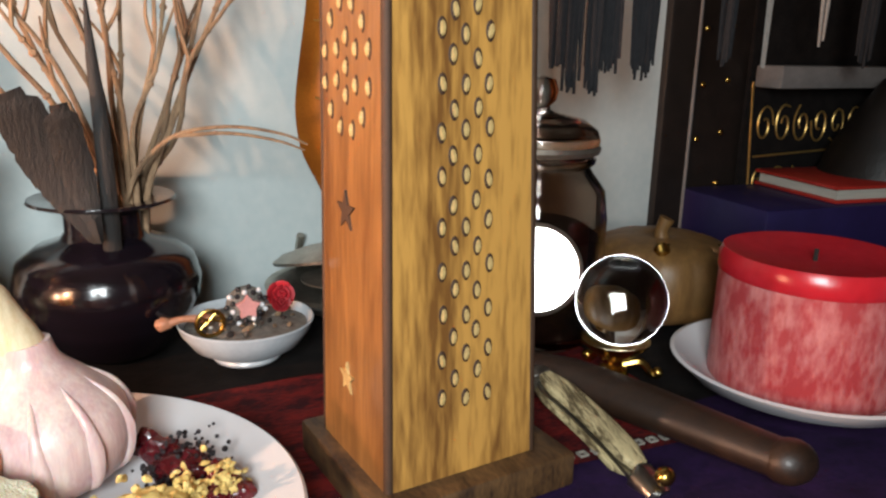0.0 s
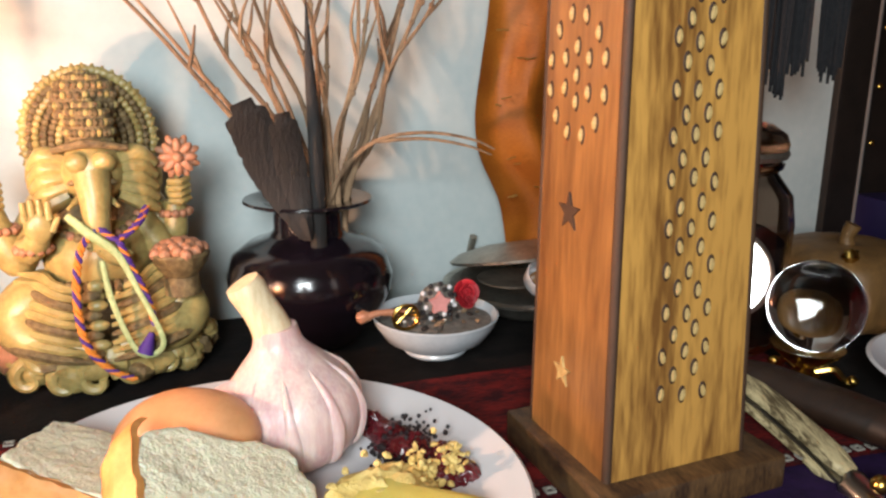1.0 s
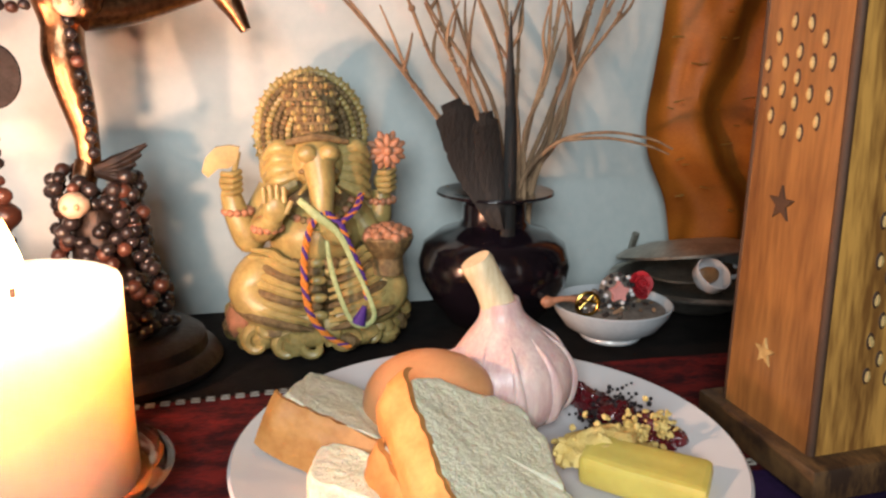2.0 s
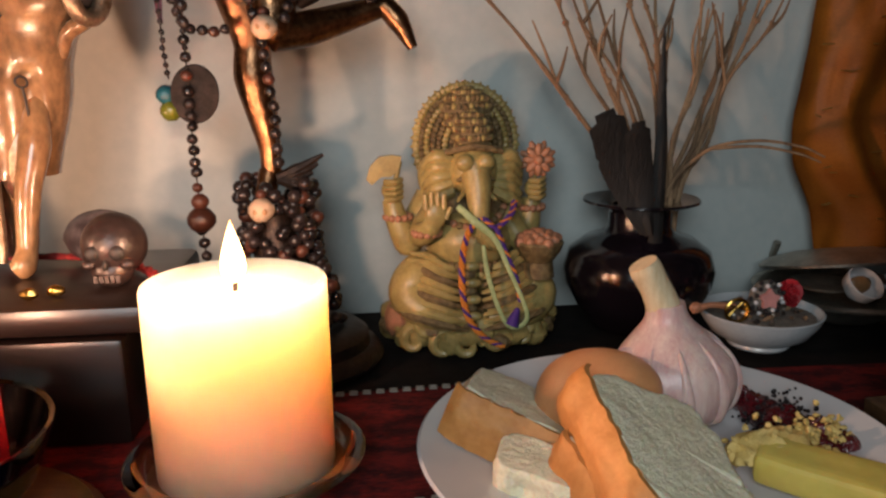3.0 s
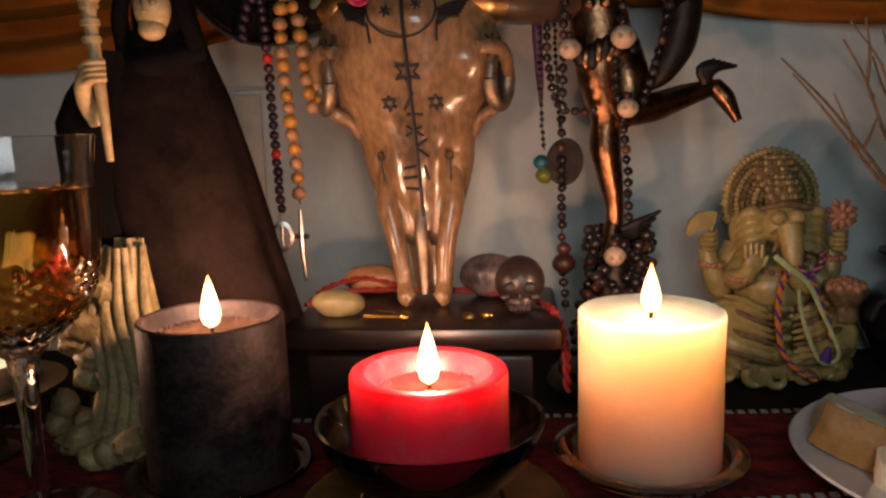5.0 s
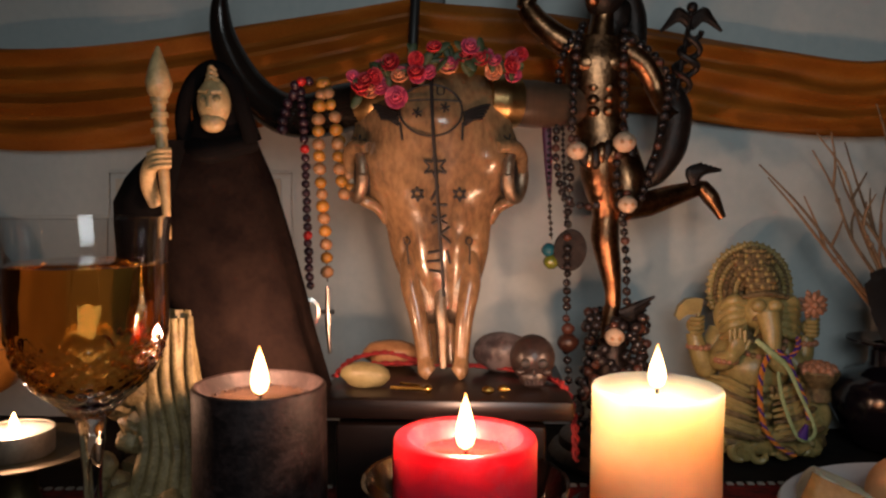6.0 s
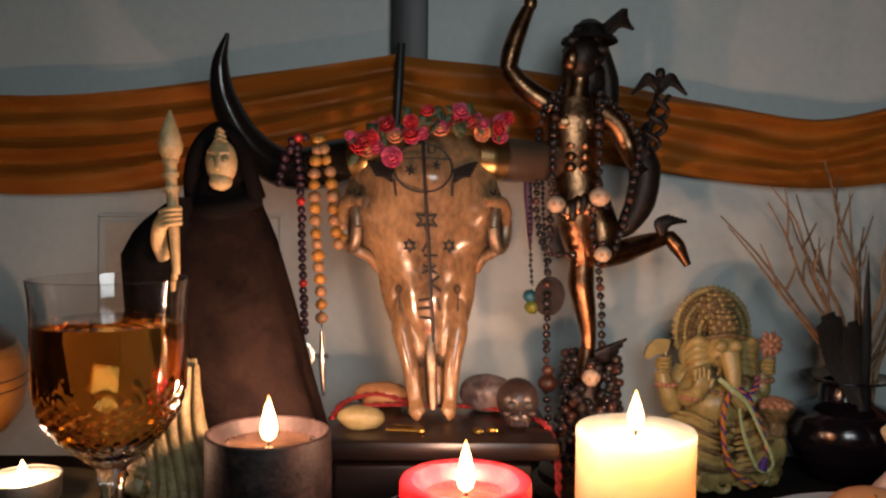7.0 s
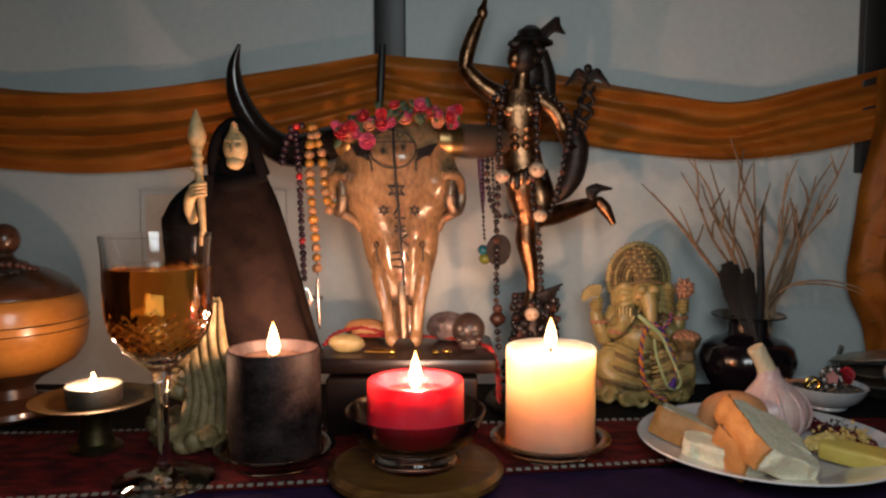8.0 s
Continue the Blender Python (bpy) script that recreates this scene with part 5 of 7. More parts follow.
for x, y, z, w in ((0.441, 0.47, 0.147, 0), (0.455, 0.472, 0.133, 0), (0.471, 0.474, 0.132, 0), (0.478, 0.482, 0.142, 0), (0.486, 0.476, 0.145, 0), (0.516, 0.482, 0.140, 0), (0.522, 0.486, 0.146, 0), (0.600, 0.49, 0.150, 0), (0.647, 0.497, 0.145, 1), (0.712, 0.50, 0.165, 1), (0.77, 0.503, 0.150, 0), (0.84, 0.507, 0.15, 0)):
    bm = B()
    for q in range(2 if w else 14):
        o = Vector((rnd.uniform(-0.004, 0.004), rnd.uniform(-0.004, 0.004), 0)) * (0.4 if w else 1)
        e2 = rnd.uniform(0, 0.012)
        tube(bm, [(x + o.x * 0.4, y + o.y * 0.4, 0.258), (x + o.x + rnd.uniform(-0.002, 0.002), y + o.y, (z + 0.258) / 2), (x + o.x * 1.3, y + o.y, z + e2)], [0.0018, 0.0018, 0.0010], 6, n=5)
    part("tassel", bm, M["tassel_white" if w else "tassel"], fr)
bm = B()
tube(bm, [(0.452, 0.50, 0.118), (0.480, 0.52, 0.113), (0.512, 0.54, 0.097), (0.530, 0.55, 0.086)], [0.0008, 0.0009, 0.0009, 0.0007], 6)
solid("loose_straw", bm, M["twig"], (0.49, 0.525, 0.1), "thin dry straw sticking out behind the jar", "straw")

# ---- elephant-headed statue ----
GX, GY = 0.084, 0.547
G = lambda x, y, z: (GX + x, GY + y, TOP + z)
bm = B()
IV, DK, PK, GR = 0, 1, 2, 3
# rocky lotus base
for k in range(30):
    a = 2 * math.pi * k / 30
    ell(bm, G(0.050 * math.cos(a), 0.036 * math.sin(a) - 0.004, 0.007 + 0.004 * (k % 3)), (0.011, 0.009, 0.0075 + 0.002 * (k % 2)), (rnd.uniform(-20, 20), rnd.uniform(-20, 20), math.degrees(a)), IV if k % 4 else DK, 12, 8, 0.25)
ell(bm, G(0, 0, 0.012), (0.050, 0.036, 0.014), mi=DK, rough=0.2)
for x, y, z, r in ((-0.020, -0.040, 0.006, 0.010), (-0.005, -0.042, 0.006, 0.011), (0.014, -0.041, 0.008, 0.009), (0.032, -0.034, 0.010, 0.010), (-0.038, -0.034, 0.008, 0.010), (0.045, -0.02, 0.018, 0.009), (-0.030, -0.038, 0.018, 0.009)):
    pts = [G(x + r * (1 - q * 0.09) * math.cos(q * 0.8), y - 0.002 * q * 0.3, z + r * (1 - q * 0.09) * math.sin(q * 0.8)) for q in range(9)]
    tube(bm, pts, [0.0042, 0.0040, 0.0032, 0.0022], 9, IV, n=3)
ell(bm, G(-0.048, -0.022, 0.020), (0.008, 0.007, 0.013), (0, 15, 0), PK, rough=0.3)
# folded legs and draped robe
tube(bm, [G(-0.012, -0.006, 0.042), G(-0.032, -0.020, 0.046), G(-0.041, -0.028, 0.036), G(-0.030, -0.038, 0.026), G(-0.006, -0.042, 0.022)], [0.015, 0.0145, 0.0130, 0.0105, 0.007], 16, IV)
tube(bm, [G(0.012, -0.006, 0.042), G(0.034, -0.020, 0.040), G(0.043, -0.026, 0.032), G(0.032, -0.037, 0.025), G(0.008, -0.040, 0.022)], [0.015, 0.0145, 0.0130, 0.0105, 0.007], 16, IV)
for k in range(9):
    z = 0.022 + k * 0.0042
    w = 0.047 - 0.0017 * k
    for sg in (-1, 1):
        tube(bm, [G(sg * 0.005, -0.049 + 0.0018 * k, z - 0.005), G(sg * 0.020, -0.0525 + 0.0020 * k, z), G(sg * (w - 0.006), -0.043 + 0.0018 * k, z + 0.004), G(sg * (w + 0.006), -0.026, z + 0.006)], [0.0012, 0.0028, 0.0028, 0.0010], 7, IV if k % 3 else DK, n=4)
for k in range(8):
    ell(bm, G(-0.004 + 0.003 * (k % 2), -0.047 + 0.0012 * k, 0.020 + 0.005 * k), (0.0052, 0.003, 0.003), mi=IV if k % 2 else DK, u=10, v=6)
# belly, chest, shoulders
ell(bm, G(0, -0.012, 0.066), (0.029, 0.025, 0.023), mi=IV, u=24, v=16)
ell(bm, G(0, -0.004, 0.088), (0.030, 0.019, 0.018), mi=DK, u=24, v=16, rough=0.05)
for k in range(17):
    a = math.pi * (1.08 + 0.84 * k / 16)
    ell(bm, G(0.030 * math.cos(a), -0.012 + 0.026 * math.sin(a), 0.054), (0.0028, 0.0028, 0.0036), mi=DK, u=8, v=6)
    ell(bm, G(0.029 * math.cos(a), -0.012 + 0.0255 * math.sin(a), 0.049), (0.0024, 0.0024, 0.0026), mi=IV, u=8, v=6)
    ell(bm, G(0.024 * math.cos(a), -0.010 + 0.022 * math.sin(a), 0.090 - 0.012 * math.sin(math.pi * k / 16)), 0.0026, mi=PK if k % 2 else DK, u=8, v=6)
# head, trunk, ears
ell(bm, G(0.002, -0.018, 0.112), (0.0165, 0.016, 0.0175), mi=IV, u=24, v=16)
for sg in (-1, 1):
    ell(bm, G(0.002 + sg * 0.0065, -0.0315, 0.118), (0.006, 0.004, 0.0055), mi=IV)
    ell(bm, G(0.002 + sg * 0.0080, -0.0325, 0.1085), (0.0042, 0.0025, 0.0018), (0, sg * 14, 0), DK, 10, 6)
    for k in range(5):
        tube(bm, [G(0.002 + sg * 0.013, -0.020, 0.118 - k * 0.0045), G(0.002 + sg * 0.023, -0.021, 0.121 - k * 0.0065), G(0.002 + sg * 0.031, -0.016, 0.114 - k * 0.0062)], [0.0045, 0.0050, 0.0022], 9, IV, n=4)
    ell(bm, G(0.002 + sg * 0.024, -0.012, 0.105), (0.011, 0.004, 0.016), (0, sg * 14, sg * 20), IV)
    tube(bm, [G(0.002 + sg * 0.007, -0.032, 0.100), G(0.002 + sg * 0.012, -0.039, 0.096)], [0.0020, 0.0009], 8, IV)
tube(bm, [G(0.002, -0.033, 0.112), G(0.003, -0.038, 0.100), G(0.003, -0.041, 0.088), G(0.005, -0.042, 0.077), G(0.012, -0.042, 0.070), G(0.017, -0.041, 0.074)], [0.0095, 0.0078, 0.0066, 0.0056, 0.0046, 0.0036], 14, IV)
for k in range(9):
    t = k / 8
    tube(bm, [G(0.003 - 0.006, -0.0375 - 0.004 * t, 0.104 - 0.028 * t), G(0.003, -0.0435 - 0.0035 * t, 0.1035 - 0.028 * t), G(0.003 + 0.006, -0.0375 - 0.004 * t, 0.104 - 0.028 * t)], [0.0007, 0.0009, 0.0007], 6, IV, n=3)
# crown and beaded halo
ell(bm, G(0, -0.007, 0.147), (0.0165, 0.009, 0.0145), mi=DK, u=24, v=16, rough=0.12)
ell(bm, G(0, 0.004, 0.126), (0.032, 0.008, 0.037), mi=DK, u=32, v=20, rough=0.04)
for ring_r, cnt, r, mi, dy in ((1.0, 40, 0.0028, IV, 0.0), (0.90, 36, 0.0020, DK, -0.004), (0.80, 34, 0.0022, IV, -0.005), (0.68, 30, 0.0022, DK, -0.006), (0.56, 26, 0.0020, DK, -0.007), (0.44, 20, 0.0022, IV, -0.008), (0.30, 14, 0.0022, DK, -0.009), (0.16, 8, 0.0024, DK, -0.009)):
    for k in range(cnt):
        a = math.pi * (-0.12 + 1.24 * k / (cnt - 1))
        ell(bm, G(0.0325 * ring_r * math.cos(a), 0.002 + dy, 0.126 + 0.037 * ring_r * math.sin(a)), (r, r * 0.8, r), mi=mi, u=8, v=6, rough=0.2)
tube(bm, [G(-0.016, -0.026, 0.124), G(0.002, -0.030, 0.1275), G(0.020, -0.026, 0.124)], [0.0018, 0.0026, 0.0018], 8, DK)
ell(bm, G(0.002, -0.018, 0.134), (0.012, 0.010, 0.014), mi=DK, rough=0.15)
for cx, cy, cz, rx, ry, rz in ((0, -0.007, 0.147, 0.0165, 0.009, 0.0145), (0.002, -0.018, 0.134, 0.012, 0.010, 0.014)):
    for row in range(6):
        el = -0.5 + row * 0.38
        for k in range(13):
            a = math.pi * (1.0 + (k + 0.5 * (row % 2)) / 13)
            ell(bm, G(cx + rx * math.cos(a) * math.cos(el), cy + ry * math.sin(a) * math.cos(el), cz + rz * math.sin(el)), (0.0017, 0.0015, 0.0021), mi=DK if (row + k) % 3 else IV, u=7, v=5)
for k in range(27):
    a = math.pi * (-0.10 + 1.20 * k / 26)
    p0 = Vector(G(0.0335 * math.cos(a), 0.003, 0.126 + 0.038 * math.sin(a)))
    tube(bm, [p0, p0 + Vector((0.0028 * math.cos(a), 0, 0.0028 * math.sin(a)))], [0.0022, 0.0006], 6, IV, n=2)
# four arms with axe, open palm, lotus, fruit bowl
tube(bm, [G(-0.024, -0.002, 0.092), G(-0.036, -0.008, 0.074), G(-0.040, -0.016, 0.066), G(-0.047, -0.016, 0.082), G(-0.050, -0.014, 0.094)], [0.011, 0.0095, 0.0090, 0.0075, 0.006], 12, IV)
tube(bm, [G(-0.020, -0.010, 0.088), G(-0.032, -0.024, 0.074), G(-0.027, -0.036, 0.079), G(-0.0245, -0.038, 0.086)], [0.009, 0.0082, 0.0065, 0.0055], 12, IV)
tube(bm, [G(0.024, -0.002, 0.092), G(0.036, -0.006, 0.078), G(0.040, -0.010, 0.076), G(0.042, -0.010, 0.092)], [0.011, 0.009, 0.008, 0.006], 12, IV)
tube(bm, [G(0.022, -0.008, 0.084), G(0.034, -0.020, 0.066), G(0.038, -0.026, 0.062)], [0.0095, 0.0080, 0.006], 12, IV)
for c, n_ in ((G(-0.050, -0.015, 0.100), 4), (G(0.043, -0.011, 0.098), 4)):
    ell(bm, c, (0.0062, 0.0055, 0.0065), mi=IV)
    for k in range(n_):
        tube(bm, [(c[0] - 0.004, c[1] - 0.005, c[2] - 0.005 + 0.0036 * k), (c[0] + 0.002, c[1] - 0.0075, c[2] - 0.005 + 0.0036 * k), (c[0] + 0.0065, c[1] - 0.002, c[2] - 0.004 + 0.0036 * k)], 0.0019, 8, IV, n=3)
ell(bm, G(-0.024, -0.042, 0.088), (0.0068, 0.0028, 0.0080), mi=IV)
for k in range(4):
    tube(bm, [G(-0.0295 + 0.0036 * k, -0.042, 0.092), G(-0.0300 + 0.0038 * k, -0.042, 0.1030 - 0.0012 * abs(k - 1.5))], [0.0019, 0.0014], 8, IV)
tube(bm, [G(-0.0180, -0.042, 0.086), G(-0.0145, -0.042, 0.093)], [0.002, 0.0013], 8, IV)
for p in ((-0.046, -0.0155, 0.083), (0.0415, -0.010, 0.086), (-0.029, -0.032, 0.0755)):
    for k in range(12):
        a = 2 * math.pi * k / 12
        ell(bm, G(p[0] + 0.0078 * math.cos(a), p[1] + 0.0078 * math.sin(a), p[2]), 0.0024, mi=PK, u=8, v=6)
tube(bm, [G(-0.050, -0.015, 0.094), G(-0.044, -0.014, 0.118)], 0.0017, 8, IV)
ring = [G(-0.043, -0.014, 0.121), G(-0.049, -0.014, 0.122), G(-0.057, -0.014, 0.121), G(-0.063, -0.014, 0.115), G(-0.0655, -0.014, 0.107), G(-0.062, -0.014, 0.1035), G(-0.056, -0.014, 0.1085), G(-0.050, -0.014, 0.1085), G(-0.045, -0.014, 0.112)]
loft(bm, [[Vector(p) + Vector((0, d, 0)) for p in ring] for d in (-0.0025, 0.0025)], IV)
tube(bm, [G(0.043, -0.011, 0.094), G(0.0440, -0.011, 0.110)], 0.0013, 8, IV)
for k in range(16):
    a = 2 * math.pi * k / 16
    r1 = 0.0075 if k % 2 else 0.0055
    ell(bm, G(0.045 + r1 * math.cos(a), -0.013 - (0.003 if k % 2 == 0 else 0), 0.117 + r1 * math.sin(a)), (0.0052, 0.0018, 0.0024), (0, -math.degrees(a), 0), PK, 10, 6)
ell(bm, G(0.045, -0.017, 0.117), 0.0034, mi=PK, u=10, v=8)
lathe(bm, [(0.010, 0.046), (0.009, 0.056), (0.014, 0.063), (0.0158, 0.068), (0.0150, 0.0695), (0, 0.067)], G(0.042, -0.034, 0)[:2] + (TOP,), 24, DK)
for k in range(26):
    a, r = k * 2.4, 0.0135 * math.sqrt(k / 26)
    ell(bm, G(0.042 + r * math.cos(a), -0.034 + r * math.sin(a), 0.0735 - 0.012 * (r / 0.0135) ** 2 * 0.4), 0.0036, mi=PK, u=8, v=6)
bmesh.ops.scale(bm, vec=(0.97, 1, 0.985), verts=bm.verts[:], space=Matrix.Translation((-GX, -GY, -TOP)))
solid("elephant_headed_statue", bm, [M["ivory"], M["ivory_dark"], M["pink_resin"], M["green_resin"]], (GX, GY, TOP), "seated ivory-coloured elephant-headed resin statue with pink details", "statue")


def braid(parent, pts, r, mats, name="braid_strand"):
    line = smooth(pts, 14)
    for s, mt in enumerate(mats):
        bm = B()
        out = []
        for i, p in enumerate(line):
            a = i * 0.75 + s * 2 * math.pi / len(mats)
            out.append(p + Vector((math.cos(a) * r, math.sin(a) * r * 0.6 - r * 0.3, math.sin(a) * r * 0.3)))
        tube(bm, out, r * 0.85, 7, n=1)
        part(name, bm, mt, parent)


bd = thing("braided_cord", G(0, -0.05, 0.07), "orange and purple braided cord round the statue's neck", "cord")
braid(bd, [G(0.004, -0.046, 0.086), G(0.012, -0.047, 0.080), G(0.022, -0.040, 0.086), G(0.026, -0.030, 0.092)], 0.0012, [M["braid_o"], M["braid_p"], M["braid_p"]])
braid(bd, [G(0.004, -0.046, 0.086), G(-0.004, -0.048, 0.078), G(-0.008, -0.049, 0.064), G(-0.009, -0.053, 0.045), G(-0.006, -0.056, 0.028), G(0.003, -0.058, 0.016), G(0.014, -0.060, 0.010)], 0.0012, [M["braid_o"], M["braid_p"], M["braid_o"]])
braid(bd, [G(0.012, -0.047, 0.080), G(0.017, -0.049, 0.066), G(0.023, -0.052, 0.050), G(0.026, -0.055, 0.036)], 0.0011, [M["braid_o"], M["braid_p"], M["braid_p"]])
bm = B()
tube(bm, [G(0.024, -0.056, 0.032), G(0.020, -0.057, 0.022)], [0.0014, 0.0045], 10)
part("purple_tuft", bm, M["braid_p"], bd)
rb = thing("satin_ribbon", G(0.01, -0.05, 0.06), "looped pale green ribbon hanging from the statue's neck", "ribbon")
bm = B()
tube(bm, [G(-0.010, -0.044, 0.092), G(0.000, -0.049, 0.083), G(0.011, -0.050, 0.073), G(0.019, -0.053, 0.055), G(0.027, -0.057, 0.036), G(0.029, -0.058, 0.026), G(0.024, -0.058, 0.021), G(0.017, -0.058, 0.023), G(0.011, -0.056, 0.036), G(0.006, -0.053, 0.054), G(0.004, -0.051, 0.070)], [0.0020, 0.0024, 0.0018, 0.0014, 0.0013, 0.0014, 0.0014, 0.0013, 0.0014, 0.0015, 0.0011], 10, flat=0.3, n=8)
part("loop", bm, M["ribbon"], rb)

# ---- bronze statue on one leg ----
HY = 0.505
H = lambda x, z, y=0.0: (x, HY + y, z)
bm = B()
SH, BK = 0, 1
tube(bm, [H(-0.078, 0.402), H(-0.081, 0.390), H(-0.083, 0.383)], [0.0018, 0.0028, 0.005], 8, SH)
ell(bm, H(-0.083, 0.381), (0.0055, 0.0045, 0.0075), mi=SH)
tube(bm, [H(-0.085, 0.376), H(-0.092, 0.360), H(-0.098, 0.342), H(-0.1005, 0.328)], [0.0052, 0.0070, 0.0078, 0.0072], 14, SH)
tube(bm, [H(-0.1005, 0.329), H(-0.090, 0.316), H(-0.076, 0.305), H(-0.066, 0.300)], [0.0075, 0.0092, 0.0102, 0.011], 14, SH)
tube(bm, [H(-0.046, 0.300), H(-0.044, 0.318), H(-0.042, 0.330)], [0.011, 0.0090, 0.0095], 14, SH)
ell(bm, H(-0.043, 0.338, -0.003), (0.0150, 0.0165, 0.0185), (0, 12, 0), BK)
ell(bm, H(-0.052, 0.335, -0.012), (0.0075, 0.0070, 0.010), (0, 10, 0), SH)
for k in range(26):
    a = k * 2.39
    ell(bm, H(-0.040 + 0.0125 * math.cos(a), 0.344 + 0.012 * math.sin(a), -0.007 + 0.005 * math.sin(a * 1.7)), (0.0052, 0.005, 0.0048), mi=BK, u=8, v=6, rough=0.3)
lathe(bm, [(0.0225, 0), (0.0215, 0.003), (0.0145, 0.006), (0.0125, 0.013), (0.005, 0.018), (0, 0.0185)], H(-0.036, 0.350), 24, BK)
for sg, x0 in ((1, -0.026), (-1, -0.044)):
    for k in range(5):
        tube(bm, [H(x0, 0.352 + k * 0.002, -0.012), H(x0 + 0.010 + 0.001 * k, 0.362 + k * 0.0022, -0.014), H(x0 + 0.022 - 0.002 * k, 0.358 + k * 0.0026, -0.013)] if sg > 0 else [H(x0, 0.352 + k * 0.002, 0.008), H(x0 + 0.006, 0.360 + k * 0.002, 0.012), H(x0 + 0.014, 0.364 + k * 0.0015, 0.014)], [0.0030, 0.0036, 0.0012], 8, BK, n=4)
tube(bm, [H(-0.026, 0.344, 0.006), H(-0.020, 0.322, 0.008), H(-0.019, 0.300, 0.008), H(-0.024, 0.284, 0.006)], [0.008, 0.010, 0.009, 0.005], 10, BK)
tube(bm, [H(-0.046, 0.305), H(-0.047, 0.288), H(-0.047, 0.268), H(-0.045, 0.250), H(-0.043, 0.234), H(-0.041, 0.218)], [0.022, 0.0255, 0.0225, 0.0185, 0.0200, 0.020], 20, SH, flat=0.72)
ell(bm, H(-0.036, 0.322, 0.006), (0.0150, 0.0120, 0.0200), mi=BK, u=20, v=14, rough=0.2)
for sg in (-1, 1):
    ell(bm, H(-0.047 + sg * 0.020, 0.300), (0.0110, 0.0100, 0.0105), mi=SH)
for p, r in (((-0.056, 0.286), (0.0105, 0.006, 0.0085)), ((-0.038, 0.286), (0.0105, 0.006, 0.0085))):
    ell(bm, H(*p, -0.0115), r, mi=SH)
for k in range(3):
    for sg in (-1, 1):
        ell(bm, H(-0.046 + sg * 0.0055, 0.268 - k * 0.0085, -0.0125), (0.0050, 0.0042, 0.0042), mi=SH, u=12, v=8)
for k in range(9):
    ell(bm, H(-0.058 + 0.0042 * k, 0.219 - 0.003 * math.sin(k * 1.2), -0.013), (0.005, 0.005, 0.009), (0, rnd.uniform(-20, 20), 0), SH if k % 2 else BK, 10, 8)
tube(bm, [H(-0.044, 0.224), H(-0.043, 0.205), H(-0.040, 0.186), H(-0.039, 0.174), H(-0.0395, 0.158), H(-0.036, 0.138), H(-0.033, 0.118), H(-0.033, 0.103)], [0.0165, 0.0155, 0.0120, 0.0100, 0.0108, 0.0088, 0.0062, 0.0058], 18, SH)
tube(bm, [H(-0.034, 0.106), H(-0.036, 0.095, -0.004), H(-0.040, 0.083, -0.012)], [0.0060, 0.0062, 0.0040], 12, SH)
tube(bm, [H(-0.033, 0.222), H(-0.027, 0.203, -0.008), H(-0.026, 0.186, -0.012), H(-0.024, 0.181, -0.010)], [0.0165, 0.0150, 0.0115, 0.0095], 16, SH)
tube(bm, [H(-0.027, 0.181, -0.010), H(-0.008, 0.184, 0), H(0.012, 0.190, 0.008), H(0.030, 0.195, 0.012), H(0.038, 0.196, 0.012)], [0.0098, 0.0098, 0.0082, 0.0060, 0.0055], 16, SH)
tube(bm, [H(0.034, 0.197, 0.012), H(0.042, 0.188, 0.012), H(0.050, 0.173, 0.010)], [0.0062, 0.0066, 0.0030], 12, SH)
for bx_, bz_, by_ in ((0.027, 0.198, 0.006), (-0.029, 0.102, -0.006)):
    for k in range(5):
        if bx_ > 0:
            tube(bm, [H(bx_, bz_, by_), H(bx_ - 0.003 + 0.002 * k, bz_ + 0.010, by_), H(bx_ + 0.006 + 0.0035 * k, bz_ + 0.016 - 0.0012 * k, by_)], [0.0028, 0.0038, 0.0012], 8, BK, n=4)
        else:
            tube(bm, [H(bx_, bz_, by_), H(bx_ + 0.010, bz_ + 0.004 - 0.002 * k, by_), H(bx_ + 0.026 - 0.003 * k, bz_ + 0.013 - 0.005 * k, by_)], [0.0030, 0.0040, 0.0010], 8, BK, n=4)
tube(bm, [H(-0.028, 0.297), H(-0.012, 0.285), H(-0.003, 0.268), H(0.001, 0.256, -0.006), H(0.006, 0.246, -0.014)], [0.0105, 0.0092, 0.0080, 0.0070, 0.0050], 14, SH)
tube(bm, [H(0.003, 0.278, -0.004), H(0.009, 0.252, -0.004), H(0.006, 0.225, -0.004), H(-0.004, 0.206, -0.004), H(-0.013, 0.196, -0.002)], [0.005, 0.0125, 0.0120, 0.0085, 0.003], 12, BK)
tube(bm, [H(0.006, 0.246, -0.014), H(0.011, 0.280, -0.010), H(0.019, 0.322, -0.006)], 0.0020, 8, BK)
ell(bm, H(0.0195, 0.326, -0.006), 0.0042, mi=BK, u=10, v=8)
for s in (0, math.pi):
    pts = [H(0.010 + 0.0105 * (q / 18) + (0.0085 - 0.0035 * abs(q / 9 - 1)) * math.sin(q * 0.62 + s), 0.262 + 0.046 * q / 18, -0.010 + 0.003 * math.cos(q * 0.62 + s)) for q in range(19)]
    tube(bm, pts, [0.0022, 0.0026, 0.0020], 8, BK, n=3)
for sg in (-1, 1):
    for k in range(5):
        tube(bm, [H(0.019, 0.311 + 0.0015 * k, -0.006), H(0.019 + sg * 0.009, 0.319 + 0.001 * k, -0.006), H(0.019 + sg * (0.022 - 0.002 * k), 0.309 + 0.0028 * k, -0.006)], [0.0022, 0.0036, 0.0012], 8, BK, n=4)
tube(bm, [H(-0.034, 0.084), H(-0.032, 0.060), H(-0.030, 0.034), H(-0.029, 0.018)], [0.010, 0.014, 0.018, 0.022], 16, BK)
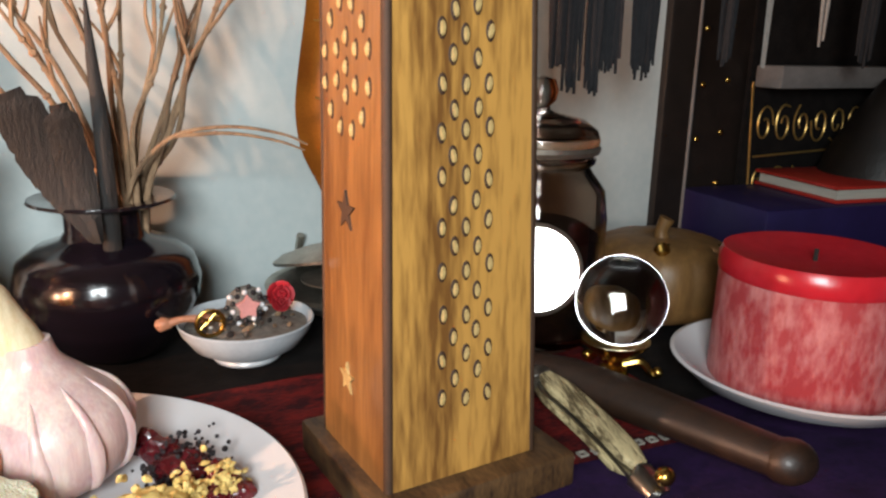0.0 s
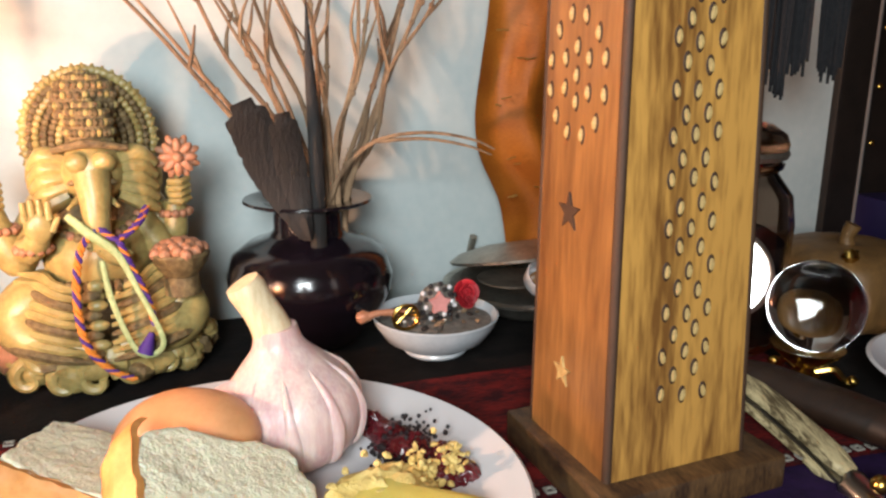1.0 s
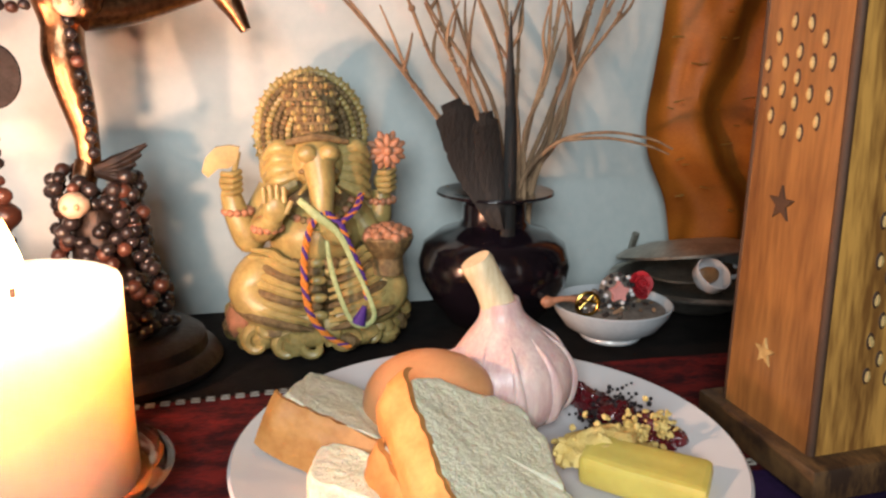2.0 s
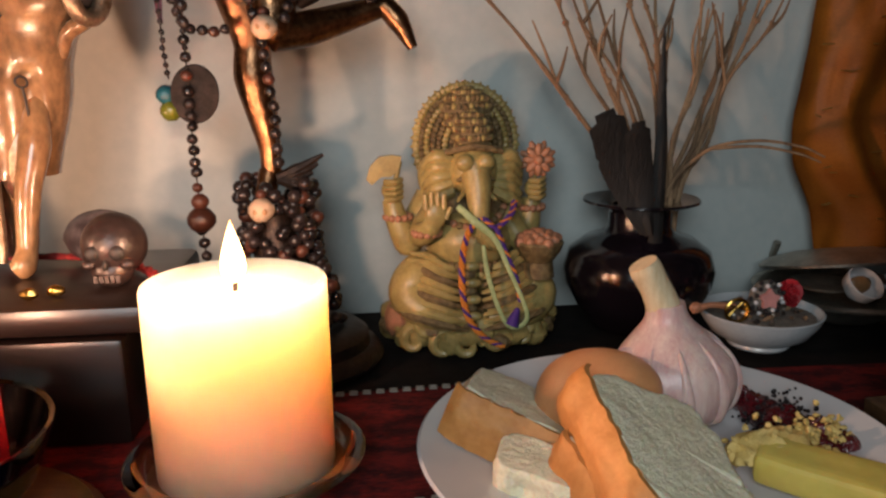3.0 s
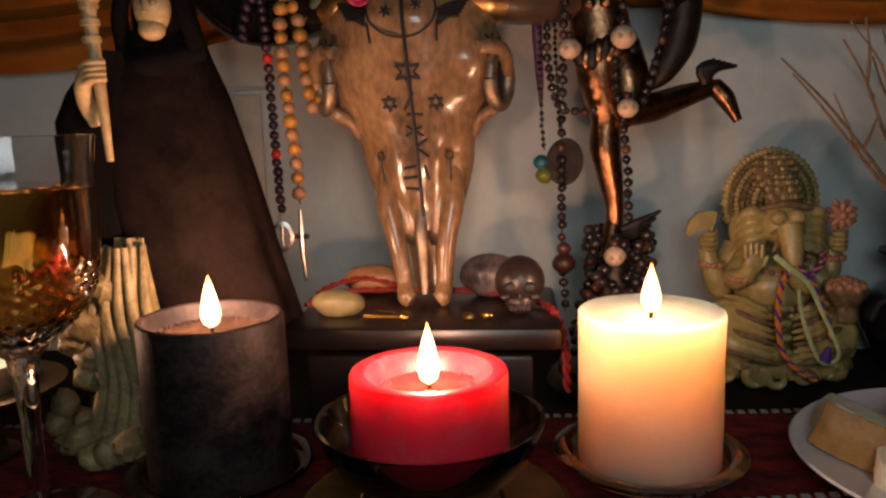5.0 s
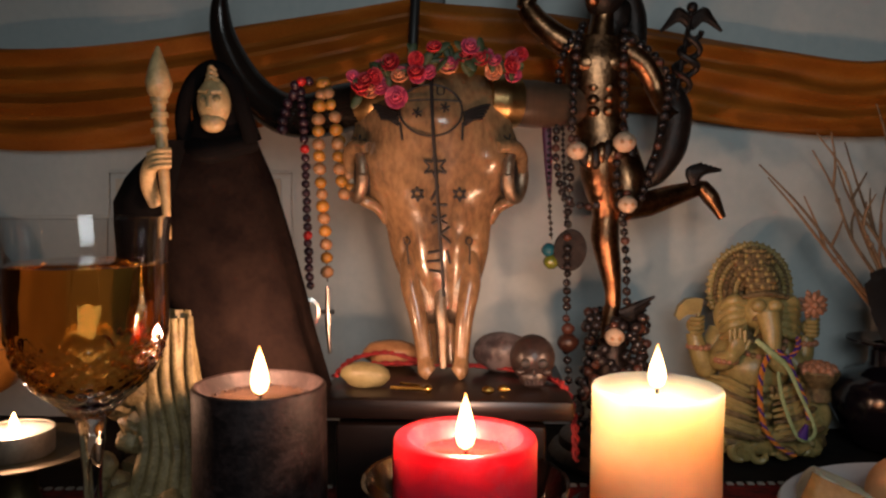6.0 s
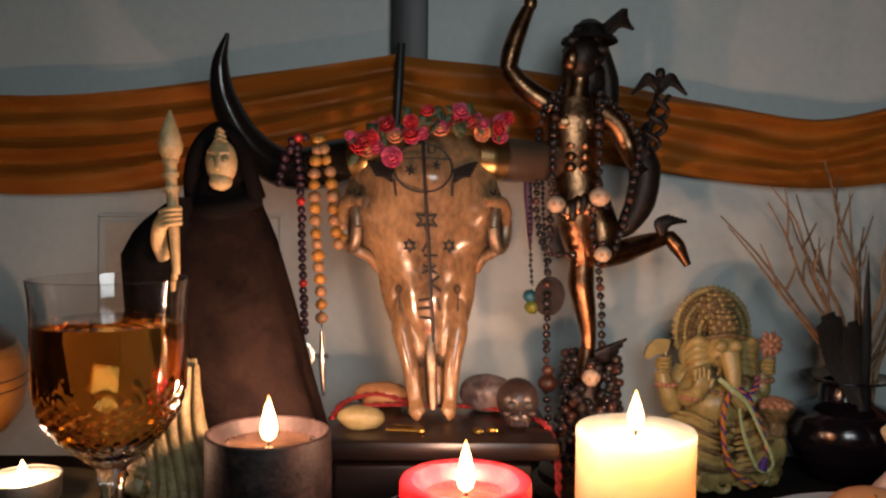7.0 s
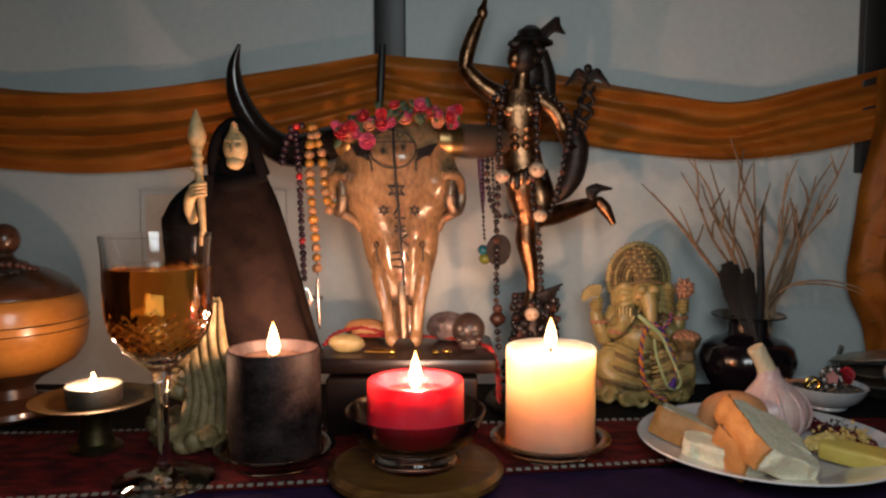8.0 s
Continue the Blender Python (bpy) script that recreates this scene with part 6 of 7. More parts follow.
lathe(bm, [(0, 0), (0.052, 0), (0.054, 0.004), (0.051, 0.009), (0.046, 0.011), (0.045, 0.017), (0.040, 0.021), (0.030, 0.023), (0, 0.024)], (-0.026, HY, TOP + 0.0005), 48, BK)
solid("bronze_statue", bm, [M["bronze"], M["bronze_dark"]], (-0.026, HY, TOP), "dark bronze statue balancing on one leg with raised arm", "statue")

# ---- necklaces ----
def bead_mesh(name, r, material, carve=0.12):
    bm = B()
    ell(bm, (0, 0, 0), (r, r, r * 0.92), u=10, v=7, rough=carve)
    return mesh_of(name, bm, material)


BEADS = {k: bead_mesh(k, 1.0, M[m]) for k, m in (("black", "bead_black"), ("brown", "bead_brown"), ("white", "bead_white"), ("yellow", "bead_yellow"), ("red", "bead_red"), ("purple", "bead_dark"), ("green", "bead_green"), ("blue", "bead_blue"), ("steel", "steel"), ("pale", "tan_stone"))}


def strand(parent, pts, r, kinds, gap=1.9, cord=True, jitter=0.0004):
    line = smooth(pts, 20)
    if cord:
        bm = B()
        tube(bm, line[::4] + [line[-1]], 0.0005, 5, n=2)
        part("cord", bm, M["wick"], parent)
    d, i, k = 0.0, 0, 0
    last = line[0]
    for p in line:
        d += (p - last).length
        last = p
        if d >= r * gap or k == 0:
            kind = kinds(k) if callable(kinds) else kinds
            put("bead", BEADS[kind], parent, p + Vector([rnd.uniform(-jitter, jitter) for _ in range(3)]), r * rnd.uniform(0.93, 1.06), (rnd.uniform(0, 90), rnd.uniform(0, 90), 0))
            d, k = 0.0, k + 1


nk = thing("bead_necklace", H(-0.045, 0.30, -0.02), "long black bead necklaces with carved white skull beads", "necklace")
mix = lambda k: "brown" if k % 9 == 4 else "black"
strand(nk, [H(-0.060, 0.312, -0.014), H(-0.066, 0.290, -0.024), H(-0.068, 0.250, -0.026), H(-0.069, 0.215, -0.026), H(-0.070, 0.160, -0.024), H(-0.070, 0.100, -0.022), H(-0.068, 0.050, -0.022)], 0.0031, mix)
strand(nk, [H(-0.066, 0.306, -0.010), H(-0.076, 0.285, -0.016), H(-0.079, 0.250, -0.018), H(-0.078, 0.212, -0.018), H(-0.072, 0.188, -0.018), H(-0.060, 0.182, -0.020), H(-0.048, 0.183, -0.022)], 0.0030, mix)
strand(nk, [H(-0.030, 0.308, -0.014), H(-0.032, 0.280, -0.024), H(-0.032, 0.245, -0.024), H(-0.036, 0.205, -0.024), H(-0.030, 0.170, -0.022), H(-0.027, 0.140, -0.020), H(-0.026, 0.110, -0.020)], 0.0032, mix)
strand(nk, [H(-0.024, 0.302, -0.010), H(-0.010, 0.292, -0.014), H(0.001, 0.272, -0.018), H(-0.004, 0.240, -0.022), H(-0.010, 0.212, -0.022), H(-0.018, 0.188, -0.024)], 0.0032, mix)
for x, z, s in ((-0.065, 0.2215, 0.0072), (-0.0315, 0.2275, 0.0082), (-0.0285, 0.1835, 0.0068), (-0.036, 0.088, 0.0072)):
    b0 = put("skull_bead", BEADS["white"], nk, H(x, z, -0.028), s)
    # sockets are solid tan ellipsoids, their shade given by the darker colour
    for sg in (-1, 1):
        bm = B()
        ell(bm, H(x + sg * s * 0.34, z, -0.028 - s * 0.86), (s * 0.2, s * 0.16, s * 0.24), u=8, v=6)
        part("eye_hollow", bm, M["tan_stone"], nk)
    put("bead", BEADS["brown"], nk, H(x, z + s * 1.15, -0.026), 0.0030)
put("skull_bead", BEADS["brown"], nk, H(-0.069, 0.083, -0.024), 0.0078)
put("skull_bead", BEADS["brown"], nk, H(-0.069, 0.093, -0.024), 0.0048)
for k in range(230):
    a = rnd.uniform(0, 2 * math.pi)
    z = rnd.uniform(0.016, 0.102)
    r = 0.019 + 0.016 * max(0, (0.06 - z) / 0.06) + rnd.uniform(-0.001, 0.003)
    put("bead", BEADS[rnd.choice(("black", "black", "black", "brown"))], nk, (-0.030 + r * math.cos(a) * 1.05, HY + r * math.sin(a), z), rnd.uniform(0.0034, 0.0044), (rnd.uniform(0, 90), 0, 0))
pdn = thing("pendant_cluster", H(-0.08, 0.18, -0.02), "grey disc pendant and glass beads on thin chains", "pendant")
strand(pdn, [H(-0.084, 0.256, -0.014), H(-0.0835, 0.21, -0.016), H(-0.0825, 0.175, -0.018), H(-0.081, 0.158, -0.018)], 0.0016, "black", 2.4)
strand(pdn, [H(-0.074, 0.250, -0.014), H(-0.073, 0.21, -0.018), H(-0.071, 0.170, -0.020)], 0.0016, "black", 2.4)
bm = B()
tube(bm, [H(-0.0845, 0.262, -0.012), H(-0.085, 0.235, -0.014), H(-0.0835, 0.205, -0.016), H(-0.083, 0.188, -0.016)], [0.0030, 0.0034, 0.0026, 0.0012], 8, flat=0.4)
part("purple_ribbon", bm, M["ribbon_purple"], pdn)
put("glass_bead", BEADS["blue"], pdn, H(-0.083, 0.150, -0.018), 0.0056)
put("glass_bead", BEADS["green"], pdn, H(-0.081, 0.1415, -0.018), 0.0062)
bm = B()
lathe(bm, [(0, 0), (0.0120, 0), (0.0125, 0.0015), (0.0120, 0.003), (0, 0.003)], (0, 0, 0), 36, sy=1.25)
bmesh.ops.transform(bm, matrix=pose(*H(-0.068, 0.150, -0.018), 90, 6, 8), verts=bm.verts[:])
part("grey_disc", bm, M["medal_stone"], pdn, "dull grey oval disc")

# ---- lacquered box with skull and small things ----
bxn = thing("lacquered_box", (-0.155, 0.43, TOP), "low dark lacquered box with an overhanging lid", "box")
bm = B()
cuboid(bm, (-0.158, 0.445, TOP + 0.028), (0.134, 0.088, 0.052), bevel=0.003)
part("box_body", bm, M["box"], bxn)
bm = B()
cuboid(bm, (-0.155, 0.442, 0.0575), (0.160, 0.112, 0.0135), bevel=0.004)
part("box_lid", bm, M["box"], bxn, "glossy dark lid")
BT = 0.0645
SKX, SKY = -0.1610, 0.458


def skull_half(z):
    zs = [0.100, 0.108, 0.1235, 0.136, 0.150, 0.166, 0.178, 0.187, 0.193, 0.203, 0.214, 0.224, 0.236, 0.250, 0.262, 0.270]
    ws = [0.0200, 0.0220, 0.0265, 0.0310, 0.0350, 0.0372, 0.0405, 0.0465, 0.0545, 0.0590, 0.0605, 0.0600, 0.0560, 0.0535, 0.0485, 0.0380]
    return float(np.interp(z, zs, ws))


def skull_front(x, z):
    """Depth of the skull's face at x from its middle line, at height z."""
    w = skull_half(z)
    f = float(np.interp(z, [0.09, 0.15, 0.20, 0.24, 0.27], [-0.018, -0.022, -0.026, -0.030, -0.018]))
    return SKY + f * (1 - min(1, abs(x) / w) ** 2.4) + 0.010 - 0.10 * (z - 0.18) * 0.3


def skx(z):
    return SKX - 0.005 * (z - 0.10) / 0.16 + 0.003 * (0.18 - z) / 0.08 * 0.5


sk = thing("cattle_skull", (SKX, SKY, BT), "aged brown cattle skull painted with black symbols", "skull")
bm = B()
rings = []
for q in range(45):
    z = 0.111 + (0.272 - 0.111) * q / 44
    w = skull_half(z)
    ring = []
    for k in range(56):
        u = -1 + 2 * k / 28 if k < 28 else 1 - 2 * (k - 28) / 28
        uu = math.copysign(1 - (1 - abs(u)) ** 1.6, u)
        if k < 28:
            y = skull_front(uu * w, z)
            y += 0.0016 * noise.noise(Vector((uu * w * 60, z * 60, 5)))
            e = max(0, 1 - ((abs(uu) - 1.0) / 0.20) ** 2 - ((z - 0.203) / 0.014) ** 2)
            y += 0.010 * e
            y -= 0.005 * math.exp(-((abs(uu) - 0.72) / 0.12) ** 2 - ((z - 0.214) / 0.008) ** 2)
            y += 0.004 * math.exp(-((abs(uu) - 0.62) / 0.12) ** 2) * (1 if 0.10 < z < 0.165 else 0)
        else:
            y = SKY + 0.016 + float(np.interp(z, [0.09, 0.16, 0.21, 0.27], [0.004, 0.018, 0.030, 0.016])) * math.sqrt(max(0, 1 - u * u))
        ring.append(Vector((skx(z) + uu * w, y, z)))
    rings.append(ring)
loft(bm, rings)
part("cranium", bm, M["bone"], sk)
for sg in (-1, 1):
    bm = B()
    tube(bm, [(skx(z) + sg * x, SKY + y, z) for x, y, z in ((0.0215, 0.006, 0.150), (0.0205, -0.002, 0.128), (0.0165, -0.008, 0.108), (0.0140, -0.011, 0.090), (0.0128, -0.013, 0.078), (0.0112, -0.017, 0.0705), (0.0080, -0.018, 0.0680))], [0.0060, 0.0078, 0.0064, 0.0054, 0.0050, 0.0062, 0.0052], 16)
    part("jaw_bone", bm, M["bone"], sk)
    bm = B()
    tube(bm, [(skx(z) + sg * x, SKY + y, z) for x, y, z in ((0.0125, -0.002, 0.140), (0.0110, -0.004, 0.124), (0.0085, -0.004, 0.110), (0.0070, 0.000, 0.101))], [0.0030, 0.0058, 0.0056, 0.0026], 14, flat=0.45)
    part("nasal_fold", bm, M["silver_leaf"], sk, "silvered inner nose plate")
    bm = B()
    tube(bm, [(skx(z) + sg * x, SKY + y, z) for x, y, z in ((0.0060, 0.004, 0.108), (0.0045, 0.006, 0.090), (0.0045, 0.004, 0.070))], [0.0060, 0.0050, 0.0040], 12, flat=0.5)
    part("palate", bm, M["bone"], sk)
    # the socket opens to the side: a thick rim round a solid black fill painting its shade
    side = Vector((sg * 0.86, -0.50, 0.05)).normalized()
    fwd = side.cross(Vector((0, 0, 1))).normalized() * sg
    hub = Vector((skx(0.2) + sg * 0.0525, SKY + 0.004, 0.2035))
    bm = B()
    tube(bm, [hub + fwd * (0.0105 * math.cos(a)) + Vector((0, 0, 0.0165 * math.sin(a))) + side * 0.003 for a in [k * math.pi / 6 for k in range(13)]], [0.0042, 0.0036, 0.0048, 0.0040, 0.0042], 12, n=3)
    part("eye_rim", bm, M["silver_leaf"], sk, "worn silvered rim of the eye socket")
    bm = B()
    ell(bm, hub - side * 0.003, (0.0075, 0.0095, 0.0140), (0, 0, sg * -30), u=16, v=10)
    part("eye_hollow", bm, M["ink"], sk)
    bm = B()
    tube(bm, [(skx(z) + sg * x, SKY + y, z) for x, y, z in ((0.0440, -0.010, 0.222), (0.0545, -0.004, 0.2225), (0.0600, 0.004, 0.2160), (0.0605, 0.010, 0.2060))], [0.0040, 0.0052, 0.0048, 0.0034], 12)
    tube(bm, [(skx(z) + sg * x, SKY + y, z) for x, y, z in ((0.0590, 0.010, 0.1920), (0.0510, 0.004, 0.1860), (0.0420, 0.006, 0.1800), (0.0370, 0.010, 0.1700))], [0.0034, 0.0044, 0.0038, 0.0024], 12)
    part("brow_and_cheek", bm, M["bone"], sk)
bm = B()
tube(bm, [(skx(0.12), SKY - 0.004, 0.124), (skx(0.11), SKY - 0.009, 0.110), (skx(0.09), SKY - 0.011, 0.095), (skx(0.08), SKY - 0.012, 0.080), (skx(0.07), SKY - 0.014, 0.071)], [0.0040, 0.0042, 0.0036, 0.0030, 0.0024], 12)
part("nasal_bone", bm, M["silver_leaf"], sk, "bright worn nose bone")
for sg, pts, rr in ((-1, [(-0.207, 0.470, 0.256), (-0.232, 0.480, 0.252), (-0.258, 0.486, 0.247), (-0.280, 0.486, 0.250), (-0.302, 0.483, 0.268), (-0.317, 0.478, 0.298), (-0.319, 0.473, 0.324), (-0.3125, 0.470, 0.346)], [0.0165, 0.0175, 0.0165, 0.0150, 0.0130, 0.0100, 0.0062, 0.0015]),
                    (1, [(-0.118, 0.475, 0.256), (-0.095, 0.485, 0.255), (-0.070, 0.500, 0.256), (-0.048, 0.525, 0.262), (-0.040, 0.540, 0.280), (-0.040, 0.545, 0.300)], [0.0165, 0.0170, 0.0155, 0.0130, 0.010, 0.003])):
    bm = B()
    tube(bm, pts, rr, 24, n=10)
    part("horn", bm, M["horn"] if sg < 0 else M["horn_tip"], sk, "glossy black curved horn")
    bm = B()
    a, b_ = Vector(pts[0]), Vector(pts[1])
    tube(bm, [a - (b_ - a) * 0.55, a - (b_ - a) * 0.1, a + (b_ - a) * 0.38], [0.0165, 0.0188, 0.0182], 24, n=5)
    part("horn_ring", bm, M["gold"], sk, "pale golden collar at the horn's base")


def ink(pts, r=0.0008):
    """A painted stroke on the skull's face through (x, z) places given from its middle line."""
    line = smooth([(x, 0, z) for x, z in pts], 5)
    out = [(skx(p.z) + p.x, skull_front(p.x, p.z) - 0.0009, p.z) for p in line]
    bm = B()
    tube(bm, out, r, 6, n=1)
    part("painted_mark", bm, M["ink"], sk)


ink([(0.001, 0.268), (0.001, 0.230), (0.0015, 0.20), (0.002, 0.16), (0.0025, 0.12)], 0.0013)
ink([(0.021 * math.cos(a), 0.246 + 0.0175 * math.sin(a)) for a in [k * math.pi / 10 for k in range(21)]], 0.0007)
ink([(-0.021, 0.252), (0.0, 0.253), (0.021, 0.252)], 0.0006)
for cx, cz, r in ((-0.009, 0.244, 0.0035), (0.0095, 0.2475, 0.0035), (-0.052, 0.226, 0.0055), (0.052, 0.227, 0.0050)):
    for k in range(3):
        a = k * math.pi / 3 + 0.3
        ink([(cx - r * math.cos(a), cz - r * math.sin(a)), (cx + r * math.cos(a), cz + r * math.sin(a))], 0.0007)
ink([(0.005, 0.262), (0.009, 0.262), (0.009, 0.257), (0.005, 0.257), (0.005, 0.262)], 0.0005)
for sg in (-1, 1):
    for k in range(5):
        ink([(sg * 0.022, 0.236 + 0.002 * k), (sg * (0.028 + 0.0012 * k), 0.240 + 0.0022 * k), (sg * (0.034 + 0.0014 * k), 0.241 + 0.0024 * k)], 0.0012)
    ink([(sg * 0.021, 0.238), (sg * 0.020, 0.226)], 0.0009)
    ink([(sg * 0.0215, 0.156), (sg * 0.0215, 0.150), (sg * 0.0210, 0.141)], 0.0007)
    ink([(sg * 0.0215 + 0.0022 * math.cos(a), 0.158 + 0.0026 * math.sin(a)) for a in [k * math.pi / 4 for k in range(9)]], 0.0006)
for cx, cz, r in ((0.001, 0.2085, 0.0085), (-0.012, 0.190, 0.0048), (0.0165, 0.190, 0.0048)):
    pts = [(cx + (r if k % 2 == 0 else r * 0.42) * math.sin(math.pi * k / 6), cz + (r if k % 2 == 0 else r * 0.42) * math.cos(math.pi * k / 6)) for k in range(13)]
    for a, b_ in zip(pts, pts[1:]):
        ink([a, b_], 0.0008)
for a, b_ in (((-0.002, 0.183), (0.008, 0.183)), ((-0.003, 0.186), (0.003, 0.196)), ((-0.003, 0.176), (0.007, 0.170)), ((0.007, 0.176), (-0.003, 0.170)), ((0.002, 0.163), (0.009, 0.168)), ((0.002, 0.163), (0.009, 0.157)),
              ((-0.007, 0.150), (0.003, 0.152)), ((-0.008, 0.144), (0.002, 0.145)), ((-0.007, 0.138), (0.003, 0.137)), ((0.006, 0.152), (0.008, 0.143))):
    ink([a, b_], 0.0010)

# garland of cloth flowers
gl = thing("flower_garland", (-0.16, 0.44, 0.268), "garland of red and pink cloth roses on the skull", "garland")
arc = smooth([(-0.214, 0.432, 0.258), (-0.200, 0.430, 0.268), (-0.178, 0.428, 0.274), (-0.150, 0.428, 0.277), (-0.124, 0.430, 0.276), (-0.104, 0.436, 0.272)], 8)
bm = B()
tube(bm, arc[::3], 0.0018, 7)
part("stem", bm, M["leaf"], gl)
for k in range(30):
    p = arc[int(k / 30 * (len(arc) - 1))] + Vector((rnd.uniform(-0.005, 0.005), rnd.uniform(-0.010, 0.002), rnd.uniform(-0.008, 0.008)))
    mt = M[("rose", "pink", "rose", "pink", "peach", "rose", "pink")[k % 7]]
    bloom(gl, p, rnd.uniform(0.0048, 0.0068), mt, (rnd.uniform(-0.5, 0.5), -1, rnd.uniform(-0.1, 0.9)))
bloom(gl, Vector((-0.188, 0.424, 0.252)), 0.0080, M["pink"], (0, -1, 0.1))
for k in range(44):
    p = arc[int(rnd.random() * (len(arc) - 1))] + Vector((rnd.uniform(-0.006, 0.006), rnd.uniform(-0.006, 0.002), rnd.uniform(-0.009, 0.009)))
    bm = B()
    ell(bm, p, (0.0062, 0.0012, 0.0030), (rnd.uniform(-50, 50), rnd.uniform(0, 180), rnd.uniform(-40, 40)), u=8, v=6)
    part("leaf", bm, M["leaf"], gl)

# beads on the horn
yb = thing("bead_necklace", (-0.2430, 0.49, 0.26), "looped yellow wooden bead necklace hung on the horn", "necklace")
strand(yb, [(-0.2450, 0.468, 0.268), (-0.2470, 0.464, 0.245), (-0.2470, 0.464, 0.215), (-0.2440, 0.465, 0.175), (-0.2420, 0.466, 0.128)], 0.0046, lambda k: "pale" if k % 2 else "yellow", 1.75)
strand(yb, [(-0.2430, 0.468, 0.268), (-0.2360, 0.464, 0.245), (-0.2330, 0.464, 0.215), (-0.2290, 0.465, 0.190), (-0.2250, 0.467, 0.198), (-0.2330, 0.470, 0.225), (-0.2410, 0.480, 0.262)], 0.0046, lambda k: "pale" if k % 2 else "yellow", 1.75)
bm = B()
tube(bm, [(-0.2420, 0.466, 0.124), (-0.2418, 0.466, 0.10), (-0.2405, 0.466, 0.076)], [0.0012, 0.0022, 0.0012], 8)
tube(bm, [(-0.2465, 0.466, 0.106), (-0.2370, 0.466, 0.106)], 0.0016, 8)
part("metal_drop", bm, M["steel"], yb)
db = thing("bead_necklace", (-0.2580, 0.48, 0.25), "dark purple and red bead necklace with a metal medal", "necklace")
strand(db, [(-0.2610, 0.470, 0.262), (-0.2585, 0.466, 0.245), (-0.2570, 0.466, 0.205), (-0.2560, 0.466, 0.165), (-0.2545, 0.466, 0.125)], 0.0033, lambda k: "red" if k in (7, 17) else "purple", 1.6)
strand(db, [(-0.2630, 0.472, 0.264), (-0.2690, 0.468, 0.255), (-0.2730, 0.468, 0.242), (-0.2750, 0.468, 0.232)], 0.0038, "purple", 1.6)
strand(db, [(-0.2550, 0.470, 0.270), (-0.2630, 0.466, 0.268), (-0.2670, 0.470, 0.258)], 0.0036, lambda k: "red" if k == 1 else "purple", 1.6)
bm = B()
lathe(bm, [(0.0055, 0), (0.0075, 0.0008), (0.0075, 0.0018), (0.0055, 0.0022), (0.0055, 0)], (0, 0, 0), 28, sy=1.4)
bmesh.ops.transform(bm, matrix=pose(-0.2550, 0.466, 0.106, 90, 0, 10), verts=bm.verts[:])
part("medal", bm, M["steel"], db)
bm = B()
tube(bm, [(-0.2550, 0.4655, 0.097), (-0.2550, 0.4655, 0.115)], 0.0010, 6)
part("medal_figure", bm, M["steel"], db)

# small things on the box
cd = thing("twisted_rope", (-0.16, 0.46, BT), "twisted red rope winding over the box lid", "rope")
braid(cd, [(-0.226, 0.440, BT + 0.004), (-0.215, 0.450, BT + 0.007), (-0.190, 0.462, BT + 0.006), (-0.160, 0.470, BT + 0.004), (-0.120, 0.462, BT + 0.004), (-0.090, 0.440, BT + 0.003), (-0.078, 0.420, BT), (-0.0725, 0.412, 0.045), (-0.0715, 0.410, 0.020)], 0.0016, [M["cord"], M["cord"]], "cord_strand")
braid(cd, [(-0.230, 0.428, BT + 0.004), (-0.222, 0.455, BT + 0.010), (-0.200, 0.470, BT + 0.012), (-0.175, 0.468, BT + 0.006)], 0.0015, [M["cord"], M["cord"]], "cord_strand")
for nm, p, r, mt, lb in (("tan_stone", (-0.197, 0.482, BT + 0.009), (0.022, 0.013, 0.010), "tan_stone", "smooth tan river stone on the box lid"),
                         ("soap_stone", (-0.208, 0.418, BT + 0.0075), (0.0165, 0.010, 0.0085), "green_stone", "pale green-grey rounded stone on the box lid"),
                         ("painted_stone", (-0.117, 0.468, BT + 0.013), (0.021, 0.012, 0.0145), "grey_stone", "grey-pink painted stone leaning on the box")):
    bm = B()
    ell(bm, p, r, (0, rnd.uniform(-4, 4), rnd.uniform(-15, 15)), u=24, v=14, rough=0.10)
    solid(nm, bm, M[mt], (p[0], p[1], BT), lb, "stone")
bm = B()
MS = (-0.0985, 0.428, BT + 0.018)
ell(bm, MS, (0.0150, 0.0160, 0.0155), u=24, v=16)
ell(bm, (MS[0], MS[1] - 0.006, MS[2] - 0.011), (0.0095, 0.0090, 0.0080), u=16, v=10)
# eyes and nose are solid black ellipsoids in place of shaded hollows
for sg in (-1, 1):
    ell(bm, (MS[0] + sg * 0.0055, MS[1] - 0.0148, MS[2] - 0.001), (0.0036, 0.0024, 0.0036), mi=1, u=10, v=8)
    ell(bm, (MS[0] + sg * 0.0085, MS[1] - 0.0115, MS[2] - 0.007), (0.0035, 0.003, 0.0025), u=10, v=6)
ell(bm, (MS[0], MS[1] - 0.0160, MS[2] - 0.0065), (0.0014, 0.0016, 0.0026), mi=1, u=8, v=6)
for k in range(5):
    cuboid(bm, (MS[0] - 0.005 + 0.0025 * k, MS[1] - 0.0148, MS[2] - 0.013), (0.0019, 0.0016, 0.0034))
solid("carved_stone_skull", bm, [M["dark_stone"], M["ink"]], (MS[0], MS[1], BT), "small dark carved stone skull on the box lid", "carving")
bm = B()
tube(bm, [(-0.190, 0.406, BT + 0.0022), (-0.167, 0.403, BT + 0.0022)], 0.0015, 8)
ell(bm, (-0.166, 0.403, BT + 0.0024), 0.0028, u=10, v=8)
tube(bm, [(-0.185, 0.418, BT + 0.0022), (-0.172, 0.405, BT + 0.004)], 0.0010, 8)
solid("brass_pin", bm, M["brass"], (-0.18, 0.405, BT), "small brass pin with a round head", "pin")
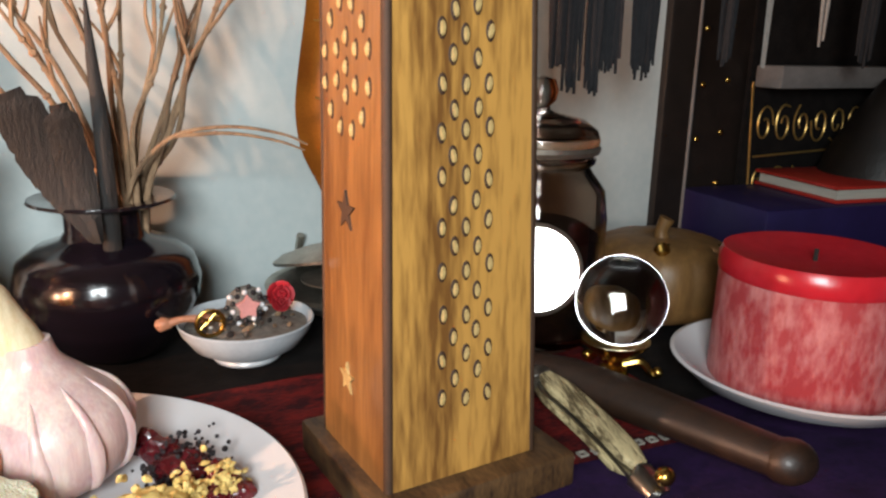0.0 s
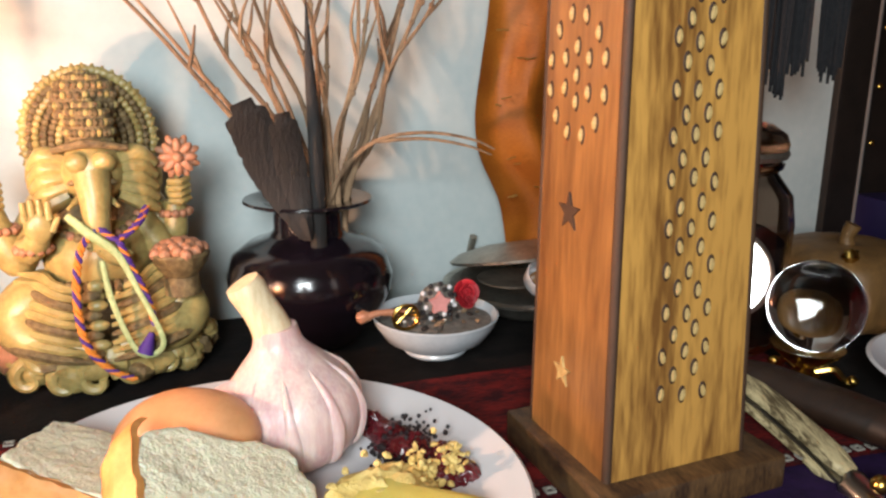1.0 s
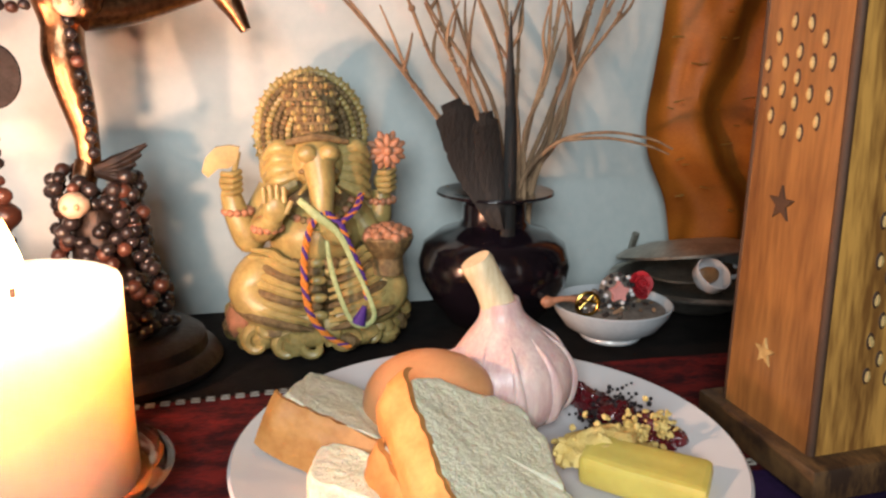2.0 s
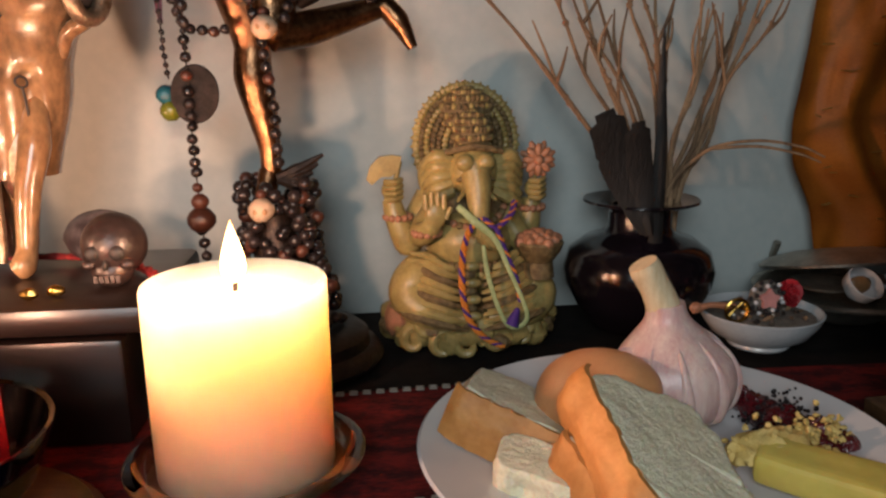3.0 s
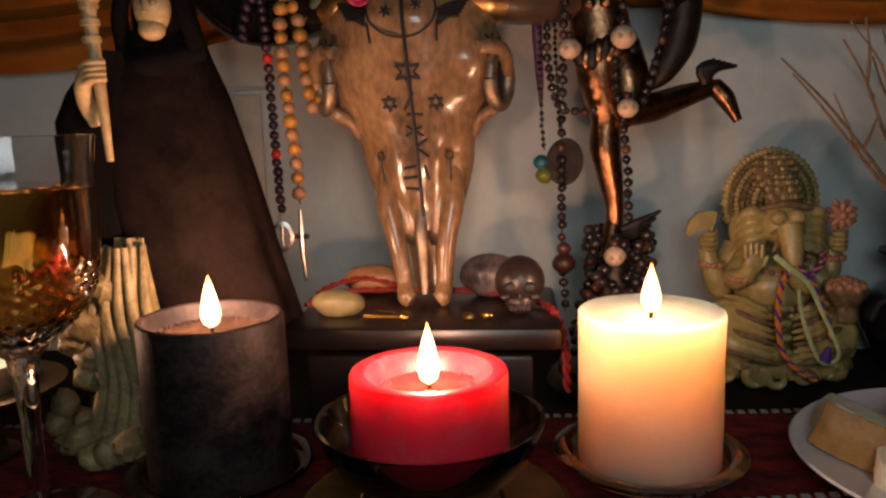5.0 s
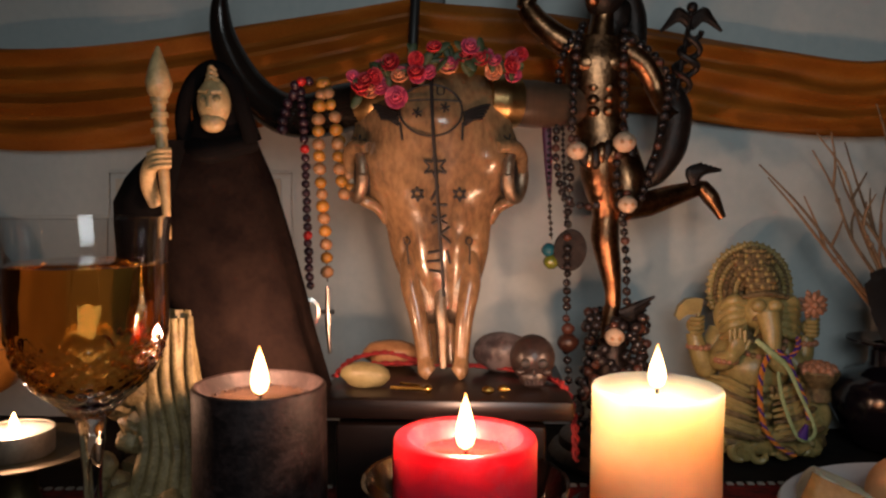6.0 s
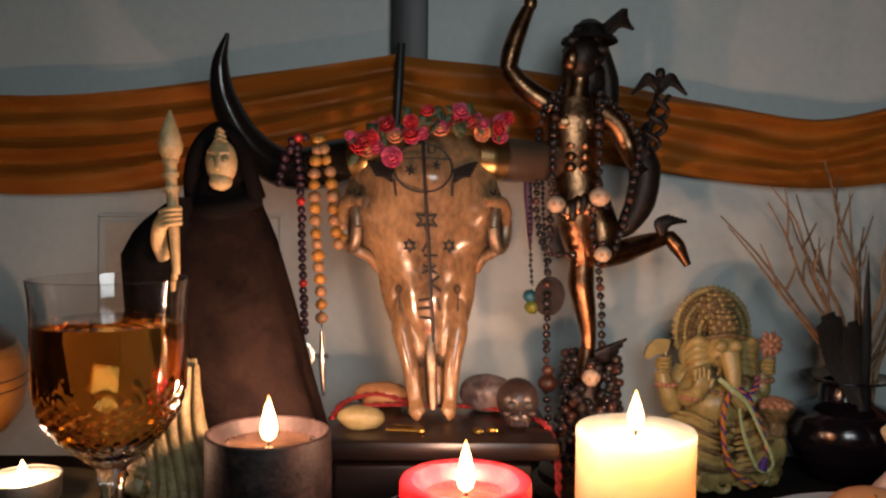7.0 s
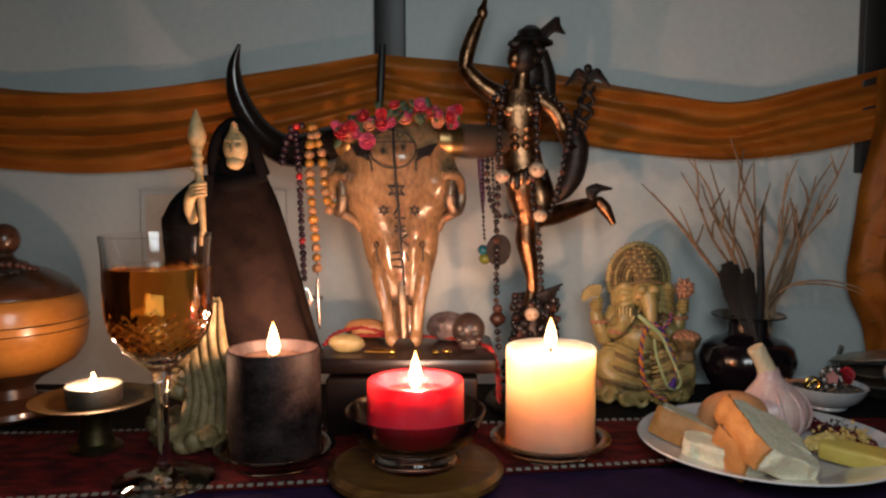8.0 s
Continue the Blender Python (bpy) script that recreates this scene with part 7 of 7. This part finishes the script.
for px_, py_ in ((-0.128, 0.400), (-0.118, 0.404)):
    bm = B()
    ell(bm, (px_, py_, BT + 0.0028), (0.0042, 0.0030, 0.0026), u=10, v=8, rough=0.2)
    solid("small_nugget", bm, M["brass"], (px_, py_, BT), "tiny golden nugget on the box lid", "stone", group="nuggets on the box")

# ---- hooded reaper statue ----
RX, RY = -0.323, 0.430
bm = B()
RO, HD, FB, SKT = 0, 1, 2, 3
rings = []
for q in range(24):
    t = q / 23
    z = 0.055 + (0.248 - 0.055) * t
    xl = float(np.interp(z, [0.055, 0.09, 0.14, 0.18, 0.205, 0.225, 0.25], [-0.340, -0.352, -0.372, -0.376, -0.366, -0.344, -0.326]))
    xr = float(np.interp(z, [0.055, 0.07, 0.11, 0.15, 0.20, 0.225, 0.25], [-0.243, -0.247, -0.258, -0.267, -0.281, -0.292, -0.300]))
    c, w = (xl + xr) / 2, (xr - xl) / 2
    ring = []
    for k in range(48):
        a = 2 * math.pi * k / 48
        f = 1 + 0.05 * (1 - t) * math.sin(a * 9 + 2 * t) + 0.02 * noise.noise(Vector((a, z * 30, 2)))
        ring.append(Vector((c + w * f * math.cos(a), RY + 0.012 + (0.032 - 0.008 * t) * f * math.sin(a), z)))
    rings.append(ring)
loft(bm, rings, RO)
rings = []
for q in range(20):
    z = 0.080 + 0.146 * q / 19
    xl = float(np.interp(z, [0.080, 0.10, 0.14, 0.187, 0.205, 0.215, 0.226], [-0.364, -0.378, -0.380, -0.384, -0.374, -0.363, -0.346]))
    xr = float(np.interp(z, [0.080, 0.11, 0.15, 0.226], [-0.352, -0.345, -0.338, -0.330]))
    c, w = (xl + xr) / 2, (xr - xl) / 2
    rings.append([Vector((c + w * math.cos(2 * math.pi * k / 32), RY - 0.002 + 0.016 * math.sin(2 * math.pi * k / 32) + 0.002 * math.sin(2 * math.pi * k / 8), z)) for k in range(32)])
loft(bm, rings, HD)
ell(bm, (-0.313, RY + 0.004, 0.246), (0.0185, 0.0185, 0.0245), mi=HD, u=24, v=16)
tube(bm, [(-0.333, RY - 0.006, 0.226), (-0.3325, RY - 0.012, 0.244), (-0.326, RY - 0.012, 0.262), (-0.313, RY - 0.011, 0.2715), (-0.300, RY - 0.012, 0.262), (-0.294, RY - 0.012, 0.244), (-0.290, RY - 0.006, 0.226)], [0.006, 0.0048, 0.0045, 0.0045, 0.0045, 0.0048, 0.006], 12, HD)
tube(bm, [(-0.336, RY, 0.226), (-0.315, RY - 0.014, 0.219), (-0.290, RY, 0.226)], [0.006, 0.008, 0.006], 12, HD)
ell(bm, (-0.312, RY - 0.0135, 0.249), (0.0105, 0.0090, 0.0150), mi=FB, u=20, v=14)
ell(bm, (-0.312, RY - 0.0160, 0.2365), (0.0078, 0.0062, 0.0062), mi=FB)
for sg in (-1, 1):
    ell(bm, (-0.312 + sg * 0.0042, RY - 0.0215, 0.2505), (0.0027, 0.0018, 0.0024), mi=SKT, u=10, v=6)
    tube(bm, [(-0.312 + sg * 0.001, RY - 0.0225, 0.2545), (-0.312 + sg * 0.007, RY - 0.0205, 0.255)], 0.0013, 7, FB)
tube(bm, [(-0.312, RY - 0.0225, 0.252), (-0.312, RY - 0.0238, 0.2445)], [0.0012, 0.0018], 7, FB)
for k in range(3):
    tube(bm, [(-0.316 + 0.001 * k, RY - 0.016, 0.262 + 0.003 * k), (-0.312, RY - 0.019, 0.264 + 0.003 * k), (-0.308 - 0.001 * k, RY - 0.016, 0.262 + 0.003 * k)], 0.0013, 7, FB)
# torch, raised arm
tube(bm, [(-0.3365, RY - 0.030, 0.165), (-0.338, RY - 0.030, 0.20), (-0.340, RY - 0.030, 0.235), (-0.3405, RY - 0.030, 0.248)], [0.0020, 0.0032, 0.0038, 0.0042], 12, FB)
for z in (0.229, 0.238, 0.247):
    tube(bm, [(-0.3402, RY - 0.030, z), (-0.3405, RY - 0.030, z + 0.003)], 0.0052, 14, FB)
lathe(bm, [(0.0046, 0), (0.0072, 0.005), (0.0080, 0.010), (0.0058, 0.018), (0.0035, 0.025), (0.001, 0.031), (0, 0.032)], (-0.3405, RY - 0.030, 0.249), 16, FB, wobble=0.12)
tube(bm, [(-0.349, RY - 0.018, 0.186), (-0.350, RY - 0.024, 0.196), (-0.347, RY - 0.032, 0.206), (-0.342, RY - 0.034, 0.213)], [0.0040, 0.0050, 0.0046, 0.0052], 12, FB)
for k in range(4):
    tube(bm, [(-0.345, RY - 0.036, 0.207 + 0.0030 * k), (-0.338, RY - 0.0385, 0.209 + 0.0030 * k), (-0.333, RY - 0.033, 0.2095 + 0.0030 * k)], 0.0018, 8, FB, n=3)
# pale robe below
rings = []
for q in range(16):
    t = q / 15
    z = TOP + 0.002 + 0.128 * t
    w = 0.034 - 0.018 * t
    rings.append([Vector((-0.336 + w * (1 + 0.09 * math.sin(11 * 2 * math.pi * k / 60 + 1.5 * t)) * math.cos(2 * math.pi * k / 60), RY - 0.004 + w * 0.8 * (1 + 0.09 * math.sin(11 * 2 * math.pi * k / 60 + 1.5 * t)) * math.sin(2 * math.pi * k / 60), z)) for k in range(60)])
loft(bm, rings, SKT)
for k in range(7):
    t = k / 6
    tube(bm, [(-0.350 + 0.022 * t, RY - 0.018 - 0.010 * math.sin(3 * t), 0.116), (-0.357 + 0.034 * t + 0.003 * math.sin(k * 2.1), RY - 0.030, 0.078), (-0.352 + 0.040 * t, RY - 0.033, 0.038), (-0.360 + 0.050 * t, RY - 0.036, 0.002)], [0.0022, 0.0038, 0.0046, 0.0058], 9, SKT)
for x, z, r in ((-0.366, 0.100, 0.009), (-0.371, 0.084, 0.011), (-0.360, 0.072, 0.012), (-0.368, 0.062, 0.010), (-0.358, 0.052, 0.010), (-0.362, 0.040, 0.009), (-0.356, 0.112, 0.007), (-0.350, 0.092, 0.009)):
    ell(bm, (x, RY - 0.030, z), (r, r * 0.8, r * 0.9), (10, 20, 30), SKT, 16, 12, 0.35)
for k in range(26):
    a = 2 * math.pi * k / 26
    ell(bm, (-0.338 + 0.047 * math.cos(a), RY - 0.004 + 0.042 * math.sin(a), TOP + 0.008 + 0.004 * (k % 3)), (0.012, 0.010, 0.009), (rnd.uniform(-30, 30), 0, math.degrees(a)), SKT, 12, 8, 0.3)
for x, z in ((-0.385, 0.012), (-0.380, 0.024), (-0.300, 0.010)):
    ell(bm, (x, RY - 0.03, z), (0.008, 0.008, 0.009), mi=SKT, rough=0.2)
bmesh.ops.transform(bm, matrix=Matrix.Translation((RX + 0.016, RY - 0.026, TOP)) @ Matrix.Diagonal((0.97, 0.97, 0.985, 1)) @ Matrix.Translation((-RX, -RY, -TOP)), verts=bm.verts[:])
solid("hooded_statue", bm, [M["robe"], M["hood"], M["face_bone"], M["skirt"]], (RX, RY, TOP), "hooded bone-faced statue in a dark cloth robe holding a torch", "statue")
ch = thing("thin_chain", (-0.318, 0.38, 0.05), "thin steel chain looped on the pale statue robe", "chain")
strand(ch, [(-0.325, 0.388, 0.085), (-0.318, 0.386, 0.070), (-0.308, 0.388, 0.058), (-0.300, 0.392, 0.056)], 0.0020, "steel", 1.5)

# ---- turned wooden urn ----
UX, UY = -0.552, 0.480
ur = thing("wooden_urn", (UX, UY, TOP + 0.0005), "turned honey-coloured wooden urn with a dark lid", "urn")
U = lambda prof, mt, nm, lb="": part(nm, (lambda b: (lathe(b, prof, (UX, UY, TOP + 0.0005), 72), b)[1])(B()), M[mt], ur, lb)
U([(0, 0), (0.048, 0), (0.052, 0.004), (0.050, 0.009), (0.036, 0.012), (0.024, 0.017), (0.022, 0.026), (0.030, 0.034), (0.043, 0.041), (0.052, 0.046), (0, 0.046)], "urn_dark", "foot", "dark turned pedestal foot")
U([(0.052, 0.046), (0.062, 0.052), (0.0715, 0.066), (0.0745, 0.081), (0.0748, 0.0855), (0.0742, 0.0862), (0.0750, 0.0870), (0.0748, 0.0935), (0.0740, 0.0942), (0.0746, 0.0950), (0.0735, 0.105), (0.0700, 0.116), (0.067, 0.1185), (0, 0.119)], "urn", "bowl_body")
for z in (0.0862, 0.0942):
    U([(0.0744, z - 0.0007), (0.0756, z), (0.0744, z + 0.0007)], "urn_dark", "dark_ring")
U([(0.068, 0.1185), (0.0675, 0.121), (0.058, 0.131), (0.040, 0.141), (0.024, 0.146), (0.022, 0.149), (0.013, 0.152), (0.008, 0.157), (0, 0.157)], "urn_dark", "lid", "dark rounded lid")
bm = B()
ell(bm, (UX + 0.002, UY, TOP + 0.172), (0.0150, 0.0150, 0.0155), u=24, v=16)
tube(bm, [(UX, UY, TOP + 0.150), (UX, UY, TOP + 0.162)], [0.012, 0.008], 16)
part("ball_knob", bm, M["urn_dark"], ur, "round dark knob")
un = thing("bead_necklace", (UX, UY - 0.05, TOP + 0.15), "dark beads and shells draped over the urn lid", "necklace")
strand(un, [(UX + 0.030, UY - 0.016, 0.134), (UX + 0.022, UY - 0.044, 0.132), (UX + 0.006, UY - 0.064, 0.122), (UX - 0.002, UY - 0.078, 0.108), (UX - 0.004, UY - 0.080, 0.090)], 0.0026, "black", 1.7)
strand(un, [(UX - 0.020, UY - 0.030, 0.140), (UX + 0.000, UY - 0.040, 0.138), (UX + 0.022, UY - 0.026, 0.140), (UX + 0.034, UY - 0.006, 0.133)], 0.0038, "brown", 1.6)
for p in ((-0.006, -0.066, 0.124), (0.012, -0.060, 0.124), (-0.016, -0.070, 0.112)):
    bm = B()
    ell(bm, (UX + p[0], UY + p[1], p[2]), (0.0060, 0.0030, 0.0070), (20, rnd.uniform(-20, 20), 0), u=12, v=8)
    part("shell", bm, M["bead_white"], un)
